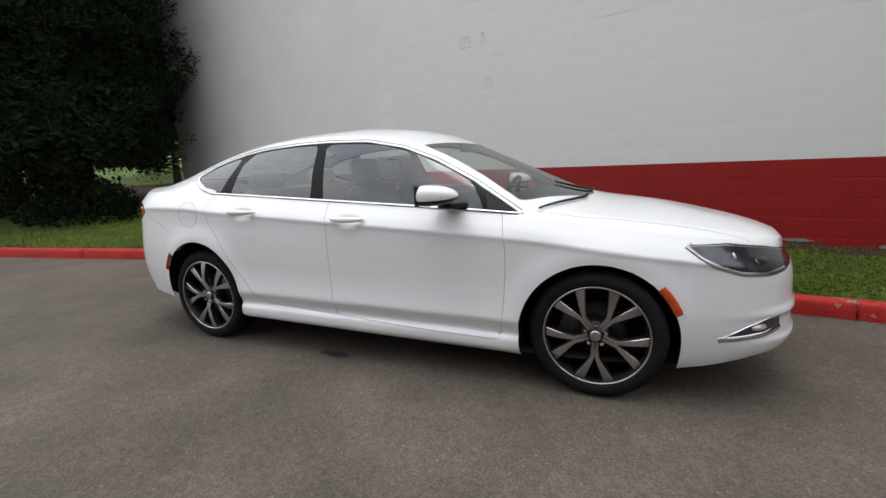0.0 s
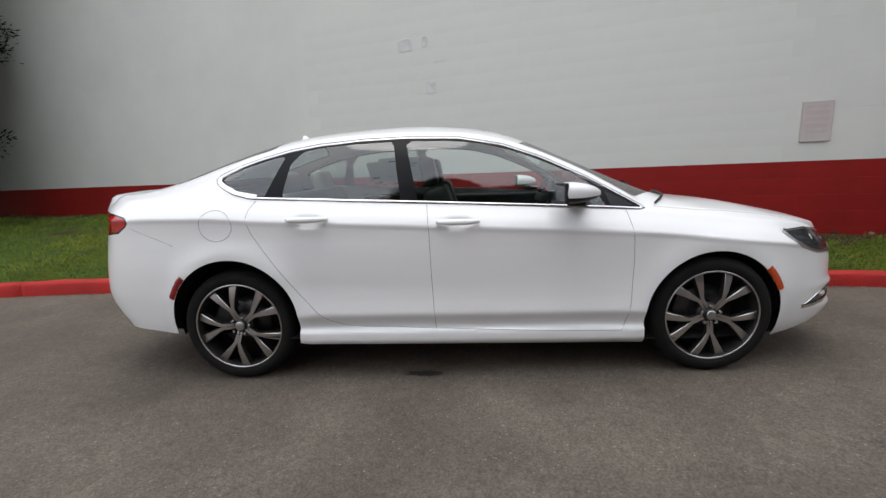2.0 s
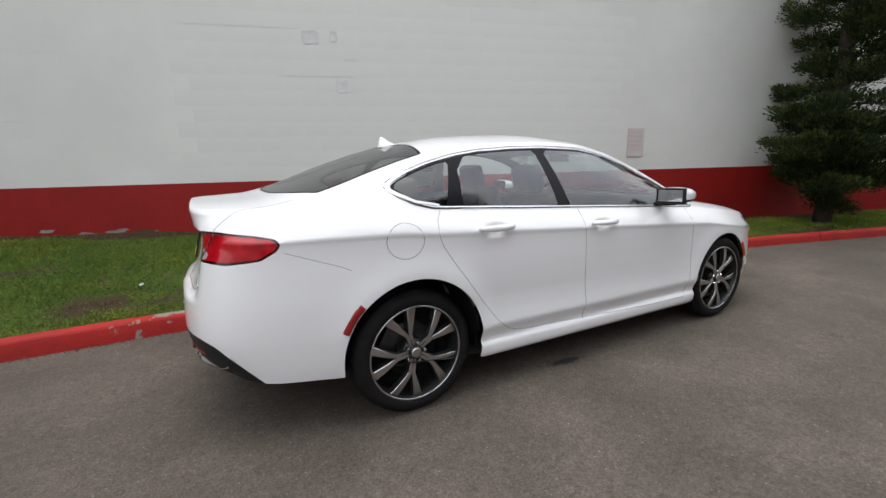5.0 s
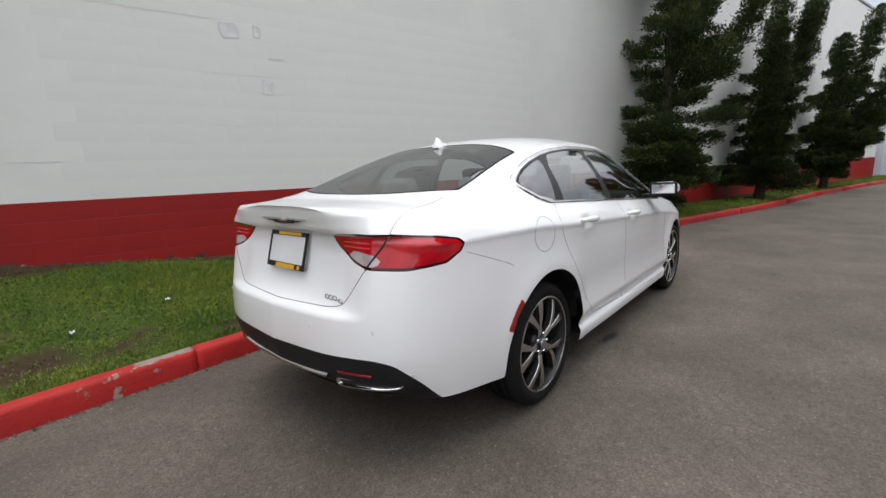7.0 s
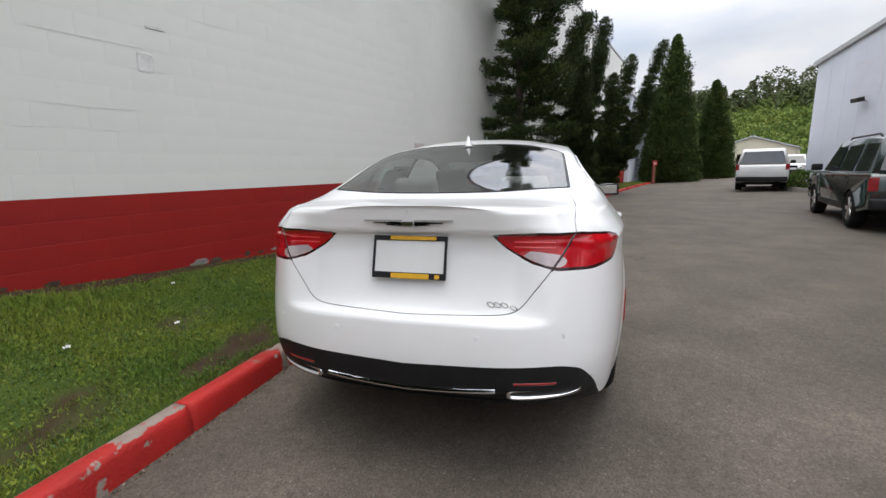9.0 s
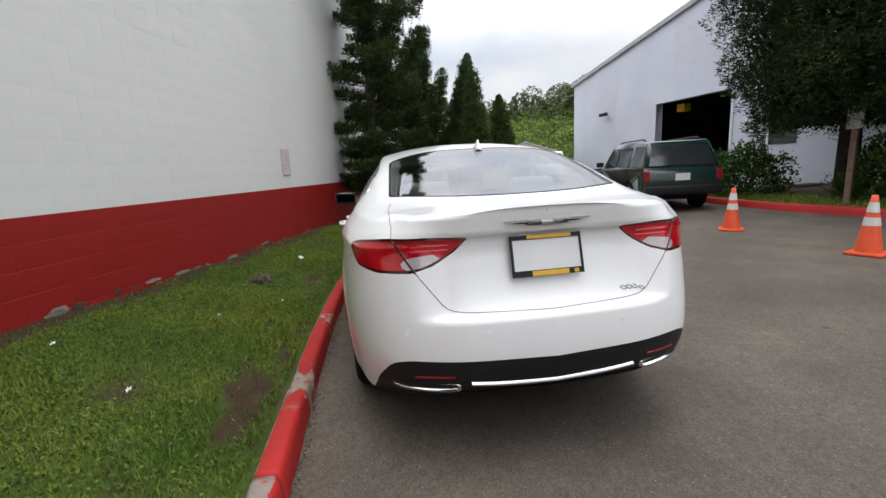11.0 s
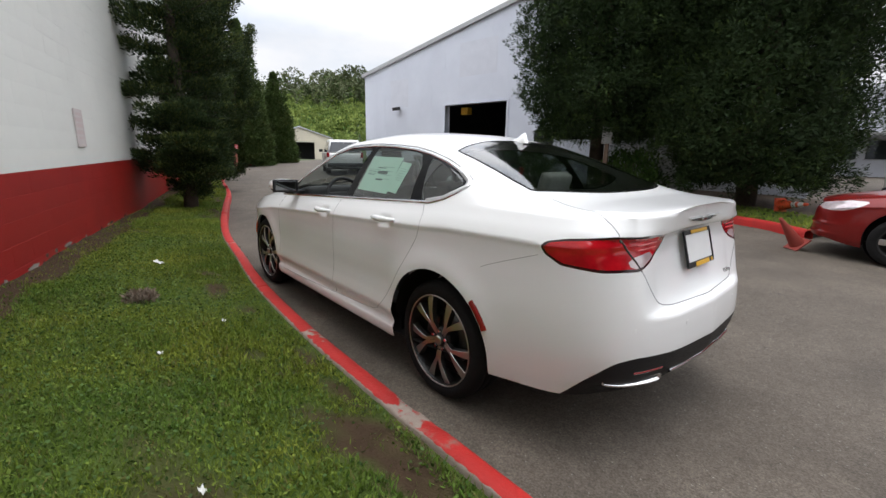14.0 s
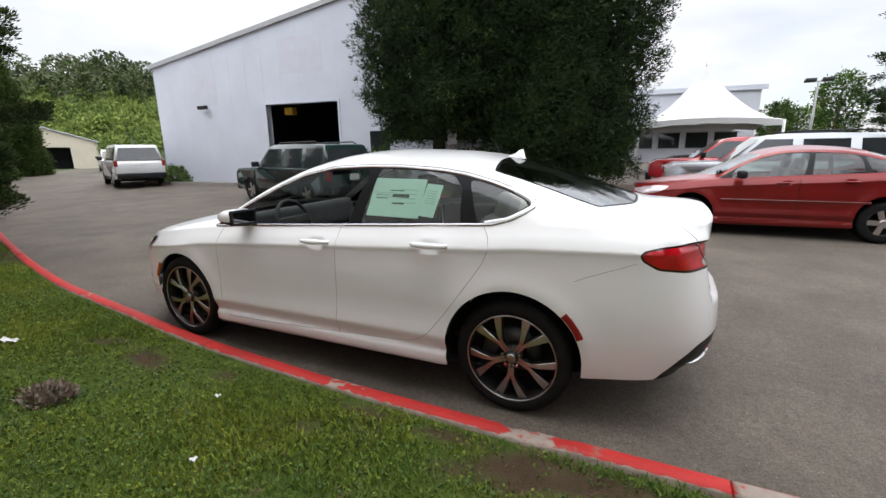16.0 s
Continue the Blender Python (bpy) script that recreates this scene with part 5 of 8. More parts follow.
        strip("panel_gap", [on_top(x, sg * (0.79 - 0.22 * max(x - 1.3, 0))) for x in np.linspace(1.05, 2.10, 40)], 0.0038, 0.0006, M_GAP, car)
    bx = on_back(0.0, 1.028)[0].x
    bm = bmesh.new()
    for sg in (1, -1):
        for z0, z1, y1 in ((0.003, 0.012, 0.192), (-0.006, 0.002, 0.150), (-0.013, -0.007, 0.095)):
            ring = []
            for k in range(9):
                y = 0.025 + (y1 - 0.025) * k / 8
                hh = on_back(sg * y, 1.032)[0].x
                t = 1 - 0.9 * k / 8
                zc = 1.032 + (z0 + z1) / 2 + 0.004 * k / 8
                ring.append([bm.verts.new((hh - 0.002, sg * y, zc + (z1 - z0) / 2 * t + 0.003)), bm.verts.new((hh - 0.014, sg * y, zc)), bm.verts.new((hh - 0.002, sg * y, zc - (z1 - z0) / 2 * t))])
            for a, b in zip(ring[:-1], ring[1:]):
                bm.faces.new((a[0], b[0], b[1], a[1]))
                bm.faces.new((a[1], b[1], b[2], a[2]))
    add_box(bm, (0.012, 0.058, 0.020), (bx - 0.005, 0, 1.030), None, 0.005)
    part("wing_badge", bm, M_BADGE, lid, "chrome winged badge")
    px = on_back(0.0, 0.885)[0].x
    tilt = 15
    plate = part("number_plate", box((0.004, 0.305, 0.152), (px - 0.024, 0, 0.893), (0, tilt, 0), 0.001), M_PLATEWHITE, car, "blank white plate")
    for sz, at, mt in (((0.010, 0.322, 0.020), (px - 0.0055, 0, 0.968), M_BLACKTRIM), ((0.010, 0.322, 0.026), (px - 0.0455, 0, 0.818), M_BLACKTRIM), ((0.010, 0.010, 0.15), (px - 0.0265, 0.156, 0.893), M_BLACKTRIM), ((0.010, 0.010, 0.15), (px - 0.0265, -0.156, 0.893), M_BLACKTRIM)):
        part("plate_frame", box(sz, at, (0, tilt, 0), 0.002), mt, plate, "black plate frame")
    for y0, y1, z, dx in ((-0.115, 0.085, 0.970, -0.0112), (-0.09, 0.075, 0.818, -0.0515)):
        part("frame_print", box((0.003, y1 - y0, 0.015 if z > 0.9 else 0.021), (px + dx, (y0 + y1) / 2, z), (0, tilt, 0)), M_YELLOW, plate, "yellow printed bar")
    part("frame_print", box((0.003, 0.02, 0.016), (px - 0.0515, -0.125, 0.818), (0, tilt, 0)), M_YELLOW, plate)
    for y, w, h, z in ((-0.345, 0.024, 0.016, 0.720), (-0.372, 0.024, 0.016, 0.720), (-0.399, 0.024, 0.016, 0.720), (-0.434, 0.022, 0.015, 0.712)):
        ring = [(y + w / 2 * math.cos(a) + 0.006 * math.sin(a), z + h / 2 * math.sin(a)) for a in np.linspace(0, 2 * math.pi, 21)]
        ring = [(on_back(p, q)[0].x - 0.002, p, q) for p, q in ring]
        tube("trunk_badge", ring, 0.0026, M_BADGE, lid, "plain metal badge shape", 6)
    # antenna fin
    h = on_top(-1.1265, 0.0007)[0].z
    bm = bmesh.new()
    prof = [(-0.085, -0.01, 0.030), (-0.07, 0.052, 0.004), (-0.045, 0.048, 0.006), (-0.015, 0.024, 0.012), (0.035, 0.006, 0.018), (0.075, -0.012, 0.020)]
    rows = []
    for x, z, w in prof:
        rows.append([bm.verts.new((-1.13 + x, -w - 0.012, h - 0.018 + 0.05 * -x)), bm.verts.new((-1.13 + x, -w * 0.5, h + z)), bm.verts.new((-1.13 + x, w * 0.5, h + z)), bm.verts.new((-1.13 + x, w + 0.012, h - 0.018 + 0.05 * -x))])
    for a, b in zip(rows[:-1], rows[1:]):
        for k in range(3):
            bm.faces.new((a[k], a[k + 1], b[k + 1], b[k]))
    bm.faces.new(rows[0])
    part("antenna_fin", bm, M_PAINT, car, "white shark-fin antenna", True)
    # fuel door on the kerb-free side
    ring = [on_side(-1.425 + 0.098 * math.cos(2 * math.pi * i / 36), 0.915 + 0.088 * math.sin(2 * math.pi * i / 36), -1) for i in range(36)]
    strip("fuel_door_gap", ring, 0.004, 0.0005, M_GAP, car, "", True)
    # floor, wells and cabin
    fl = [(float(plan_x(s)) * 0.97, float(plan_y(s)) * 0.95) for s in np.linspace(0, PLAN_LEN, 40)]
    v = [(x, y, float(bottom_z(x)) + 0.02) for x, y in fl] + [(x, -y, float(bottom_z(x)) + 0.02) for x, y in reversed(fl[1:-1])]
    raw("floor_pan", v, [tuple(range(len(v)))], M_WELL, car, smooth=False)
    for ax in (AXLE, -AXLE):
        for sg in (1, -1):
            r, zc = (0.384, 0.325) if ax > 0 else (0.384, 0.334)
            vs, fs = [], []
            for i in range(33):
                a = radians(-14 + 208 * i / 32)
                for rr, yy in ((r, 0.905), (r + 0.012, 0.87), (r + 0.012, 0.58), (0.02, 0.57)):
                    wx, wz = ax + rr * math.cos(a), zc + rr * math.sin(a)
                    edge = float(np.interp(wx, [p[0] for p in reversed(PLAN)], [p[1] for p in reversed(PLAN)])) - (0.075 if wz < 0.36 else 0.03)
                    vs.append((wx, sg * min(yy, edge), wz))
            for i in range(32):
                for j in range(3):
                    fs.append((i * 4 + j, i * 4 + j + 1, (i + 1) * 4 + j + 1, (i + 1) * 4 + j))
            raw("wheel_well", vs, fs, M_WELL, car, "black wheel-well liner")
    for ax in (AXLE, -AXLE):
        for sg in (1, -1):
            wh = sedan_wheel("wheel", sg)
            wh.parent = car
            wh.matrix_basis = pose(ax, sg * 0.775, 0.3205 + 0.0105 * ax, 0, (10 if ax > 0 else 0) if sg > 0 else (0 if ax > 0 else -15), 0 if sg > 0 else 180)
    sedan_seat("front_seat", 0.22, 0.37, car)
    sedan_seat("front_seat", 0.22, -0.37, car)
    bench = thing("rear_seat")
    bench.parent = car
    part("cushion", rounded_block((0.52, 1.26, 0.17), (-0.72, 0, 0.48), (0, -7, 0), 0.06), M_SEAT, bench, "", True)
    part("backrest", rounded_block((0.16, 1.26, 0.60), (-1.06, 0, 0.78), (0, -24, 0), 0.06), M_SEAT, bench, "", True)
    for y in (0.36, -0.36):
        part("headrest", rounded_block((0.10, 0.30, 0.16), (-1.20, y, 1.125), (0, -16, 0), 0.045), M_SEAT, bench, "", True)
    part("parcel_shelf", box((0.55, 1.22, 0.03), (-1.52, 0, 1.045), (0, 6, 0), 0.01), M_DASH, car)
    part("dashboard", rounded_block((0.42, 1.36, 0.26), (0.98, 0, 0.86), (0, 12, 0), 0.07), M_DASH, car, "dark dashboard", True)
    part("cabin_floor", box((2.2, 1.5, 0.03), (0, 0, 0.34)), M_DASH, car)
    part("console", rounded_block((0.95, 0.24, 0.30), (0.35, 0, 0.50), None, 0.05), M_DASH, car, "", True)
    for sg in (1, -1):
        part("door_card", rounded_block((1.05, 0.07, 0.52), (0.33, sg * 0.775, 0.70), (sg * 5, 0, 0), 0.03), M_DASH, car, "", True)
        part("door_card", rounded_block((0.72, 0.07, 0.52), (-0.58, sg * 0.775, 0.72), (sg * 5, 0, 0), 0.03), M_DASH, car, "", True)
    part("cabin_back", box((0.04, 1.3, 0.6), (-1.30, 0, 0.70)), M_DASH, car)
    wheel = part("steering_wheel", lathe([(0.175 + 0.016 * math.cos(a), 0.016 * math.sin(a)) for a in np.linspace(0, 2 * math.pi, 12, False)], 40, "x", True), M_DASH, car, "dark steering wheel", True)
    wheel.matrix_basis = pose(0.63, 0.37, 0.93, 0, 22, 0)
    part("wheel_hub", rounded_block((0.05, 0.34, 0.08), (0, 0, 0), None, 0.02), M_DASH, wheel, "", True)
    part("rear_view_mirror", rounded_block((0.03, 0.22, 0.06), (0.40, 0, 1.32), None, 0.012), M_DASH, car, "", True)
    # price sheets behind the kerb-side rear window
    sheet = on_side(-0.62, 1.20, 1)
    nn = sheet[1]
    tx = Vector((-1, 0, 0))
    rot = Matrix((tx, -nn.cross(tx).normalized() * -1, nn)).transposed().to_4x4()

    def paper(name, cx, cz, w, h, tiltz, mat, off, parent, label=""):
        p = on_side(cx, cz, 1)[0] - nn * off
        o = part(name, box((w, h, 0.0012)), mat, parent, label)
        o.matrix_basis = Matrix.Translation(p) @ rot @ Matrix.Rotation(radians(tiltz), 4, "Z")
        return o

    pb = thing("price_sheet")
    pb.parent = car
    paper("sheet", -0.590, 1.195, 0.375, 0.262, -2, M_PAPER, 0.012, pb, "pale green price sheet")
    paper("sheet", -0.830, 1.185, 0.110, 0.215, -7, M_PAPER, 0.015, pb, "pale green folded sheet")
    for cx, cz, w, h in ((-0.665, 1.275, 0.11, 0.010), (-0.655, 1.205, 0.12, 0.022), (-0.645, 1.160, 0.085, 0.010), (-0.62, 1.235, 0.10, 0.006), (-0.50, 1.09, 0.07, 0.008), (-0.52, 1.25, 0.10, 0.005), (-0.52, 1.23, 0.08, 0.005), (-0.52, 1.21, 0.10, 0.005), (-0.52, 1.19, 0.09, 0.005), (-0.86, 1.13, 0.07, 0.012)):
        paper("print_bar", cx + 0.035, cz, w, h, -2, M_PRINT, 0.0105 if cx > -0.8 else 0.0135, pb)
    for i in range(15):
        paper("print_line", -0.520 + 0.012 * (i % 3), 1.285 - 0.0125 * i, 0.10 + 0.03 * ((i * 7) % 3), 0.0035, -2, M_PRINTPALE, 0.0107, pb)
        if i % 2:
            paper("print_line", -0.665, 1.278 - 0.0125 * i, 0.13, 0.0035, -2, M_PRINTPALE, 0.0107, pb)
    for i in range(8):
        paper("print_line", -0.830, 1.265 - 0.014 * i, 0.07, 0.0035, -7, M_PRINTPALE, 0.0137, pb)
    # wipers
    for y in (0.30, -0.25):
        line = [on_top(1.262 - 0.20 * f * f, y - 0.52 * f) for f in np.linspace(0, 1, 9)]
        line = [h[0] + h[1] * 0.012 for h in line if h]
        tube("wiper", line, [0.011, 0.010, 0.009, 0.008, 0.008, 0.007, 0.007, 0.006, 0.005][:len(line)], M_BLACKTRIM, car, "black wiper")
    # black band round the rear window
    edge = [(-1.955 + 0.17 * (abs(y) / 0.62) ** 3, y) for y in np.linspace(-0.615, 0.615, 40)]
    edge += [(x, 0.588 + 0.05 * min(1, max(0, (-1.2 - x) / 0.7))) for x in np.linspace(-1.76, -1.20, 20)]
    edge += [(-1.138 - 0.05 * (y / 0.6) ** 2, y) for y in np.linspace(0.57, -0.57, 36)]
    edge += [(x, -0.588 - 0.05 * min(1, max(0, (-1.2 - x) / 0.7))) for x in np.linspace(-1.20, -1.76, 20)]
    strip("window_band", [on_top(x, y) for x, y in edge], 0.020, 0.0015, M_GLOSSBLACK, rw, "black glass border", True)
    # the nose is a little shorter than the skin it was cut from
    for ob in car.children_recursive:
        if ob.type == "MESH" and ob.matrix_basis == Matrix.Identity(4) and ob.name.split(".")[0] not in ("wheel_well",):
            for v in ob.data.vertices:
                if v.co.x > 1.75 and ob.parent == car or v.co.x > 1.8:
                    v.co.x = 1.75 + (v.co.x - 1.75) * 0.885
    # it stands a little nose down on its springs
    car.matrix_basis = pose(0, -0.015, 0, 0, 0.6, 0)
    return car


build_sedan()


# ---- plants ----
def leaf_cloud(name, pos, way, length, width, mats, parent=None, seed=0, label="", share=(0.7, 0.3), pick=None):
    """Many small leaves: each a folded rhombus at pos that points along way."""
    rng = np.random.default_rng(seed)
    pos, way = np.asarray(pos, float), np.asarray(way, float)
    n = len(pos)
    way = way / (np.linalg.norm(way, axis=1, keepdims=True) + 1e-9)
    side = np.cross(way, rng.normal(size=(n, 3)))
    side /= np.linalg.norm(side, axis=1, keepdims=True) + 1e-9
    ln = (length * rng.uniform(0.6, 1.3, n))[:, None]
    wd = (width * rng.uniform(0.6, 1.3, n))[:, None]
    mid = pos + way * ln * 0.45
    V = np.stack([pos, mid + side * wd, pos + way * ln, mid - side * wd], 1).reshape(-1, 3)
    me = bpy.data.meshes.new(name)
    me.vertices.add(4 * n)
    me.vertices.foreach_set("co", V.ravel())
    me.loops.add(4 * n)
    me.loops.foreach_set("vertex_index", np.arange(4 * n, dtype=np.int32))
    me.polygons.add(n)
    me.polygons.foreach_set("loop_start", np.arange(0, 4 * n, 4, dtype=np.int32))
    for m in mats:
        me.materials.append(m)
    if len(mats) > 1:
        me.polygons.foreach_set("material_index", (rng.choice(len(mats), n, p=share[:len(mats)]) if pick is None else np.asarray(pick)).astype(np.int32))
    me.update(calc_edges=True)
    ob = new(name, me)
    if parent is not None:
        ob.parent = parent
    if label:
        ob["label"] = label
    return ob


def joined_tubes(name, tubes, material, parent):
    verts, faces = [], []
    for pts, radii, n in tubes:
        v, f = tube_data(pts, radii, n)
        k = len(verts)
        verts.extend(v)
        faces.extend(tuple(k + i for i in g) for g in f)
    ob = raw(name, verts, faces, material, parent)
    ob["kind"] = "stuff"
    return ob


def conifer(at, height, radius, seed, label, lean=(0, 0), bare=0.5, boughs=85, mats=(M_PINE, M_PINE_LIT), leaf=0.12, ragged=0.45):
    """An open conifer with tufted, upswept boughs of uneven length."""
    rng = np.random.default_rng(seed)
    t = thing("conifer_tree", pose(*at), label, "tree", "conifers along the wall")
    axis = lambda f: np.array([lean[0] * f * f, lean[1] * f * f, height * f])
    trunk = [axis(f) + np.append(rng.normal(0, 0.02, 2), 0) for f in np.linspace(0, 1, 9)]
    trunk[0][2] = -0.15
    tube("trunk", trunk, [0.13 * (1 - 0.93 * f) + 0.008 for f in np.linspace(0, 1, 9)], M_BARK, t, "rough brown trunk", 10)
    tubes, P, W = [], [], []
    for i in range(boughs):
        f = (bare + (height - bare) * ((i + rng.uniform(0, 1)) / boughs) ** 0.95) / height
        prof = radius * min(1.0, (1.06 - f) * 1.35) ** 0.8 * (0.72 + 0.28 * min(1, f * 5))
        r = prof * rng.uniform(1 - ragged, 1.12)
        a = rng.uniform(0, 2 * np.pi)
        b = axis(f)
        d = np.array([np.cos(a), np.sin(a), 0])
        rise = rng.uniform(-0.05, 0.35) + (0.55 if rng.random() < 0.22 else 0.0)
        pts = [b + d * r * u + np.array([0, 0, r * (rise * u * u - 0.08 * u)]) for u in (0, 0.35, 0.7, 1.0)]
        tubes.append((pts, [0.028 * (1 - f) + 0.012, 0.016, 0.010, 0.004], 5))
        k = max(3, int(r / (0.17 * leaf / 0.12)))
        for j in range(k):
            u = 0.22 + 0.80 * (j + rng.uniform(0, 1)) / k
            c = b + d * r * u + np.array([0, 0, r * (rise * u * u - 0.08 * u)])
            m = int(120 * (0.7 + 0.6 * rng.random()))
            spread = np.array([0.14, 0.14, 0.055]) * (leaf / 0.12) * (0.75 + 0.35 * rng.random())
            q = rng.normal(size=(m, 3)) * spread * 0.75
            P.append(c + q)
            W.append(q * 1.5 + d * 0.16 + np.array([0, 0, 0.12]) + rng.normal(size=(m, 3)) * 0.05)
    joined_tubes("limb", tubes, M_BARK, t)
    leaf_cloud("crown", np.concatenate(P), np.concatenate(W), leaf * 0.75, leaf * 0.115, mats, t, seed, "dark tufted needles", (0.78, 0.22))
    return t


def juniper(at, height, leaders, radius, seed, label, bough_step=0.22, leaf=0.066):
    """An open, layered juniper: several leaders, each with pads of close sprays on upswept boughs. Leaders: start height, tip x, y, z, width."""
    rng = np.random.default_rng(seed)
    t = thing("conifer_tree", pose(*at), label, "tree", "conifers along the wall")
    trunk = [np.array([rng.normal(0, 0.03), rng.normal(0, 0.03), height * f]) for f in np.linspace(0, 0.96, 9)]
    trunk[0] = np.array([0, 0, -0.15])
    tube("trunk", trunk, [0.13 * (1 - 0.9 * f) + 0.008 for f in np.linspace(0, 1, 9)], M_BARK, t, "rough brown trunk", 10)
    tubes, P, W, K = [], [], [], []

    def pad(pts, size):
        """Close sprays round the outer part of a bough, thick at its middle and pointed at its tip."""
        seg = np.array(pts)
        lit = rng.random()
        m = int(1250 * size * (0.8 + 0.5 * rng.random()))
        u = rng.uniform(0.04, 1.02, m)
        x = u * (len(seg) - 1)
        k = np.clip(x.astype(int), 0, len(seg) - 2)
        f = (x - k)[:, None]
        c = seg[k] * (1 - f) + seg[k + 1] * f
        way = seg[-1] - seg[0]
        way /= np.linalg.norm(way)
        th = (0.055 + 0.165 * np.sin(np.pi * np.clip(u, 0, 1) ** 0.8))[:, None] * (0.65 + 0.35 * size)
        q = np.clip(rng.normal(size=(m, 3)), -1.5, 1.5) * th * np.array([0.85, 0.85, 0.42])
        # tufts stand up along the pad
        q[:, 2] += 0.05 * np.abs(np.sin(u * 9 + lit * 20)) * size
        P.append(c + q)
        W.append(q * 1.6 + way * 0.25 + np.array([0, 0, 0.22]) + rng.normal(size=(m, 3)) * 0.09)
        # sprays higher in the pad take the lighter colour, as if lit
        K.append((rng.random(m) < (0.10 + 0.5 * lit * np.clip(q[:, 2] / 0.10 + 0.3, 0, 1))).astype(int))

    for z0, tx, ty, tz, wide in leaders:
        a0, a2 = np.array([0, 0, z0]), np.array([tx, ty, tz])
        a1 = np.array([tx * 0.62, ty * 0.62, z0 + (tz - z0) * 0.42])
        spine = lambda f: a0 * (1 - f) ** 2 + 2 * a1 * f * (1 - f) + a2 * f * f
        ln = float(np.linalg.norm(a2 - a0))
        line = [spine(f) for f in np.linspace(0, 1, 8)]
        if abs(tx) + abs(ty) > 0.3:
            tubes.append((line, list(np.linspace(0.06, 0.008, 8)), 6))
        n = int(ln / bough_step * 2.0)
        a = rng.uniform(0, 6.28)
        for i in range(n):
            f = (i + rng.uniform(0, 1)) / n
            if rng.random() < 0.04:
                continue
            a += 2.4 + rng.normal(0, 0.5)
            r = radius * wide * min(1.0, (1.08 - f) * 1.5) ** 0.75 * rng.uniform(0.35, 1.25)
            if abs(tx) + abs(ty) > 0.3:
                r *= min(1.0, 0.35 + f)
            b = spine(f)
            d = np.array([math.cos(a), math.sin(a), 0])
            rise = rng.uniform(-0.12, 0.34) + 0.75 * f * rng.random()
            pts = [b + d * r * u + np.array([0, 0, r * (rise * u * u - 0.10 * u)]) for u in (0, 0.3, 0.6, 0.85, 1.0)]
            tubes.append((pts, [0.022, 0.016, 0.011, 0.007, 0.004], 5))
            pad(pts, max(0.35, r))
            # side twigs fill the pad out
            for sgn in (-1, 1):
                if r > 0.45:
                    e = np.array([math.cos(a + sgn * 0.75), math.sin(a + sgn * 0.75), 0.15])
                    q0 = pts[2] if rng.random() < 0.5 else pts[1]
                    pad([q0, q0 + e * r * 0.28, q0 + e * r * 0.5 + np.array([0, 0, 0.05])], 0.5 * r)
        pad([spine(f) for f in (0.80, 0.87, 0.94, 1.0, 1.03)], 1.3)
        pad([spine(f) for f in (0.45, 0.6, 0.75, 0.9)], 1.0)
    joined_tubes("limb", tubes, M_BARK, t)
    leaf_cloud("crown", np.concatenate(P), np.concatenate(W), leaf, leaf * 0.17, [M_PINE, M_PINE_LIT], t, seed, "dark layered sprays with lit tops coloured olive", pick=np.concatenate(K))
    return t


def lump(v, seed, k=1.0):
    return noise.fractal(Vector((v[0] * k + seed * 7.1, v[1] * k, v[2] * k)), 0.8, 2.0, 3)


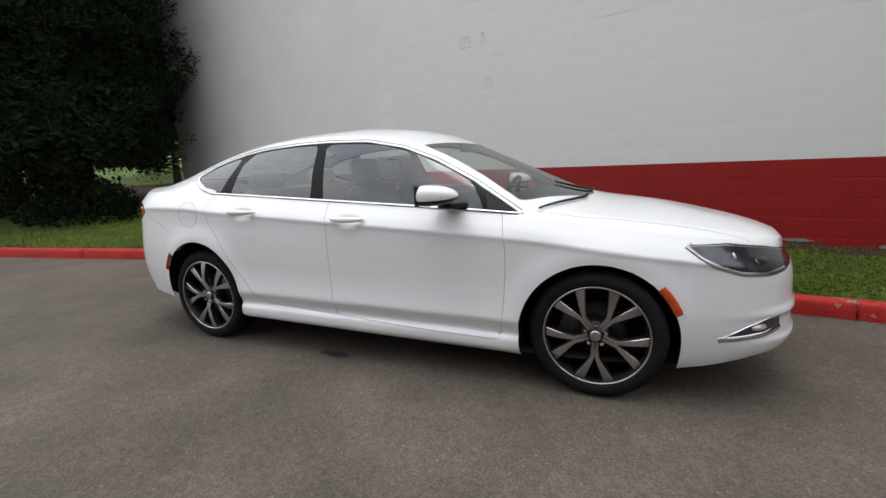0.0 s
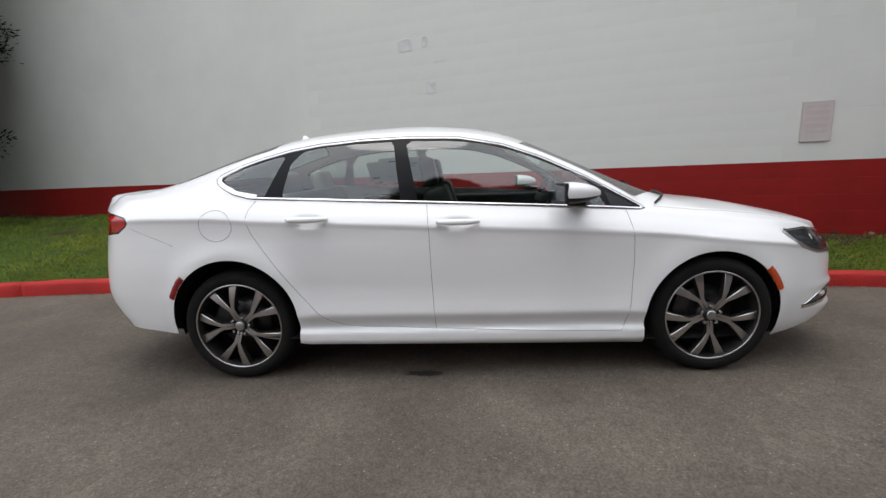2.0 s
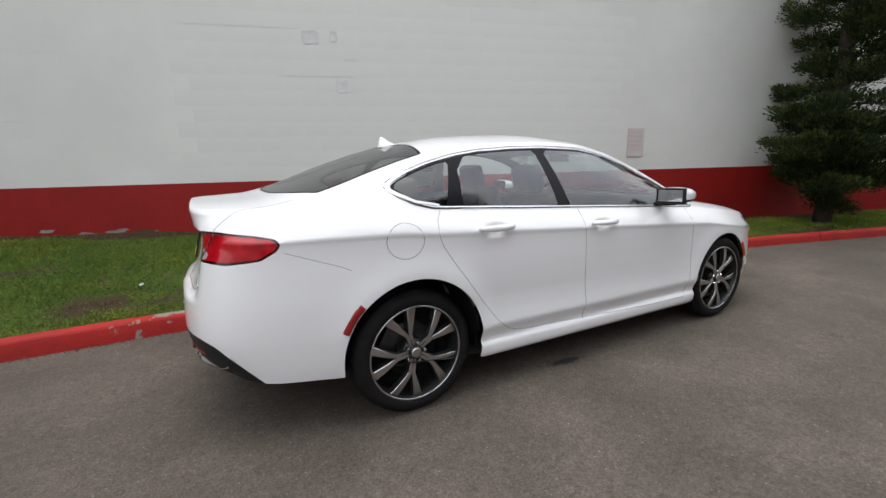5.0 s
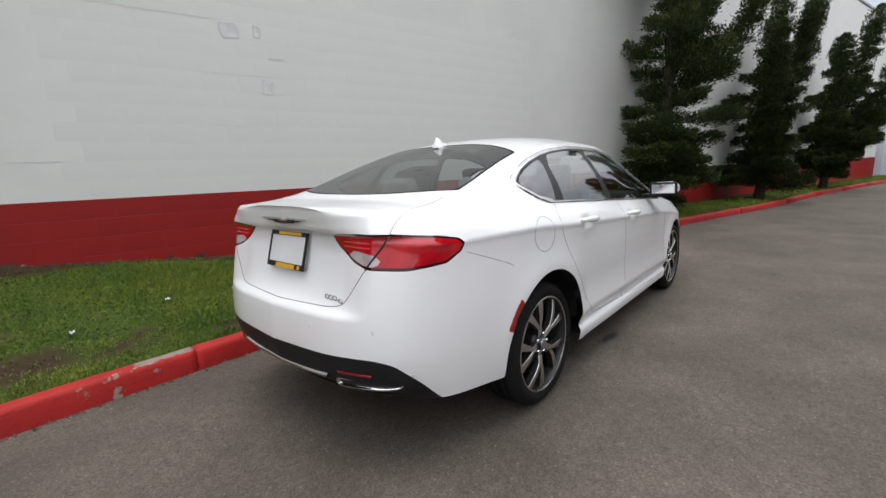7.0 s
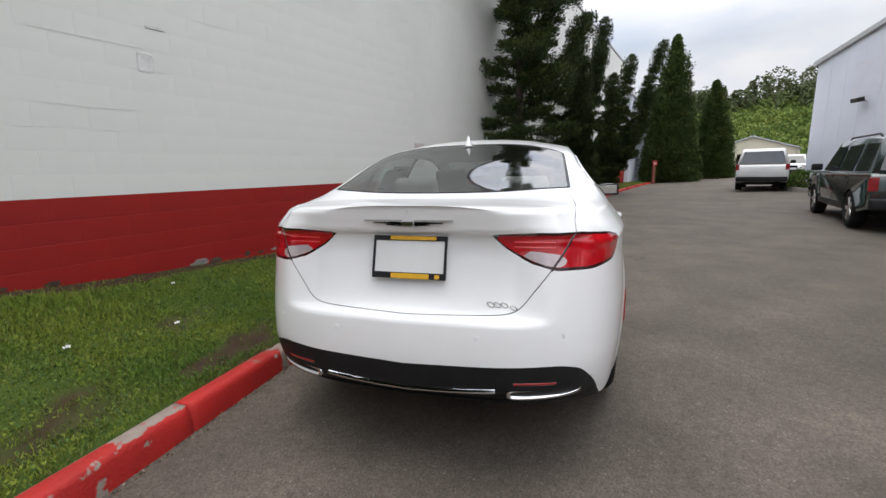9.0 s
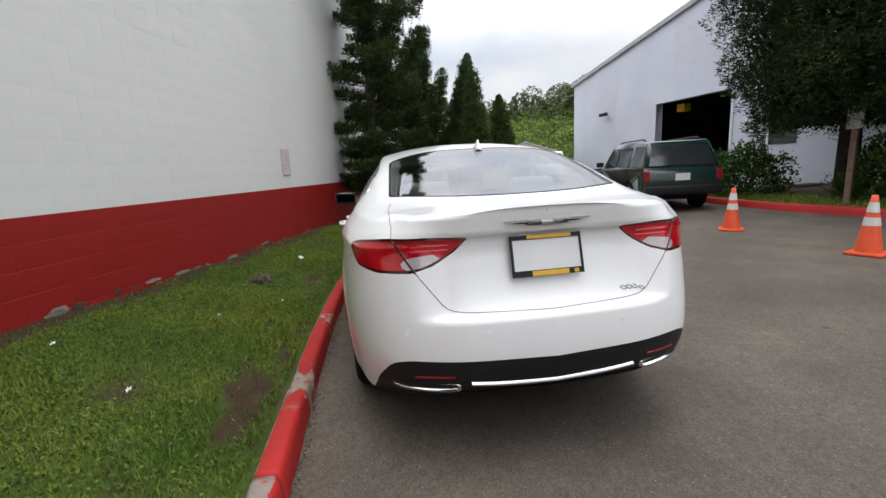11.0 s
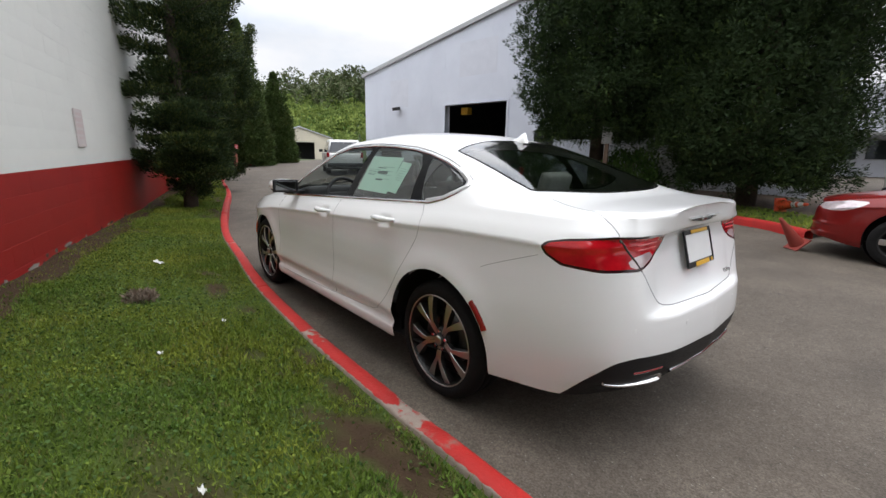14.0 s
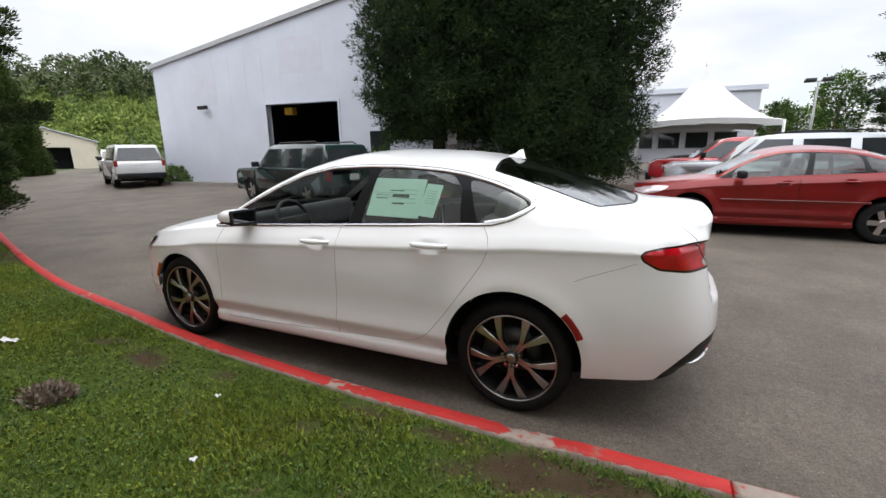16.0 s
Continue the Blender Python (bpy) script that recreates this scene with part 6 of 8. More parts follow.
def dense_tree(name, at, height, radius, seed, mats, label, category="tree", group="", bottom=0.6, taper=0.0, shape="column", count=26000, leaf=0.17, width=0.045, lumps=0.22, core=True, trunk_r=0.22):
    """A close-grown evergreen: a trunk with limbs and a thick, lumpy shell of sprays."""
    rng = np.random.default_rng(seed)
    t = thing(name, pose(*at), label, category, group)
    tube("trunk", [(0, 0, -0.15), (0.03, 0.02, height * 0.4), (0, 0, height * 0.86)], [trunk_r, trunk_r * 0.7, 0.03], M_BARK, t, "reddish brown trunk", 10)
    tubes = []
    for i in range(26):
        a, z = rng.uniform(0, 6.28), bottom + (height - bottom) * rng.uniform(0.0, 0.8)
        r = radius * 0.75 * (1 - z / height * 0.6)
        tubes.append(([(0, 0, z), (r * 0.5 * math.cos(a), r * 0.5 * math.sin(a), z + 0.25), (r * math.cos(a), r * math.sin(a), z + 0.7)], [0.05, 0.035, 0.01], 5))
    joined_tubes("limb", tubes, M_BARK, t)

    def rad(f, a):
        if shape == "cone":
            b = min(1, 0.88 + f * 1.0) * (1 - f) ** 0.80
        else:
            b = min(1, 0.72 + f * 2.2) * min(1, (1 - f) / 0.22) ** 0.55
        n = lump((math.cos(a) * 1.4, math.sin(a) * 1.4, f * height * 0.55), seed, 1.0)
        n2 = lump((math.cos(a) * 4, math.sin(a) * 4, f * height * 1.6), seed + 3, 1.0)
        n3 = lump((math.cos(a) * 3.2, math.sin(a) * 3.2, f * height * 0.35), seed + 5, 1.0)
        return radius * b * (1 + lumps * 0.7 * n + lumps * 0.45 * n2 + lumps * 0.5 * n3)

    table = np.array([[rad(i / 63, 2 * math.pi * j / 96) for j in range(96)] for i in range(64)])
    many = lambda ff, aa: table[np.clip((ff * 63 + rng.uniform(-0.5, 0.5, len(ff))).round().astype(int), 0, 63), (aa / (2 * np.pi) * 96 + rng.uniform(-0.5, 0.5, len(aa))).round().astype(int) % 96]
    # sprays stand in plumes; hollows between the plumes stay dark
    per = 36
    tufts = max(1, count // per)
    f = rng.uniform(0, 1, tufts)
    if shape == "cone":
        f = 1 - np.sqrt(1 - f * 0.99)
    a = rng.uniform(0, 2 * np.pi, tufts)
    depth = 1 - np.abs(rng.normal(0, 0.03 if shape == "cone" else 0.06, tufts))
    R = many(f, a) * depth
    C = np.stack([R * np.cos(a), R * np.sin(a), bottom + (height - bottom) * f], 1)
    up = rng.uniform(0.15, 0.9, tufts)
    D = np.stack([np.cos(a), np.sin(a), up], 1) + rng.normal(size=(tufts, 3)) * 0.25
    D /= np.linalg.norm(D, axis=1, keepdims=True)
    k = np.repeat(np.arange(tufts), per)
    n = len(k)
    u = rng.uniform(0, 1, n)[:, None]
    size = (leaf * rng.uniform(1.8, 3.8, tufts))[k][:, None]
    q = rng.normal(size=(n, 3)) * size * 0.36 * (1 - 0.6 * u)
    P = C[k] + D[k] * u * size * 0.9 + q
    W = D[k] * 0.8 + q / size * 1.4 + rng.normal(size=(n, 3)) * 0.25
    # some plumes take the second colour to imitate light on their tips
    lighter = rng.random(tufts) < 0.22
    chosen = (lighter[k] & (rng.random(n) < 0.25 + 0.6 * u[:, 0])).astype(int) if len(mats) > 1 else np.zeros(n, int)
    leaf_cloud("crown", P, W, leaf, width, mats, t, seed, "dense dark sprays", pick=chosen)
    if core:
        # inner twigs: a second, closer layer that keeps the light out
        m = int(count * 0.5)
        f2, a2 = rng.uniform(0.02, 0.97, m), rng.uniform(0, 2 * np.pi, m)
        R2 = many(f2, a2) * rng.uniform(0.55, 0.88, m)
        P2 = np.stack([R2 * np.cos(a2), R2 * np.sin(a2), bottom + (height - bottom) * f2], 1)
        W2 = np.stack([-np.sin(a2), np.cos(a2), rng.uniform(-1, 1, m)], 1) + rng.normal(size=(m, 3)) * 0.4
        leaf_cloud("inner_crown", P2, W2, leaf * 1.9, width * 2.4, [mats[0]], t, seed + 1)
    return t


def shrub(name, at, size, seed, mats, label, count=5000, leaf=0.075, width=0.024, group=""):
    rng = np.random.default_rng(seed)
    t = thing(name, pose(*at), label, "shrub", group)
    tubes = []
    for i in range(14):
        a = rng.uniform(0, 6.28)
        e = np.array([math.cos(a) * size[0] * 0.6, math.sin(a) * size[1] * 0.6, size[2] * rng.uniform(0.5, 0.85)])
        tubes.append(([(0, 0, -0.06), tuple(e * 0.5), tuple(e)], [0.02, 0.014, 0.005], 5))
    joined_tubes("stem", tubes, M_BARK, t)
    v = rng.normal(size=(count, 3))
    v /= np.linalg.norm(v, axis=1, keepdims=True)
    v[:, 2] = np.abs(v[:, 2])
    r = np.array([1 + 0.35 * lump(q * 1.6, seed) + 0.18 * lump(q * 5, seed + 2) for q in v]) * (1 - np.abs(rng.normal(0, 0.16, count)))
    P = v * r[:, None] * np.array(size) * np.array([1, 1, 1])
    P[:, 2] = np.maximum(P[:, 2], 0.02)
    W = v + rng.normal(size=(count, 3)) * 0.6 + np.array([0, 0, 0.4])
    leaf_cloud("foliage", P, W, leaf, width, mats, t, seed, "", (0.75, 0.25) if len(mats) > 1 else (1.0,))
    return t


def build_grass():
    """Blades and clover on the lawn, thin over the bare soil."""
    rng = np.random.default_rng(11)
    P, W, D = [], [], []

    def sow(n, x0, x1, tall):
        xs = rng.uniform(x0, x1, n)
        for x in xs:
            k = float(kerb_y(x)) + 0.148
            far = wall_y(x) - 0.03
            y = k + (far - k) * rng.uniform(0, 1)
            b = soil_at(x, y)
            if rng.random() < b * 0.93:
                continue
            patch = 0.6 + 0.8 * max(0, noise.fractal(Vector((x * 0.8, y * 0.8, 9)), 0.9, 2.0, 2) + 0.5)
            P.append((x, y, verge_z(x, y) - 0.004))
            W.append((rng.normal(0, 0.55), rng.normal(0, 0.55), 1.0))
            D.append(tall * patch)
    sow(210000, -5.2, 4.6, 0.72)
    sow(30000, 4.6, 10.0, 1.1)
    sow(24000, -11.0, -5.2, 1.2)
    sow(9000, 10.0, 28.0, 1.8)
    P, W, D = np.array(P), np.array(W), np.array(D)
    ob = leaf_cloud("grass", P, W, 0.046 * D, 0.0036 * D, [M_BLADE, M_BLADE_DRY], None, 4, "", (0.9, 0.1))
    tagged(ob, "short green lawn grass with clover and dry blades", "grass", kind="stuff")
    # clover: small round leaves close to the soil
    sel = rng.choice(len(P), 42000)
    q = P[sel] + np.stack([rng.normal(0, 0.03, len(sel)), rng.normal(0, 0.03, len(sel)), rng.uniform(0.012, 0.035, len(sel))], 1)
    ok = q[:, 1] > np.array([float(kerb_y(x)) for x in q[:, 0]]) + 0.16
    q = q[ok]
    w = np.stack([rng.normal(0, 1, len(q)), rng.normal(0, 1, len(q)), rng.uniform(0, 0.4, len(q))], 1)
    ob = leaf_cloud("clover", q, w, 0.017, 0.0075, [M_LEAF, M_BLADE], None, 5, "", (0.6, 0.4))
    tagged(ob, "patches of small round clover leaves in the lawn", "clover", kind="stuff")


# ---- other vehicles ----
def prism(profile, half, bevel=0.04, seg=3):
    """A side profile of (x, z) drawn out across the car; half(x, z) gives its half width."""
    bm = bmesh.new()
    a = [bm.verts.new((x, half(x, z), z)) for x, z in profile]
    b = [bm.verts.new((x, -half(x, z), z)) for x, z in profile]
    n = len(profile)
    fa, fb = bm.faces.new(a), bm.faces.new(list(reversed(b)))
    for i in range(n):
        j = (i + 1) % n
        bm.faces.new((a[i], b[i], b[j], a[j]))
    if bevel:
        es = list(fa.edges) + list(fb.edges)
        bmesh.ops.bevel(bm, geom=es, offset=bevel, segments=seg, affect="EDGES", profile=0.6, clamp_overlap=True)
    bmesh.ops.triangulate(bm, faces=[f for f in bm.faces if len(f.verts) > 4])
    return bm


def side_pane(poly, half, sg, out=0.006, thick=0.012):
    bm = bmesh.new()
    o = [bm.verts.new((x, sg * (half(x, z) + out), z)) for x, z in poly]
    i = [bm.verts.new((x, sg * (half(x, z) + out - thick), z)) for x, z in poly]
    bm.faces.new(o)
    bm.faces.new(list(reversed(i)))
    n = len(poly)
    for k in range(n):
        bm.faces.new((o[k], o[(k + 1) % n], i[(k + 1) % n], i[k]))
    return bm


def road_wheel(r, width, parent, at, side, spokes=5, rim=0.64):
    w = thing("wheel")
    w.parent = parent
    part("tyre", lathe([(r * rim, -width / 2 + 0.01), (r * 0.8, -width / 2), (r * 0.95, -width / 2 + 0.01), (r, -width / 2 + 0.035), (r, width / 2 - 0.035), (r * 0.95, width / 2 - 0.01), (r * 0.8, width / 2), (r * rim, width / 2 - 0.01)], 40), M_TYRE, w, "", True)
    rm = part("rim", lathe([(r * rim + 0.004, width / 2 - 0.012), (r * rim - 0.006, width / 2 - 0.004), (r * rim - 0.02, width / 2 - 0.02), (r * rim - 0.03, -0.02), (0.0, -0.02)], 40), M_RIMDARK, w, "", True)
    for k in range(spokes):
        a = 360 * k / spokes
        bm = box((r * rim - 0.02, 0.022, 0.075), ((r * rim) / 2, width / 2 - 0.022, 0), None, 0.008)
        bmesh.ops.rotate(bm, verts=bm.verts[:], cent=(0, 0, 0), matrix=Matrix.Rotation(radians(a), 3, "Y"))
        part("spoke", bm, M_SATIN, w)
    part("hub", lathe([(0.0, width / 2 - 0.004), (0.035, width / 2 - 0.004), (0.055, width / 2 - 0.015), (0.06, 0.0)], 20), M_SATIN, w, "", True)
    w.matrix_basis = pose(*at, 0, 0, 0 if side > 0 else 180)


def arch(cx, r, z0, n=9, up=True):
    """Points over a wheel from front to back."""
    return [(cx + r * math.cos(math.pi * i / (n - 1)), z0 + r * math.sin(math.pi * i / (n - 1))) for i in range(n)]


def utility_car(name, m, label, paint, length, width, height, wheelbase, belt, hood, nose_x, cowl_x, head_x, tail_top_x, tail_x, wheel_r, lower, group="", lamp_z=None, rails=True, pickup=False, category="car"):
    """A tall car from its side profile: lower body with arches, cabin, panes, lamps, bumpers, wheels."""
    car = thing(name, m, label, category, group)
    fx, rx = wheelbase / 2, -wheelbase / 2
    x1, x0 = nose_x, tail_x
    hw = width / 2
    lowz = 0.32
    half = lambda x, z: hw - 0.06 * max(0, (z - belt) / 0.1) * 0 - 0.05 * max(0.0, (abs(x) - length * 0.40) / (length * 0.1)) - 0.03 * max(0, 0.55 - z) / 0.2
    prof = [(x1 - 0.02, 0.46), (x1, 0.62), (x1 - 0.03, hood - 0.12), (x1 - 0.22, hood - 0.02), (cowl_x + 0.2, hood + 0.02), (cowl_x, belt), (x0 + 0.05, belt), (x0, belt - 0.12), (x0 - 0.01, 0.62), (x0 + 0.03, 0.42)]
    prof += [(rx - wheel_r * 1.15, lowz)] + list(reversed(arch(rx, wheel_r * 1.14, wheel_r * 0.95))) + [(rx + wheel_r * 1.15, lowz - 0.02), (fx - wheel_r * 1.15, lowz - 0.02)] + list(reversed(arch(fx, wheel_r * 1.14, wheel_r * 0.95))) + [(fx + wheel_r * 1.15, lowz)]
    part("body", prism(prof, half, 0.035), paint, car, "", True)
    ghalf = lambda x, z: hw - 0.05 - 0.17 * max(0, z - belt) / max(0.3, height - belt)
    roof = [(cowl_x + 0.03, belt - 0.03), (head_x + 0.06, height - 0.05), (head_x - 0.25, height - 0.005), ((head_x + tail_top_x) / 2, height), (tail_top_x + 0.1, height - 0.02), (tail_top_x, height - 0.06), ((x0 + 0.04) if not pickup else tail_top_x - 0.06, belt - 0.03)]
    part("cabin", prism(roof, ghalf, 0.05), paint, car, "", True)
    gz0, gz1 = belt + 0.03, height - 0.12
    fr = lambda z: cowl_x + 0.03 + (head_x + 0.06 - cowl_x - 0.03) * (z - belt) / (height - 0.05 - belt)
    bk0 = (x0 + 0.04) if not pickup else tail_top_x - 0.06
    bk = lambda z: bk0 + (tail_top_x - bk0) * (z - belt) / (height - 0.06 - belt)
    span = fr(gz0) - bk(gz0)
    cuts = [0.03, 0.36, 0.40, 0.66, 0.70, 0.96] if not pickup else [0.05, 0.94]
    for sg in (1, -1):
        for c0, c1 in zip(cuts[::2], cuts[1::2]):
            lo0, lo1 = fr(gz0) - span * c0 - 0.05, fr(gz0) - span * c1
            sp2 = fr(gz1) - bk(gz1)
            hi0, hi1 = (fr(gz1) - sp2 * 0.05) if c0 < 0.1 else lo0, (bk(gz1) + 0.06) if c1 > 0.9 else lo1
            hi0 = min(hi0, fr(gz1) - 0.06)
            if hi0 - hi1 < 0.05:
                continue
            part("side_window", side_pane([(lo1, gz0), (lo0, gz0), (hi0, gz1), (hi1, gz1)], ghalf, sg), M_DARKGLASS, car, "dark side window")
        # lower cladding, mirror, handles, lamps
        part("sill", side_pane([(rx + wheel_r * 1.2, lowz), (fx - wheel_r * 1.2, lowz), (fx - wheel_r * 1.2, lowz + 0.12), (rx + wheel_r * 1.2, lowz + 0.12)], half, sg, 0.008, 0.03), lower, car, "lower body cladding")
        part("door_mirror", box((0.12, 0.20, 0.15), (fr(gz0) - 0.22, sg * (hw + 0.10), gz0 + 0.07), None, 0.03), M_BLACKTRIM if lower is M_BLACKTRIM else paint, car, "", True)
        for hx in (fr(gz0) - span * 0.33, fr(gz0) - span * 0.62):
            part("door_handle", box((0.16, 0.03, 0.03), (hx, sg * (hw + 0.008), belt - 0.09), None, 0.01), lower if lower is M_BLACKTRIM else paint, car)
        lz = lamp_z or belt - 0.10
        part("tail_lamp", box((0.07, 0.13, 0.24), (x0 + 0.012, sg * (hw - 0.085), lz - 0.08), None, 0.015), M_REDREF, car, "red tail lamp")
        part("headlamp", box((0.10, 0.26, 0.13), (x1 - 0.055, sg * (hw - 0.20), hood - 0.17), (0, 0, sg * -12), 0.02), M_LAMPCLEAR, car, "clear headlamp")
        for px_ in (fr(gz0) - span * 0.36, fr(gz0) - span * 0.68):
            part("door_gap", side_pane([(px_ - 0.004, lowz + 0.12), (px_ + 0.004, lowz + 0.12), (px_ + 0.004, belt), (px_ - 0.004, belt)], half, sg, 0.002, 0.004), M_DARKGAP, car)
        if rails:
            tube("roof_rail", [(head_x - 0.35, sg * (hw - 0.27), height - 0.02), (head_x - 0.45, sg * (hw - 0.27), height + 0.045), (tail_top_x + 0.45, sg * (hw - 0.27), height + 0.045), (tail_top_x + 0.3, sg * (hw - 0.27), height - 0.02)], 0.018, M_BLACKTRIM, car, "black roof rail")
        for ax in (fx, rx):
            road_wheel(wheel_r, 0.23, car, (ax, sg * (hw - 0.125), wheel_r), sg)
    # glass front and back, following the sloping ends
    for z0, z1, fun, nm, d in ((belt + 0.02, height - 0.12, fr, "windshield", 1), (belt + 0.05, height - 0.14, bk, "rear_window", -1)):
        bm = bmesh.new()
        vs = []
        for zz in (z0, z1):
            w = ghalf(0, zz) - 0.09
            vs += [(fun(zz) + d * 0.006, w, zz), (fun(zz) + d * 0.006, -w, zz)]
        vs += [(x - d * 0.02, y, z) for x, y, z in vs]
        b = [bm.verts.new(v) for v in vs]
        for f in ((0, 1, 3, 2), (4, 6, 7, 5), (0, 4, 5, 1), (2, 3, 7, 6), (0, 2, 6, 4), (1, 5, 7, 3)):
            bm.faces.new([b[k] for k in f])
        part(nm, bm, M_DARKGLASS, car, "dark glass")
    part("rear_bumper", box((0.16, width * 0.94, 0.20), (x0 - 0.03, 0, 0.50), None, 0.04), lower, car, "", True)
    part("front_bumper", box((0.18, width * 0.92, 0.24), (x1 - 0.02, 0, 0.46), None, 0.05), lower, car, "", True)
    part("grille", box((0.04, width * 0.42, 0.14), (x1 - 0.012, 0, hood - 0.20), None, 0.01), M_GLOSSBLACK, car)
    part("number_plate", box((0.012, 0.32, 0.16), (x0 - 0.012, 0, belt - 0.22), None, 0.002), M_PLATEWHITE, car, "white plate")
    part("underbody", box((length * 0.86, width * 0.72, 0.16), (0, 0, 0.34)), M_WELL, car)
    if pickup:
        # black sheet on the closed body stands in for the bed's shade
        part("bed_opening", box((1.3, width * 0.8, 0.02), ((tail_top_x + x0) / 2, 0, belt + 0.012)), M_BLACKTRIM, car, "black sheet in place of the shaded load bed")
    return car


def red_sedan():
    """An older red saloon, built on the same kind of skin at a smaller size."""
    car = thing("parked_sedan_car", pose(-4.045, -6.36, float(road_z(0, -6.4))), "dark red metallic older sedan parked across the drive", "car")
    V, T, lab = sedan_skin()
    V = V.copy()
    V[:, 0] *= 0.935
    V[:, 1] *= 0.93
    V[:, 2] *= 0.992
    L = SEDAN_LABELS
    pick = lambda *names: T[np.isin(lab, [L[k] if k else 0 for k in names])]
    mesh_from("body", V, pick("", "hood", "trunk", "rear_bumper", "grille", "fog", "amber", "red_marker", "lower_bumper"), M_REDPAINT, car)
    mesh_from("windshield", V, pick("windshield"), M_GLASSDARK, car)
    mesh_from("rear_window", V, pick("rear_window"), M_GLASSDARK, car)
    for sg in (1, -1):
        mesh_from("front_door", V, pick("door_front"), M_REDPAINT, car, mirror=sg)
        rd = mesh_from("rear_door", V, pick("door_rear"), M_REDPAINT, car, mirror=sg)
        for nm, k, mt in (("front_window", "window_front", M_GLASS), ("rear_side_window", "window_rear", M_GLASS), ("quarter_window", "window_quarter", M_GLASSDARK), ("window_pillar", "pillar", M_BLACKTRIM), ("headlamp", "headlamp", M_LAMPCLEAR)):
            mesh_from(nm, V, pick(k), mt, car, mirror=sg)
        mesh_from("tail_lamp", V, pick("tail_red", "tail_clear", "tail_edge"), M_LAMPRED, car, "red tail lamp", sg)
        part("rub_strip", box((1.95, 0.018, 0.032), (-0.12, sg * 0.868, 0.60), None, 0.006), M_REDPAINT, car, "red rubbing strip")
        part("rub_trim", box((1.93, 0.006, 0.008), (-0.12, sg * 0.878, 0.612), None, 0.002), M_SATIN, car, "thin bright trim")
        part("sill_trim", box((1.75, 0.03, 0.03), (-0.02, sg * 0.842, 0.285), None, 0.01), M_REDPAINT, car)
        for hx, hz in ((0.02, 0.885), (-0.84, 0.915)):
            part("door_handle", box((0.17, 0.035, 0.03), (hx, sg * 0.862, hz), None, 0.012), M_REDPAINT, car, "red door handle", True)
        for gx in (-0.21,):
            part("door_gap", box((0.006, 0.004, 0.66), (gx * 0.935, sg * 0.866, 0.62)), M_DARKGAP, car)
        part("door_mirror", box((0.13, 0.20, 0.13), (0.60, sg * 0.94, 1.02), None, 0.04), M_BLACKTRIM, car, "black door mirror", True)
        for ax in (1.282, -1.282):
            road_wheel(0.305, 0.20, car, (ax, sg * 0.755, 0.305), sg, 5, 0.66)
            o = part("wheel_well", lathe([(0.355, sg * 0.80), (0.355, sg * 0.55), (0.0, sg * 0.53)], 36), M_WELL, car, "", True)
            o.location = (ax, 0, 0.345)
    for x, y in ((0.2, 0.35), (0.2, -0.35)):
        sedan_seat("front_seat", x, y, car)
    part("dashboard", rounded_block((0.4, 1.25, 0.24), (0.92, 0, 0.85), None, 0.06), M_DASH, car, "", True)
    part("floor_pan", box((3.6, 1.3, 0.05), (0, 0, 0.24)), M_WELL, car)
    part("rear_seat", rounded_block((0.2, 1.15, 0.65), (-0.98, 0, 0.72), (0, -20, 0), 0.06), M_DASH, car, "", True)


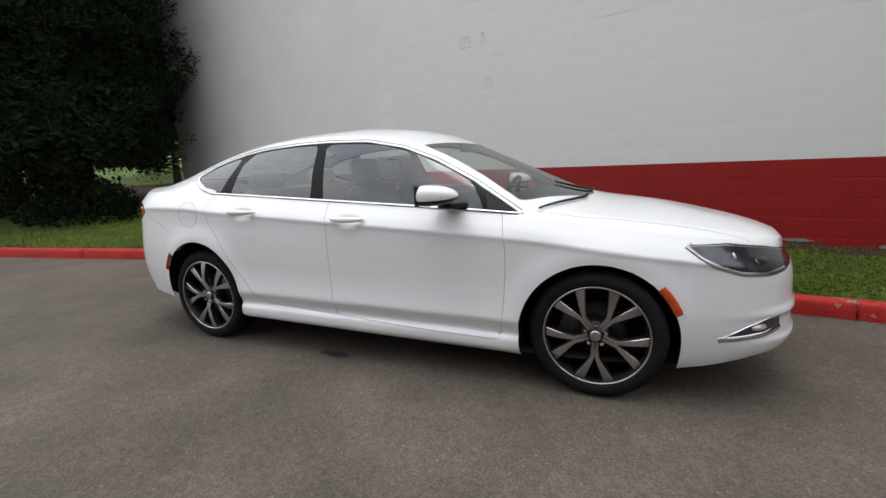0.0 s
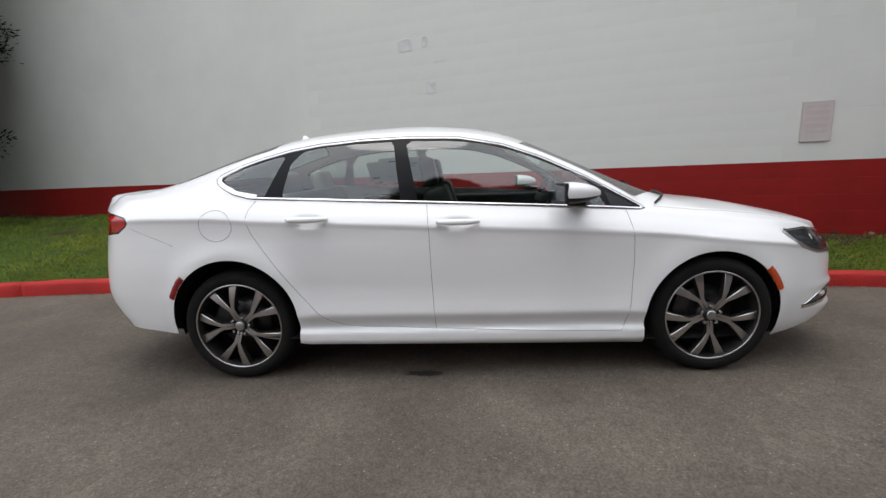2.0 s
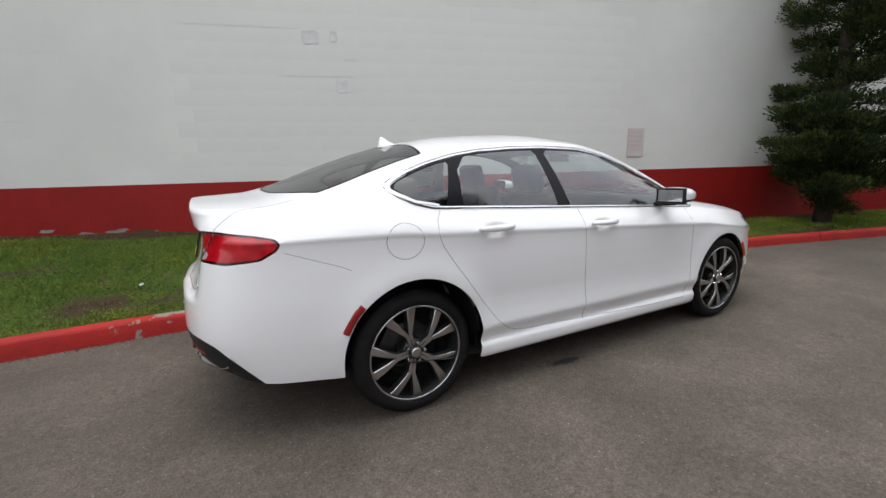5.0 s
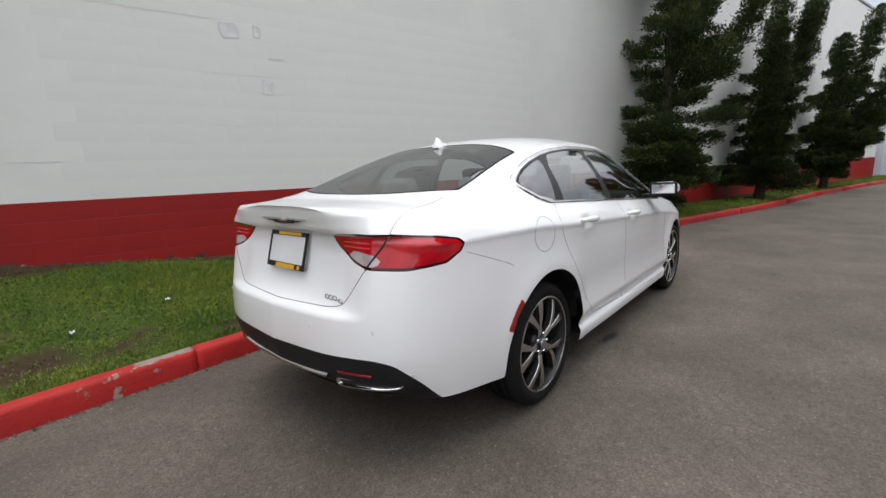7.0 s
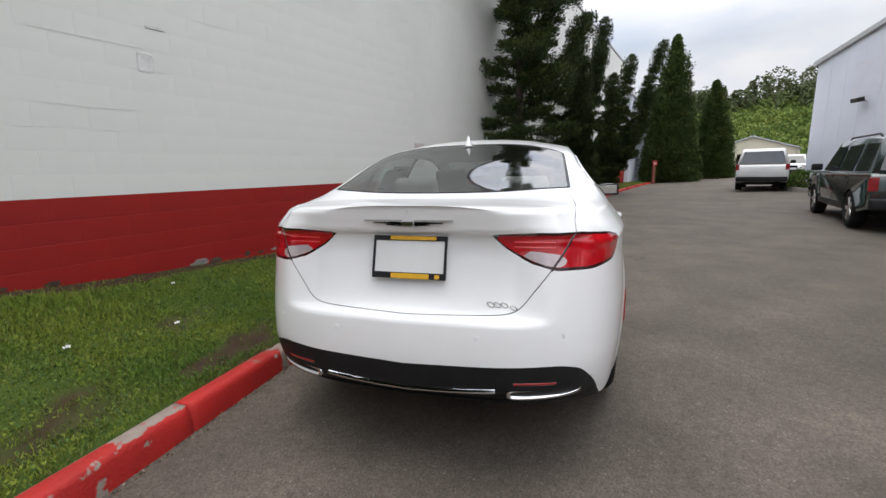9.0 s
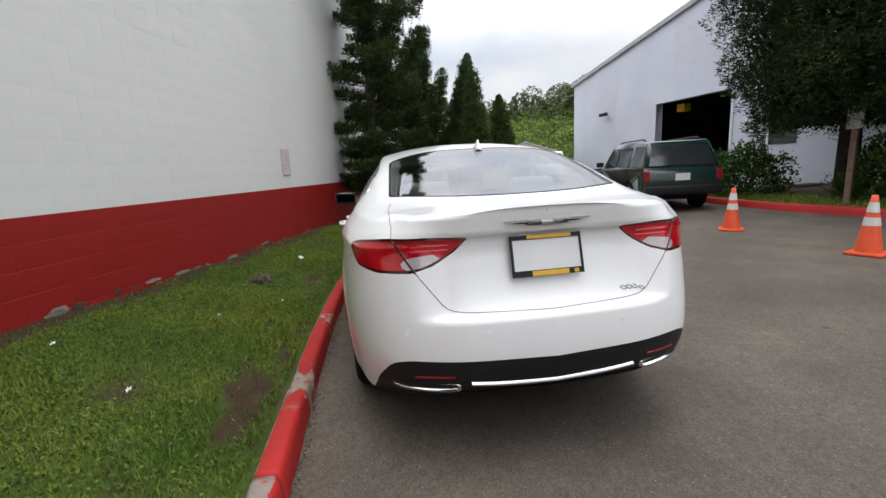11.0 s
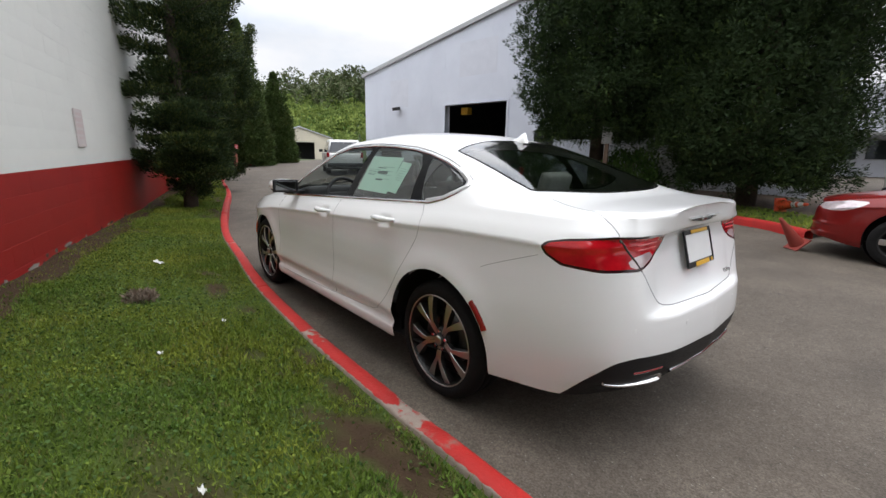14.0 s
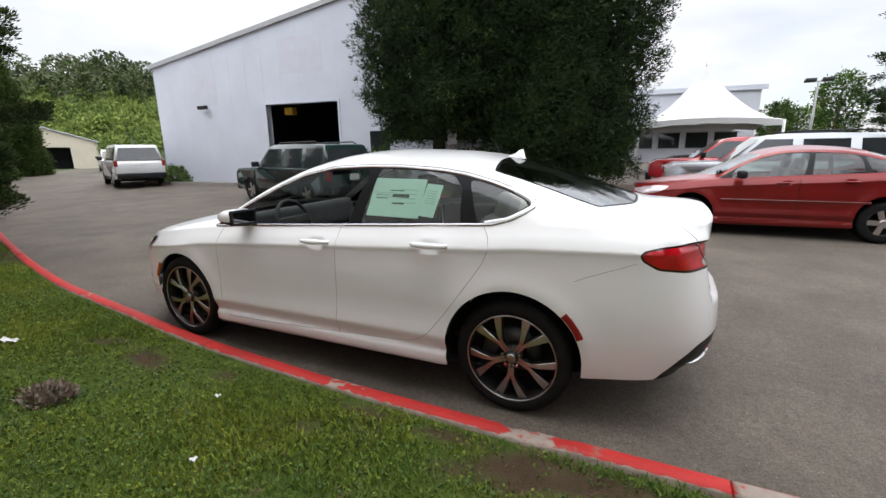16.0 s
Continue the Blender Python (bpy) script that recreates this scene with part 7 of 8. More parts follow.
def build_vehicles():
    a = -14.0
    utility_car("sport_utility_car", pose(7.20, -6.95, 0.03, 0, 0, a), "dark green older sport utility car with roof rails", M_GREENPAINT, 4.75, 1.78, 1.66, 2.83, 1.02, 1.00, 2.33, 1.05, 0.48, -2.05, -2.33, 0.355, M_BLACKTRIM)
    utility_car("white_utility_car", pose(19.5, -9.28, 0.10, 0, 0, -22), "white boxy utility car standing in the lane", M_WHITECAR, 4.9, 1.86, 1.78, 2.88, 1.10, 1.08, 2.4, 1.05, 0.45, -2.15, -2.4, 0.375, M_BLACKTRIM, rails=False, lamp_z=1.08)
    utility_car("pickup_truck", pose(33.5, -16.2, 0.2, 0, 0, 155), "small white pickup truck parked far up the lane", M_WHITECAR, 5.1, 1.75, 1.62, 3.0, 0.98, 0.98, 2.5, 1.15, 0.65, -0.35, -2.5, 0.33, M_BLACKTRIM, rails=False, pickup=True, category="truck")
    utility_car("silver_utility_car", pose(-4.75, -9.55, 0.10, 0, 0, 0), "silver sport utility car with roof rails in the parked row", M_SILVER, 4.62, 1.86, 1.64, 2.70, 1.02, 1.02, 2.30, 1.05, 0.35, -1.75, -2.25, 0.36, M_BLACKTRIM, "parked row")
    utility_car("red_hatchback_car", pose(-4.35, -12.3, 0.18, 0, 0, 0), "bright red hatchback in the parked row", M_BRIGHTRED, 4.5, 1.80, 1.56, 2.65, 0.98, 0.96, 2.24, 1.10, 0.30, -1.7, -2.2, 0.33, M_BLACKTRIM, "parked row", rails=False)
    utility_car("dark_hatchback_car", pose(-4.9, -15.2, 0.25, 0, 0, 0), "dark grey hatchback at the back of the parked row", M_BLACKTRIM, 4.4, 1.78, 1.52, 2.6, 0.96, 0.95, 2.2, 1.05, 0.30, -1.7, -2.15, 0.33, M_BLACKTRIM, "parked row", rails=False)
    for k in range(7):
        m = (M_SILVER, M_WHITECAR, M_BLACKTRIM, M_SILVER, M_REDPAINT, M_WHITECAR, M_SILVER)[k]
        utility_car("parked_car", pose(-14.0 - 2.9 * (k % 4), -17.5 - 3.3 * (k // 4) - 1.4 * (k % 4), 0.27, 0, 0, 90 + 6 * (k % 3)), ("silver", "white", "black", "grey", "dark red", "off-white", "pale silver")[k] + " car in the far sales lot", m, 4.5, 1.80, 1.50 + 0.06 * (k % 3), 2.65, 0.98, 0.96, 2.24, 1.10, 0.30, -1.7, -2.2, 0.33, M_BLACKTRIM, "far sales lot", rails=False)
    red_sedan()


# ---- buildings and street things ----
def build_annex():
    """The lower white building that goes on behind the block wall's end."""
    ang = math.degrees(math.atan2(WALL_DIR.y, WALL_DIR.x))
    an = thing("annex_building", Matrix.Translation(wall_point(WALL_X1 / WALL_DIR.x + 0.12, 0, 0)) @ Matrix.Rotation(radians(ang), 4, "Z"), "low plain white building beyond the block wall", "building")
    for nm, x0, x1, y0, y1, h in (("wall", 0.0, 5.2, -0.25, 8.0, 5.9), ("wall", 5.2, 9.5, -2.3, 8.0, 5.4)):
        part(nm, box((x1 - x0, y1 - y0, h + 0.3), ((x0 + x1) / 2, (y0 + y1) / 2, h / 2 - 0.15), None, 0.01), M_METALWHITE, an, "plain white siding")
        part("roof", box((x1 - x0 + 0.16, y1 - y0 + 0.16, 0.16), ((x0 + x1) / 2, (y0 + y1) / 2, h + 0.08), None, 0.03), M_SIGNGREY, an, "thin grey roof edge")
        for k in range(int((x1 - x0) / 0.3)):
            part("siding_rib", box((0.03, 0.02, h - 0.1), (x0 + 0.15 + 0.3 * k, y0 - 0.008, h / 2)), M_METALWHITE, an)
    post = thing("marker_post", pose(28.9, -6.25, 0.08, 0, 0, 20), "red-brown wooden post with a small sign at the kerb", "post")
    part("shaft", box((0.16, 0.16, 1.55), (0, 0, 0.72), None, 0.015), M_POST, post)
    part("sign", box((0.02, 0.34, 0.30), (-0.10, 0, 1.32), None, 0.004), M_WALLRED, post, "small dark red sign plate")
    for z in (1.39, 1.31, 1.24):
        part("sign_print", box((0.004, 0.22, 0.022), (-0.112, 0, z)), M_FADEDSIGN, post)


M_POST = surface("red_brown_post", (0.22, 0.06, 0.035), (0.15, 0.042, 0.026), scale=6, rough=0.7, fine=50, bump=0.3)


def build_white_shop():
    """The white workshop: a gable wall with a high open door and a hall coloured near black behind."""
    s = thing("workshop_building", label="white metal-clad workshop with a sloping roofline and open vehicle door", category="building")
    ax, ay, bx_, by = 19.2, -10.75, -0.6, -12.43
    d = Vector((bx_ - ax, by - ay, 0))
    run = d.length
    d.normalize()
    inn = Vector((d.y, -d.x, 0))
    if inn.y > 0:
        inn = -inn
    top = lambda u: 5.30 + 0.172 * u if u < 13.2 else 5.30 + 0.172 * 13.2 - 0.172 * (u - 13.2)
    P = lambda u, q, z: (ax + d.x * u + inn.x * q, ay + d.y * u + inn.y * q, z)
    u0, u1 = 6.35, 9.90
    base = 0.05
    door_top = 3.45

    def panel(name, ua, ub, za, zb, mat=M_METALWHITE, q0=0.0, q1=0.18):
        za = za if callable(za) else (lambda u, c=za: c)
        zb = zb if callable(zb) else (lambda u, c=zb: c)
        v = [P(u, q, f(u)) for q in (q0, q1) for f in (za, zb) for u in (ua, ub)]
        return raw(name, v, [(0, 1, 3, 2), (4, 6, 7, 5), (0, 2, 6, 4), (1, 5, 7, 3), (2, 3, 7, 6), (0, 4, 5, 1)], mat, s, smooth=False)
    panel("wall", 0, u0, base, top)
    panel("wall", u0, u1, door_top, top)
    panel("wall", u1, 13.2, base, top)
    panel("wall", 13.2, run, base, top)
    # faint seams of the cladding
    for i in range(1, int(run / 0.9)):
        u = i * 0.9
        if u0 - 0.05 < u < u1 + 0.05:
            panel("cladding_seam", u, u + 0.012, door_top + 0.02, lambda u, f=top: f(u) - 0.05, M_METALWHITE, -0.004, 0.0)
        else:
            panel("cladding_seam", u, u + 0.012, base, lambda u, f=top: f(u) - 0.05, M_METALWHITE, -0.004, 0.0)
    # old patches of a fresher white
    for ua, ub, za, zb in ((2.3, 3.7, 3.55, 4.9), (7.2, 9.3, 4.6, 6.0)):
        panel("repainted_patch", ua, ub, za, zb, M_SIGNWHITE, -0.006, -0.001)
    # roof trim along the gable
    for ua, ub in ((-0.15, 13.2), (13.2, run)):
        v = [P(u, q, top(max(u, 0)) + dz) for q in (-0.12, 0.25) for dz in (-0.02, 0.16) for u in (ua, ub)]
        raw("roof_trim", v, [(0, 1, 3, 2), (4, 6, 7, 5), (0, 2, 6, 4), (1, 5, 7, 3), (2, 3, 7, 6), (0, 4, 5, 1)], M_SIGNGREY, s, "grey metal roof trim", False)
    # door jambs, and the hall with its shade put into near-black surfaces
    for ua, ub, za, zb in ((u0 - 0.10, u0, base, door_top + 0.1), (u1, u1 + 0.10, base, door_top + 0.1), (u0, u1, door_top, door_top + 0.1)):
        panel("door_frame", ua, ub, za, zb, M_METALWHITE, -0.03, 0.30)
    panel("hall_back", u0 - 2.5, u1 + 2.5, base, 5.2, M_ROOMSHADE, 9.0, 9.1)
    panel("hall_side", u0 - 2.6, u0 - 2.5, base, 5.2, M_ROOMSHADE, 0.2, 9.1)
    panel("hall_side", u1 + 2.5, u1 + 2.6, base, 5.2, M_ROOMSHADE, 0.2, 9.1)
    panel("hall_floor", u0 - 2.5, u1 + 2.5, base - 0.02, base + 0.02, M_ROOMSHADE, 0.2, 9.0)
    panel("hall_ceiling", u0 - 2.5, u1 + 2.5, 5.2, 5.3, M_ROOMSHADE, 0.2, 9.0)
    for u, q, z in ((7.6, 6.0, 2.9), (8.4, 5.0, 3.0), (9.7, 5.5, 2.85)):
        panel("strip_light", u, u + 0.75, z, z + 0.05, M_STRIPLIGHT, q, q + 0.12)
    panel("door_box", u0 + 0.45, u0 + 0.85, door_top - 0.38, door_top - 0.08, M_YELLOW, 0.6, 0.9)
    # end wall and roof that close the building
    v = [P(u, q, z) for q in (0.18, 22) for z in (base, 5.5) for u in (0, 0.2)]
    v = [(a_, b_, min(c_, 5.28)) for a_, b_, c_ in v]
    raw("end_wall", v, [(0, 1, 3, 2), (4, 6, 7, 5), (0, 2, 6, 4), (1, 5, 7, 3), (2, 3, 7, 6), (0, 4, 5, 1)], M_METALWHITE, s, smooth=False)
    for ua, ub in ((-0.1, 13.2), (13.2, run)):
        v = [P(u, q, top(max(u, 0)) + dz) for q in (0.252, 22) for dz in (0.0, 0.1) for u in (ua, ub)]
        raw("roof", v, [(0, 1, 3, 2), (4, 6, 7, 5), (0, 2, 6, 4), (1, 5, 7, 3), (2, 3, 7, 6), (0, 4, 5, 1)], M_SIGNGREY, s, smooth=False)
    # flood lamp on an arm, and a dark vent by the door
    lp = thing("flood_lamp")
    lp.parent = s
    p = P(3.08, -0.001, 3.42)
    tube("arm", [p, (p[0] - inn.x * 0.18, p[1] - inn.y * 0.18, p[2] + 0.06)], 0.025, M_SIGNGREY, lp)
    part("head", box((0.42, 0.22, 0.16), (p[0] - inn.x * 0.28, p[1] - inn.y * 0.28, p[2] + 0.04), (12, 0, math.degrees(math.atan2(d.y, d.x))), 0.03), M_RIMDARK, lp, "dark grey lamp head")
    panel("dark_window", 11.3, 12.15, 1.5, 2.25, M_DARKGLASS, -0.02, 0.0)
    # raised edge before the wall
    k = thing("shop_kerb", label="low concrete kerb along the workshop wall", category="kerb", kind="structure")
    v = [P(u, q, z) for q in (-1.5, -1.35) for z in (0.02, 0.26) for u in (0.3, 6.2)]
    raw("kerb_stone", v, [(0, 1, 3, 2), (4, 6, 7, 5), (0, 2, 6, 4), (1, 5, 7, 3), (2, 3, 7, 6), (0, 4, 5, 1)], M_CONCRETE, k, smooth=False)
    shrub("planted_shrub", P(1.7, -1.0, 0.16), (0.8, 0.5, 0.75), 61, [M_LEAF, M_HILL], "small yellow-green shrub by the workshop corner", 1800, 0.09, 0.03)
    shrub("planted_shrub", P(0.6, -1.0, 0.16), (0.5, 0.45, 0.55), 62, [M_LEAF, M_HILL], "small yellow-green shrub by the workshop corner", 1200, 0.09, 0.03)


M_STRIPLIGHT = bpy.data.materials.new("strip_light")
M_STRIPLIGHT.use_nodes = True
M_STRIPLIGHT.node_tree.nodes["Principled BSDF"].inputs["Emission Color"].default_value = (1, 0.98, 0.95, 1)
M_STRIPLIGHT.node_tree.nodes["Principled BSDF"].inputs["Emission Strength"].default_value = 1.6
M_SIGNWHITE = surface("patch_white", (0.60, 0.61, 0.66), (0.55, 0.56, 0.61), scale=2.0, rough=0.55)


def build_far_bed():
    """The planted island across the drive: kerb, lawn edge, bark mulch."""
    kp = [(-1.6, -6.9), (-0.9, -7.45), (0.3, -7.85), (1.3, -8.0), (2.3, -7.95), (4.0, -7.75), (6.2, -7.9), (7.8, -8.6), (8.3, -9.6)]
    kp = resample(kp, 0.25)
    root = thing("island_kerb", label="red painted concrete kerb round the tree island", category="kerb", kind="structure")
    n = len(kp)
    nrm = []
    for i in range(n):
        t = kp[min(i + 1, n - 1)] - kp[max(i - 1, 0)]
        t = t / np.linalg.norm(t)
        nrm.append(np.array([t[1], -t[0]]))
    step = 9
    for s0 in range(0, n - 1, step):
        e = min(s0 + step, n - 1)
        verts, faces = [], []
        sect = [(0, 0.0), (0.01, 0.12), (0.04, 0.155), (0.13, 0.155), (0.16, 0.13), (0.16, 0.0)]
        for i in range(s0, e + 1):
            for q, z in sect:
                p = kp[i] + nrm[i] * q
                verts.append((p[0], p[1], z + float(road_z(p[0], p[1])) - (0.0 if z else 0.05)))
        k = len(sect)
        for i in range(e - s0):
            for j in range(k - 1):
                faces.append((i * k + j, i * k + j + 1, (i + 1) * k + j + 1, (i + 1) * k + j))
        raw("kerb_stone", verts, faces, M_KERB, root)
    # grass edge and mulch
    for nm, q0, q1, mat, z0, z1, label in (("island_lawn", 0.15, 1.3, M_TURF, 0.15, 0.24, "narrow grass edge behind the island kerb"), ("mulch_bed", 1.28, 4.4, M_SOIL, 0.238, 0.35, "dark bark mulch under the trees")):
        verts, faces = [], []
        m = 6
        for i in range(n):
            for j in range(m):
                f = j / (m - 1)
                q = q0 + (q1 - q0) * f
                x, y = kp[i][0] + nrm[i][0] * q * 0.55, kp[i][1] + nrm[i][1] * q if nrm[i][1] < 0 else kp[i][1] - q
                verts.append((x, y, z0 + (z1 - z0) * f + 0.05 * float(road_z(x, y)) + 0.02 * noise.noise(Vector((x * 2, y * 2, 1)))))
        for i in range(n - 1):
            for j in range(m - 1):
                faces.append((i * m + j, i * m + j + 1, (i + 1) * m + j + 1, (i + 1) * m + j))
        tagged(raw(nm, verts, faces, mat), label, "lawn" if mat is M_TURF else "mulch", kind="structure")
    rng = np.random.default_rng(17)
    P, W = [], []
    for _ in range(9000):
        i = rng.integers(0, n)
        q = rng.uniform(0.15, 1.35)
        x, y = kp[i][0] + nrm[i][0] * q * 0.55 + rng.normal(0, 0.08), kp[i][1] + nrm[i][1] * q if nrm[i][1] < 0 else kp[i][1] - q
        P.append((x, y, 0.15 + 0.08 * q + 0.05 * float(road_z(x, y))))
        W.append((rng.normal(0, 0.5), rng.normal(0, 0.5), 1))
    tagged(leaf_cloud("island_grass", P, W, 0.07, 0.009, [M_BLADE, M_BLADE_DRY], None, 8, "", (0.85, 0.15)), "short grass along the island kerb", "grass", kind="stuff")
    dense_tree("cedar_tree", (3.97, -9.65, 0.28), 12.0, 2.15, 31, [M_CEDAR, M_ARBOR], "huge dark green cedar with dense drooping sprays", "tree", "island cedars", 1.35, count=170000, leaf=0.085, width=0.012, lumps=0.42)
    dense_tree("cedar_tree", (0.02, -9.6, 0.28), 11.5, 1.95, 32, [M_CEDAR, M_ARBOR], "huge dark green cedar with dense drooping sprays", "tree", "island cedars", 0.30, count=165000, leaf=0.085, width=0.012, lumps=0.36)
    shrub("island_shrub", (2.75, -9.3, 0.28), (0.95, 0.7, 1.25), 41, [M_LEAF, M_CEDAR], "rounded dark green shrub under the cedars", 7000, group="island shrubs")
    shrub("island_shrub", (5.9, -9.0, 0.28), (1.0, 0.7, 1.25), 42, [M_LEAF, M_CEDAR], "rounded bright green shrub under the cedars", 7000, group="island shrubs")
    sp = thing("sign_post", pose(3.05, -8.55, 0.22, 0, 0, 18), "weathered wooden post with a small grey sign plate", "sign post")
    part("post", box((0.10, 0.10, 1.50), (0, 0, 0.70), None, 0.008), M_WOOD, sp, "weathered square post")
    part("sign_plate", box((0.02, 0.26, 0.42), (0.0, 0, 1.63), (0, 0, 90), 0.004), M_SIGNGREY, sp, "grey blank plate").location = (0, 0.06, 0)
    ub = thing("utility_box", pose(2.0, -10.2, 0.3), "grey metal utility cabinet behind the shrubs", "cabinet")
    part("cabinet", box((0.62, 0.45, 0.95), (0, 0, 0.47), None, 0.02), M_SIGNGREY, ub)
    part("lid", box((0.68, 0.50, 0.05), (0, 0, 0.97), None, 0.015), M_SIGNGREY, ub)


def traffic_cone(m, label, faded=False, size=1.0):
    c = thing("traffic_cone", m, label, "cone", "traffic cones")
    part("base", box((0.36, 0.36, 0.035), (0, 0, 0.0175), None, 0.012), M_ORANGE, c, "square orange base")
    r = lambda z: 0.135 - 0.105 * (z - 0.03) / 0.69
    for z0, z1, mt, lb, out in ((0.03, 0.36, M_ORANGE, "orange cone body", 0), (0.36, 0.46, M_REFLECTIVE, "white reflective band", 0.002), (0.46, 0.52, M_ORANGE, "orange band", 0), (0.52, 0.64, M_REFLECTIVE, "white reflective band", 0.002), (0.64, 0.72, M_ORANGE, "orange tip", 0)):
        pr = [(r(z0) + out, z0), (r(z1) + out, z1)]
        if z1 > 0.7:
            pr += [(r(z1) - 0.008, z1 + 0.004), (r(z1) - 0.012, z1 - 0.05)]
        part("cone_section", lathe(pr, 32, "z"), M_FADEDCONE if faded else mt, c, "" if faded else lb, True)
    for ob in c.children:
        if faded:
            ob.data.materials[0] = M_FADEDCONE
            ob["label"] = "faded red plastic"
        ob.data.transform(Matrix.Scale(size, 4))
    return c


def build_small_things():
    traffic_cone(pose(0.20, -5.22, 0.0, 0, 0, 20), "orange traffic cone with two white bands standing on the asphalt")
    traffic_cone(pose(2.40, -5.36, 0.0, 0, 0, 50), "orange traffic cone with two white bands standing on the asphalt")
    traffic_cone(pose(-1.70, -5.95, 0.075, 0, 40, 49), "faded dull red traffic cone tipped over before the red car", True, 0.72)
    traffic_cone(pose(-0.80, -8.85, 0.40, 0, 82, 150), "orange traffic cone lying on the mulch under the cedars", False, 0.8)
    # faded sign on the wall
    s = 4.18 / WALL_DIR.x
    ang = math.degrees(math.atan2(WALL_DIR.y, WALL_DIR.x))
    sg = thing("wall_sign", Matrix.Translation(wall_point(s, -0.012, 1.555)) @ Matrix.Rotation(radians(ang), 4, "Z"), "sun-faded pinkish parking sign fixed to the wall", "sign")
    part("plate", box((0.305, 0.012, 0.455), (0, 0, 0), None, 0.004), M_FADEDSIGN, sg)
    for z, h, w in ((0.17, 0.035, 0.22), (0.10, 0.05, 0.24), (0.03, 0.05, 0.24), (-0.05, 0.05, 0.22), (-0.12, 0.03, 0.2)):
        part("faded_print", box((w, 0.003, h), (0, -0.0075, z)), M_FADEDRED, sg, "faded unreadable red line")
    fr = thing("sign_edge")
    fr.parent = sg
    for w, h, x, z in ((0.305, 0.008, 0, 0.223), (0.305, 0.008, 0, -0.223), (0.008, 0.44, 0.148, 0), (0.008, 0.44, -0.148, 0)):
        part("border", box((w, 0.003, h), (x, -0.0078, z)), M_FADEDRED, fr)
    # mended spots and hairline cracks of the paint
    pt = thing("wall_patches", label="rough mended spots and cracked joints in the white wall paint", category="wall patch", kind="structure")
    for x, z, w, h, sd in ((-0.425, 2.37, 0.17, 0.20, 1), (-0.80, 3.0, 0.24, 0.20, 2), (-0.50, 3.02, 0.10, 0.16, 3), (-0.3, 2.72, 0.20, 0.025, 4)):
        s = x / WALL_DIR.x
        k = 22
        vs = [wall_point(s, -0.006, z)]
        ring = []
        for i in range(k):
            a = 2 * math.pi * i / k
            e = 1 + 0.22 * noise.noise(Vector((math.cos(a) * 2, math.sin(a) * 2, sd * 5.0)))
            cx, cz = math.copysign(abs(math.cos(a)) ** 0.5, math.cos(a)), math.copysign(abs(math.sin(a)) ** 0.5, math.sin(a))
            ring.append((cx * e, cz * e))
        for f, dd in ((0.72, -0.0035 if sd != 1 else 0.0), (0.86, -0.007), (1.0, 0.001)):
            vs += [wall_point(s + cx * w / 2 * f, dd, z + cz * h / 2 * f) for cx, cz in ring]
        fs = [(0, 1 + i, 1 + (i + 1) % k) for i in range(k)]
        for lv in range(2):
            fs += [(1 + lv * k + i, 1 + (lv + 1) * k + i, 1 + (lv + 1) * k + (i + 1) % k, 1 + lv * k + (i + 1) % k) for i in range(k)]
        raw("mended_spot", vs, fs, M_WALLPATCH, pt)
    rng = random.Random(5)
    for i in range(64):
        x = rng.uniform(-7, 9)
        z = 1.1 + 0.2 * rng.randint(2, 19)
        ln = rng.uniform(0.25, 1.1)
        s = x / WALL_DIR.x
        m = 8
        vs, fs = [], []
        for j in range(m + 1):
            u = s + ln * j / m
            th = 0.0035 * math.sin(math.pi * j / m) * rng.uniform(0.6, 1.3) + 0.0004
            zz = z + 0.003 * rng.uniform(-1, 1)
            vs += [wall_point(u, 0.001, zz + th), wall_point(u, -0.0045, zz + th * 0.3), wall_point(u, -0.002, zz - th)]
        for j in range(m):
            for k in range(2):
                fs.append((j * 3 + k, (j + 1) * 3 + k, (j + 1) * 3 + k + 1, j * 3 + k + 1))
        raw("paint_ridge", vs, fs, M_WALLPATCH if i % 3 else M_WALLWHITE, pt)
    # peeling paint along the foot of the wall
    for i in range(60):
        x = rng.uniform(-7, 6)
        s = x / WALL_DIR.x
        z = float(base_z(x)) + rng.uniform(-0.02, 0.05)
        w, h = rng.uniform(0.05, 0.28), rng.uniform(0.02, 0.06)
        k = 12
        ring = [wall_point(s + w / 2 * math.cos(2 * math.pi * j / k) * rng.uniform(0.7, 1.2), -0.004, z + h / 2 * math.sin(2 * math.pi * j / k) * rng.uniform(0.7, 1.3)) for j in range(k)]
        raw("bare_spot", ring, [tuple(range(k))], M_CONCRETE if i % 2 else M_SOIL, pt, smooth=False)
    # dead leaf clump, scraps of paper
    cl = shrub("dead_weed_clump", (0.97, 2.02, verge_z(0.97, 2.02) - 0.01), (0.15, 0.09, 0.028), 71, [M_DRYLEAF], "clump of dead brown weeds on the lawn", 420, 0.06, 0.015)
    for x, y, w, h, r in ((2.11, 1.75, 0.13, 0.06, 20), (-0.30, 2.05, 0.03, 0.02, 70), (-1.6, 2.1, 0.035, 0.02, 10), (0.1, 1.62, 0.03, 0.02, 40), (-2.2, 2.3, 0.03, 0.03, 15), (-2.9, 2.0, 0.04, 0.03, 80), (-0.9, 2.9, 0.03, 0.02, 5)):
        p = thing("paper_scrap", pose(x, y, verge_z(x, y) + 0.035, 8, -6, r), "small crumpled white paper scrap on the grass", "litter", "litter on the lawn")
        g = []
        for j in range(4):
            for i in range(5):
                g.append((w * (i / 4 - 0.5), h * (j / 3 - 0.5) + 0.1 * h * math.sin(i * 2.0), 0.010 * math.sin(i * 1.9 + j * 2.3)))
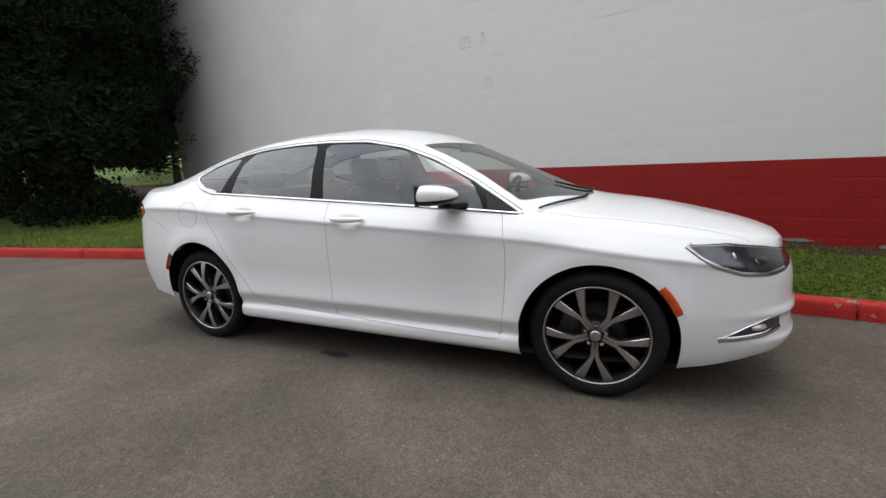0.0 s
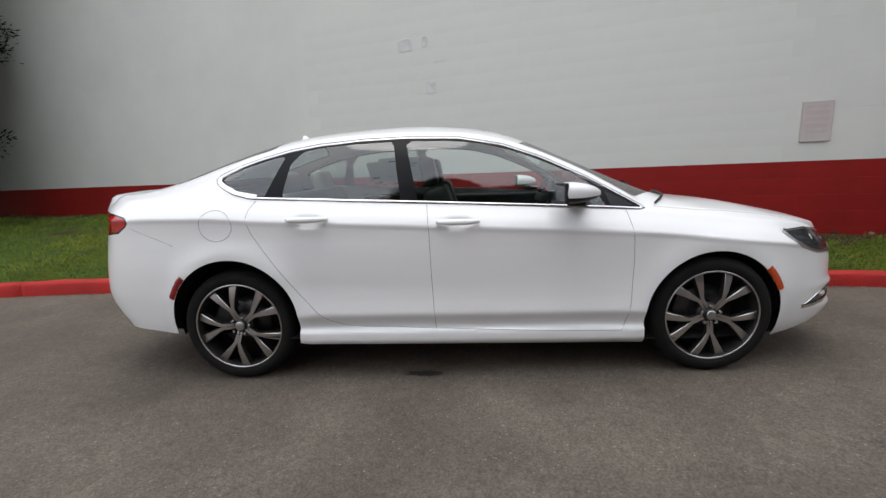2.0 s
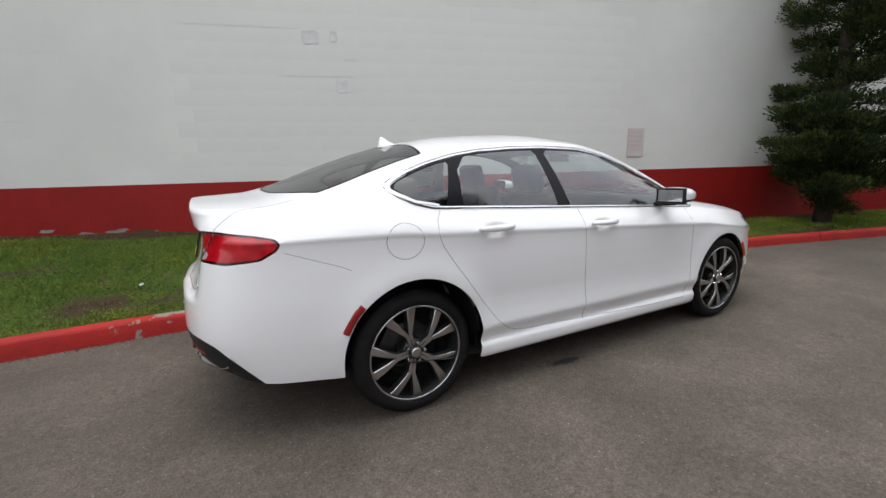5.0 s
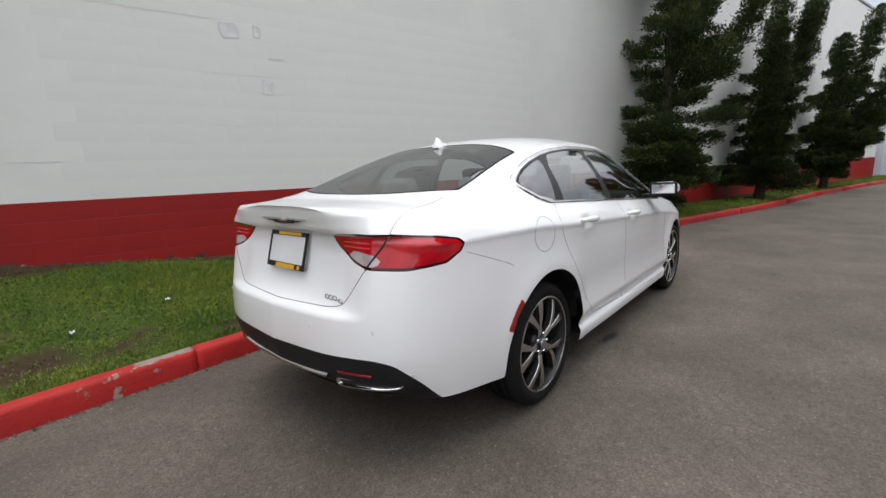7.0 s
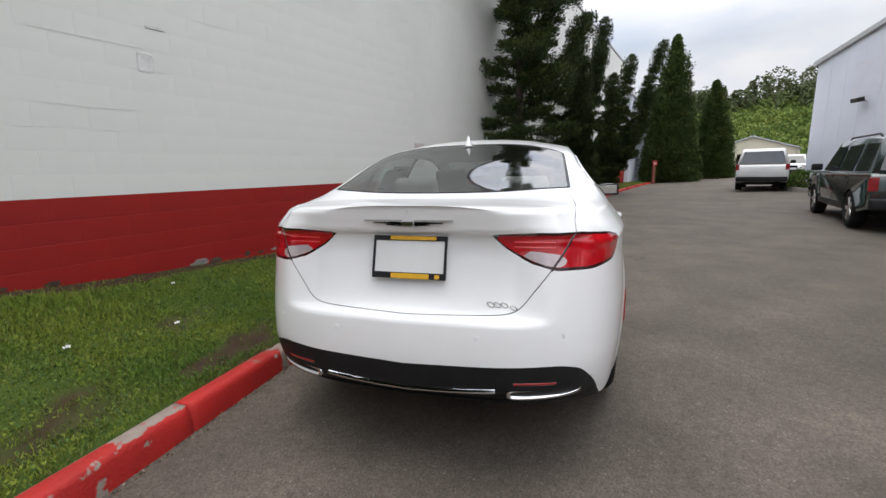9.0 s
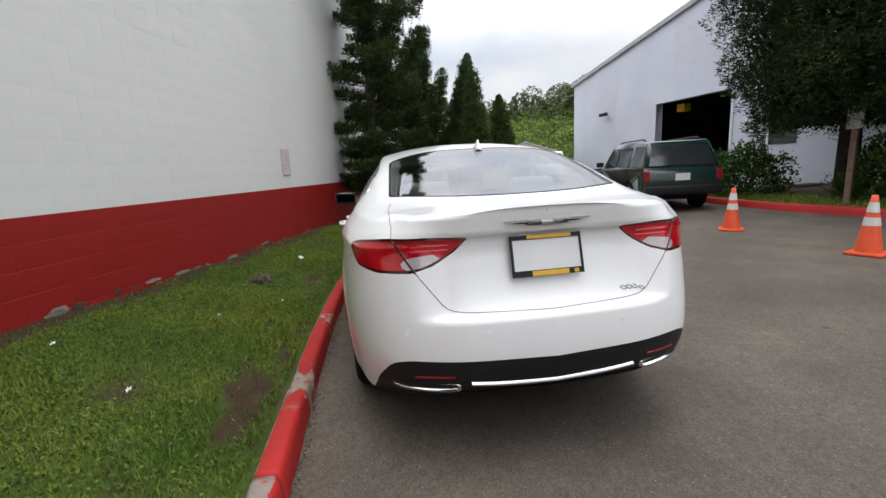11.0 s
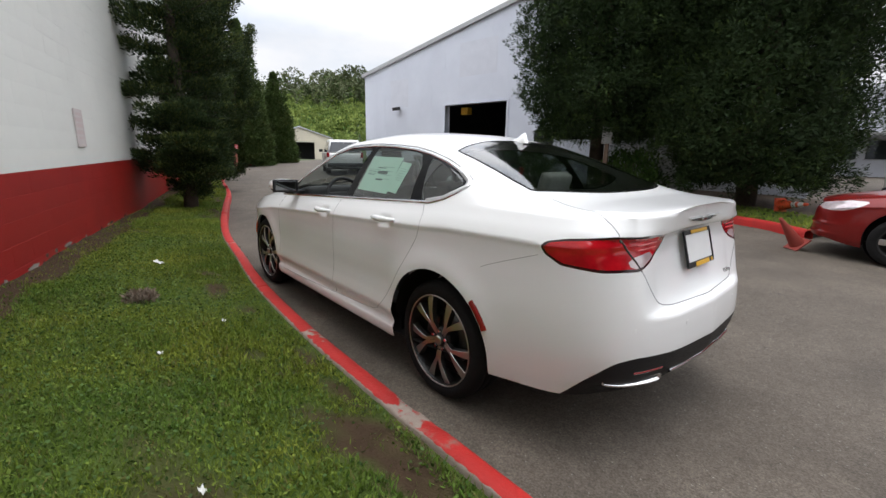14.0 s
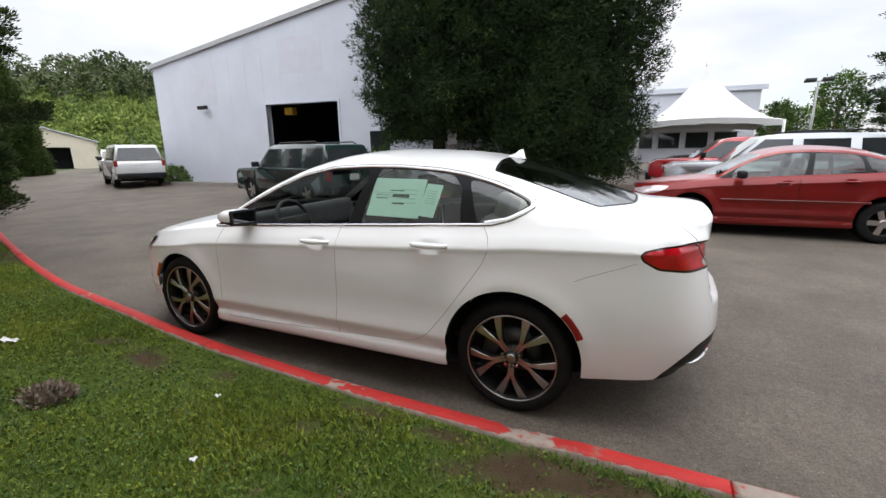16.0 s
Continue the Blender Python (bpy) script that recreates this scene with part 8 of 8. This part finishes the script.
        raw("scrap", g, [(j * 5 + i, j * 5 + i + 1, (j + 1) * 5 + i + 1, (j + 1) * 5 + i) for j in range(3) for i in range(4)], M_LITTER, p)
    # tar stain under the car's side
    vs = []
    k = 26
    for i in range(k):
        a = 2 * math.pi * i / k
        e = 1 + 0.8 * noise.noise(Vector((math.cos(a) * 2.6, math.sin(a) * 2.6, 4)))
        vs.append((-0.26 + 0.10 * e * math.cos(a) - 0.03 * math.sin(a), -0.87 + 0.032 * e * math.sin(a), -0.0135))
    tagged(raw("tar_stain", vs, [tuple(range(k))], M_TAR, smooth=False), "black tar stain on the asphalt", "stain", kind="structure")
    # fallen bark, grit in the gutter
    rng2 = np.random.default_rng(9)
    P, W = [], []
    for _ in range(1300):
        x = rng2.uniform(-5, 4)
        d = abs(rng2.normal(0, 0.022)) + 0.004
        P.append((x, float(kerb_y(x)) - d, -0.015))
        W.append((rng2.normal(), rng2.normal(), rng2.uniform(0, 0.5)))
    tagged(leaf_cloud("gutter_grit", P, W, 0.016, 0.005, [M_SOIL, M_DRYLEAF], None, 12, "", (0.6, 0.4)), "brown grit and bits of leaf along the gutter", "debris", kind="stuff")


M_TAR = surface("tar", (0.012, 0.012, 0.012), (0.02, 0.019, 0.018), scale=9, rough=0.6)
M_WALLPATCH = surface("mended_white_paint", (0.68, 0.68, 0.655), (0.60, 0.60, 0.58), scale=16, rough=0.75, fine=90, bump=0.6)
M_DRYLEAF = surface("dead_leaves", (0.21, 0.165, 0.125), (0.12, 0.09, 0.065), scale=12, rough=0.85, per_piece=0.4)


def build_trees():
    juniper((7.0, 0.54, 0.17), 8.4, [(0.5, 0.1, -0.1, 9.2, 0.95), (2.2, 1.6, -1.5, 4.8, 0.40), (3.2, 1.1, -1.05, 6.2, 0.42), (0.2, 0.35, -0.25, 1.6, 0.62), (0.2, -0.45, 0.0, 1.9, 0.75), (4.0, -0.8, 0.1, 6.9, 0.5), (5.0, 0.7, -0.6, 8.6, 0.4)], 1.2, 1, "dark green irregular conifer growing close to the wall")
    juniper((11.9, -0.77, 0.12), 4.6, [(0.3, 0.1, 0.0, 4.6, 0.82), (1.2, 1.7, -0.95, 6.1, 0.26), (0.8, -0.9, -0.2, 4.3, 0.42), (1.8, 0.6, -0.1, 5.3, 0.28), (1.4, 0.7, -0.8, 5.0, 0.28), (0.4, 0.5, -0.2, 2.2, 0.75), (0.4, -0.5, 0.0, 2.0, 0.75)], 1.25, 2, "dark green conifer with upswept tufted boughs by the wall")
    juniper((17.4, -2.23, 0.1), 4.6, [(0.3, 0.2, -0.2, 4.4, 0.85), (1.0, 1.2, -2.3, 6.4, 0.20), (1.0, -1.2, -0.1, 4.7, 0.40), (1.4, 0.3, -0.9, 5.7, 0.28), (0.8, 0.8, -1.9, 4.2, 0.28), (0.6, 0.9, -1.7, 3.1, 0.35), (0.4, 0.6, -0.6, 2.4, 0.85), (0.4, -0.7, 0.1, 2.5, 0.85)], 1.55, 3, "wide dark green conifer with spiky upswept boughs by the wall", 0.24, 0.075)
    dense_tree("arborvitae_tree", (31.2, -7.6, 0.0), 10.2, 1.72, 21, [M_ARBOR, M_PINE_LIT], "tall conical clipped arborvitae", "tree", "arborvitae row", 0.05, shape="cone", count=42000, leaf=0.15, width=0.036, lumps=0.08)
    dense_tree("arborvitae_tree", (35.0, -11.3, 0.0), 7.6, 1.4, 22, [M_ARBOR, M_PINE_LIT], "conical clipped arborvitae beside a taller one", "tree", "arborvitae row", 0.05, shape="cone", count=34000, leaf=0.15, width=0.036, lumps=0.08)
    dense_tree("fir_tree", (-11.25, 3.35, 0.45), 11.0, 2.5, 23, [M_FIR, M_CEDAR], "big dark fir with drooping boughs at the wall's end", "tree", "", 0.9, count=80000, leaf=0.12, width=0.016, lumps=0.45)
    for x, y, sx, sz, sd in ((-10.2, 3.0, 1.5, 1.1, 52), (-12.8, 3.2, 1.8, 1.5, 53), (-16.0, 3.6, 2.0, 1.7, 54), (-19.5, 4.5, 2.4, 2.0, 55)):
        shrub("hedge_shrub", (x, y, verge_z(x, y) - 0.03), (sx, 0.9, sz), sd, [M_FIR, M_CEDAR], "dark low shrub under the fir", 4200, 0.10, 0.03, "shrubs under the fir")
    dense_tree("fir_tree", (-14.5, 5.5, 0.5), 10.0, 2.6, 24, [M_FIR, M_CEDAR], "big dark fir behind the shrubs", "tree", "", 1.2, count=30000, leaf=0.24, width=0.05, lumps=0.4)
    for i, (x, y, h, r) in enumerate(((-22, 14, 7, 3.2), (-30, 22, 9, 4), (-19, 20, 6, 2.8), (-38, 12, 8, 3.6))):
        dense_tree("park_tree", (x, y, 0.4), h, r, 70 + i, [M_HILL, M_LEAF], "leafy green tree in the park beyond", "tree", "park trees", 1.8, count=5000, leaf=0.45, width=0.15, lumps=0.4, core=False)
    # far right: dark conifer and fresh green trees behind the lot
    conifer((-16.0, -31.5, 0.25), 12.5, 2.3, 5, "tall dark conifer beyond the sales lot", (0, 0), 1.2, 130, mats=(M_PINE, M_PINE), leaf=0.24, ragged=0.35)
    dense_tree("young_tree", (-13.0, -33.5, 0.25), 5.4, 0.85, 81, [M_LEAF, M_HILL], "slim fresh green tree beyond the lot", "tree", "lot trees", 1.2, count=7000, leaf=0.17, width=0.05, lumps=0.4, core=False)
    dense_tree("young_tree", (-13.2, -42.5, 0.25), 4.1, 1.6, 82, [M_LEAF, M_HILL], "round fresh green tree beyond the lot", "tree", "lot trees", 0.9, count=8000, leaf=0.20, width=0.06, lumps=0.3, core=False)
    dense_tree("young_tree", (-10.9, -38.6, 0.25), 4.3, 0.7, 83, [M_LEAF, M_HILL], "slim fresh green tree beyond the lot", "tree", "lot trees", 0.9, count=5000, leaf=0.17, width=0.05, lumps=0.4, core=False)


def build_park():
    """A grassy bank beyond the end of the wall."""
    xs, ys = np.arange(-90, -9.9, 4.0), np.arange(7.5, 60, 3.5)
    nx = len(xs)
    v = [(x, y, -0.1 + 3.4 * min(1, max(0, (y - 8) / 26)) ** 1.1 + 0.25 * noise.noise(Vector((x * 0.1, y * 0.1, 2)))) for y in ys for x in xs]
    f = [(j * nx + i, j * nx + i + 1, (j + 1) * nx + i + 1, (j + 1) * nx + i) for j in range(len(ys) - 1) for i in range(nx - 1)]
    tagged(raw("park_lawn", v, f, M_PARK), "sunlit green grass bank beyond the firs", "lawn", kind="structure")


M_PARK = surface("park_grass", (0.075, 0.11, 0.024), (0.05, 0.08, 0.018), scale=0.4, rough=0.9, fine=12, bump=0.6, spec=0.1)


def hill_height(x, y):
    """A wooded hillside that rises beyond the lane."""
    d = math.hypot(x - 15, y + 5)
    a = math.degrees(math.atan2(y + 5, x - 15))
    f = min(1, max(0, (d - 45) / 75)) ** 1.1
    side = 1.0 if -55 < a < 60 else max(0, 1 - (abs(a - 2) - 57) / 25)
    return f * side * (15.0 + 4 * noise.noise(Vector((a * 0.05, 3, 1))) + 2.0 * noise.noise(Vector((x * 0.05, y * 0.05, 5))))


def build_hill():
    xs, ys = np.arange(50, 230, 6.0), np.arange(-150, 110, 6.0)
    nx = len(xs)
    v = [(x, y, hill_height(x, y) - 0.1) for y in ys for x in xs]
    f = [(j * nx + i, j * nx + i + 1, (j + 1) * nx + i + 1, (j + 1) * nx + i) for j in range(len(ys) - 1) for i in range(nx - 1)]
    tagged(raw("hillside", v, f, M_FARGREEN), "green hillside rising beyond the lane", "hill", kind="structure")
    rng = np.random.default_rng(33)
    light, lw, dark, dw = [], [], [], []
    for k in range(2600):
        x, y = rng.uniform(58, 165), rng.uniform(-110, 60)
        z = hill_height(x, y)
        bearing = math.degrees(math.atan2(y, x + 3))
        seen = -46 < bearing < -4
        if z < 0.3 or (not seen and rng.random() < 0.7):
            continue
        if z > 10.0 and rng.random() < 0.26:
            h, r = rng.uniform(3.5, 9.0), rng.uniform(1.6, 3.6)
            m = 520 if seen else 90
            u = rng.uniform(0.03, 1, m)
            a = rng.uniform(0, 6.28, m)
            conic = rng.random() < 0.3
            rr = (r * 0.7 * ((1 - u) * 0.9 + 0.05) if conic else r * np.sqrt(np.clip(1 - (2 * u - 1) ** 2, 0.05, 1))) * (1 - np.abs(rng.normal(0, 0.18, m)))
            rr = rr * (1 + 0.22 * np.sin(a * 3 + u * 9 + k))
            dark.append(np.stack([x + rr * np.cos(a), y + rr * np.sin(a), z + h * u], 1))
            dw.append(np.stack([np.cos(a), np.sin(a), rng.uniform(0, 1, m)], 1))
        else:
            h, r = rng.uniform(0.9, 3.0), rng.uniform(1.2, 2.8)
            m = 190 if seen else 40
            q = rng.normal(size=(m, 3))
            q /= np.linalg.norm(q, axis=1, keepdims=True)
            q[:, 2] = np.abs(q[:, 2])
            light.append(np.array([x, y, z]) + q * np.array([r, r, h]) * rng.uniform(0.75, 1.05, m)[:, None])
            lw.append(q + rng.normal(size=(m, 3)) * 0.4)
    ob = leaf_cloud("hill_brush", np.concatenate(light), np.concatenate(lw), 0.46, 0.17, [M_HILL, M_LEAF], None, 3, "", (0.85, 0.15))
    tagged(ob, "light green brush covering the hillside", "brush", kind="stuff")
    ob = leaf_cloud("hill_woods", np.concatenate(dark), np.concatenate(dw), 0.62, 0.24, [M_HILLDARK, M_LEAF], None, 6, "", (0.85, 0.15))
    tagged(ob, "dark mixed woods along the top of the hill", "woods", kind="stuff")


def build_distance():
    # cream shed up the lane
    sh = thing("shed_building", pose(46.5, -18.0, 0.05, 0, 0, -24), "cream-coloured shed with a dark open bay", "building")
    half, dep, ev, rg = 3.6, 9.0, 2.55, 3.75
    for nm, pts in (("wall", [(-half, 0), (-1.6, 0), (-1.6, 2.1), (1.2, 2.1), (1.2, 0), (half, 0), (half, ev), (0, rg), (-half, ev)]),):
        bm = bmesh.new()
        a = [bm.verts.new((0, y, z)) for y, z in pts]
        b = [bm.verts.new((0.15, y, z)) for y, z in pts]
        bm.faces.new(a)
        bm.faces.new(list(reversed(b)))
        for i in range(len(pts)):
            j = (i + 1) % len(pts)
            bm.faces.new((a[i], b[i], b[j], a[j]))
        bmesh.ops.triangulate(bm, faces=[f for f in bm.faces if len(f.verts) > 4])
        part(nm, bm, M_CREAM, sh)
    part("side_wall", box((dep, 0.15, ev), (dep / 2, half - 0.08, ev / 2)), M_CREAM, sh)
    part("side_wall", box((dep, 0.15, ev), (dep / 2, -half + 0.08, ev / 2)), M_CREAM, sh)
    # the open bay's shade is painted as near-black walls
    part("back_wall", box((0.15, 2 * half, ev), (dep, 0, ev / 2)), M_ROOMSHADE, sh)
    part("inner_wall", box((0.1, 2 * half - 0.4, ev), (2.5, 0, ev / 2)), M_ROOMSHADE, sh)
    for sg in (1, -1):
        an = math.degrees(math.atan2(rg - ev, half))
        part("roof", box((dep + 0.4, math.hypot(half, rg - ev) + 0.25, 0.08), (dep / 2, sg * half / 2, (rg + ev) / 2 + 0.08), (-sg * an, 0, 0)), M_SIGNWHITE, sh)
    hy = thing("hydrant", pose(33.0, -9.0, 0.05), "small yellow hydrant by the kerb", "hydrant")
    part("barrel", lathe([(0.11, 0.0), (0.11, 0.05), (0.08, 0.07), (0.08, 0.42), (0.095, 0.44), (0.09, 0.5), (0.04, 0.58), (0.0, 0.6)], 16, "z"), M_YELLOW, hy, "", True)
    part("outlet", lathe([(0.035, -0.12), (0.035, 0.12)], 12, "y"), M_YELLOW, hy).location = (0, 0, 0.34)
    # party tent
    te = thing("tent", pose(-4.2, -20.8, 0.28, 0, 0, 0), "white peaked marquee tent on poles", "tent")
    h0, top, hs = 2.2, 4.72, 2.6
    n = 12
    verts, faces = [], []
    m = 10
    ringn = 4 * n
    for j in range(m + 1):
        f = j / m
        r = hs * (1 - f)
        z = h0 + (top - h0) * (f ** 1.6)
        for k in range(ringn):
            e, q = divmod(k, n)
            t = q / n * 2 - 1
            x, y = ((1, t), (-t, 1), (-1, -t), (t, -1))[e]
            rr = max(r, 0.02)
            sag = 0.12 * (1 - t * t) * (1 - f) if j else 0.16 * (1 - t * t)
            verts.append((x * rr, y * rr, z + (sag if j == 0 else sag * 0.4)))
    for j in range(m):
        for k in range(ringn):
            faces.append((j * ringn + k, j * ringn + (k + 1) % ringn, (j + 1) * ringn + (k + 1) % ringn, (j + 1) * ringn + k))
    raw("canopy", verts, faces, M_CANVAS, te, "white swept canopy")
    vv = verts[:ringn]
    raw("valance", vv + [(x, y, z - 0.22 - 0.02 * (i % 3)) for i, (x, y, z) in enumerate(vv)], [(k, (k + 1) % ringn, ringn + (k + 1) % ringn, ringn + k) for k in range(ringn)], M_CANVAS, te, "scalloped valance")
    for sx in (1, -1):
        for sy in (1, -1):
            tube("pole", [(sx * hs, sy * hs, 0), (sx * hs, sy * hs, h0)], 0.05, M_PLATEWHITE, te, "white pole")
    tube("finial", [(0, 0, top - 0.05), (0, 0, top + 0.15)], 0.02, M_SIGNGREY, te)
    # long flat-roofed showroom behind the tent
    b = thing("showroom_building", pose(-2.2, -38.0, 0.25, 0, 0, 4), "pale flat-roofed showroom with a row of dark windows", "building")
    part("wall", box((17.0, 0.3, 5.6), (1.0, 0, 2.8)), M_SIGNWHITE, b)
    part("end_wall", box((0.3, 12, 5.6), (-7.35, -6.16, 2.8)), M_SIGNWHITE, b)
    part("roof", box((17.6, 12.6, 0.18), (1.0, -6.0, 5.70)), M_SIGNGREY, b)
    part("roof_edge", box((17.7, 0.12, 0.35), (1.0, 0.30, 5.60)), M_METALWHITE, b)
    for i in range(7):
        w = thing("window")
        w.parent = b
        x = -5.5 + 2.0 * i
        part("pane", box((1.55, 0.05, 1.2), (x, 0.18, 1.75)), M_DARKGLASS, w)
        part("frame", box((1.7, 0.04, 0.08), (x, 0.20, 2.39)), M_SIGNGREY, w)
        part("sill", box((1.7, 0.08, 0.06), (x, 0.21, 1.12)), M_SIGNGREY, w)
    part("lean_to_roof", box((15, 2.2, 0.15), (1.5, 1.3, 2.75), (-4, 0, 0)), M_SIGNGREY, b)
    part("vent", box((0.25, 0.25, 1.1), (0.6, -0.8, 6.2), (0, 14, 0)), M_SIGNGREY, b)
    # light mast
    lm = thing("light_mast", pose(-11.2, -31.5, 0.25), "grey light mast with twin lamp heads", "street lamp")
    tube("mast", [(0, 0, 0), (0, 0, 5.0)], [0.09, 0.05], M_SIGNGREY, lm)
    part("cross_arm", box((1.1, 0.06, 0.06), (0, 0, 5.0)), M_SIGNGREY, lm)
    for x in (-0.42, 0.42):
        part("lamp_head", box((0.55, 0.4, 0.16), (x, 0.05, 5.08), (12, 0, 0), 0.03), M_RIMDARK, lm, "dark lamp head")


build_trees()
build_annex()
build_park()
build_far_bed()
build_white_shop()
build_distance()
build_hill()
build_vehicles()
build_small_things()
build_grass()
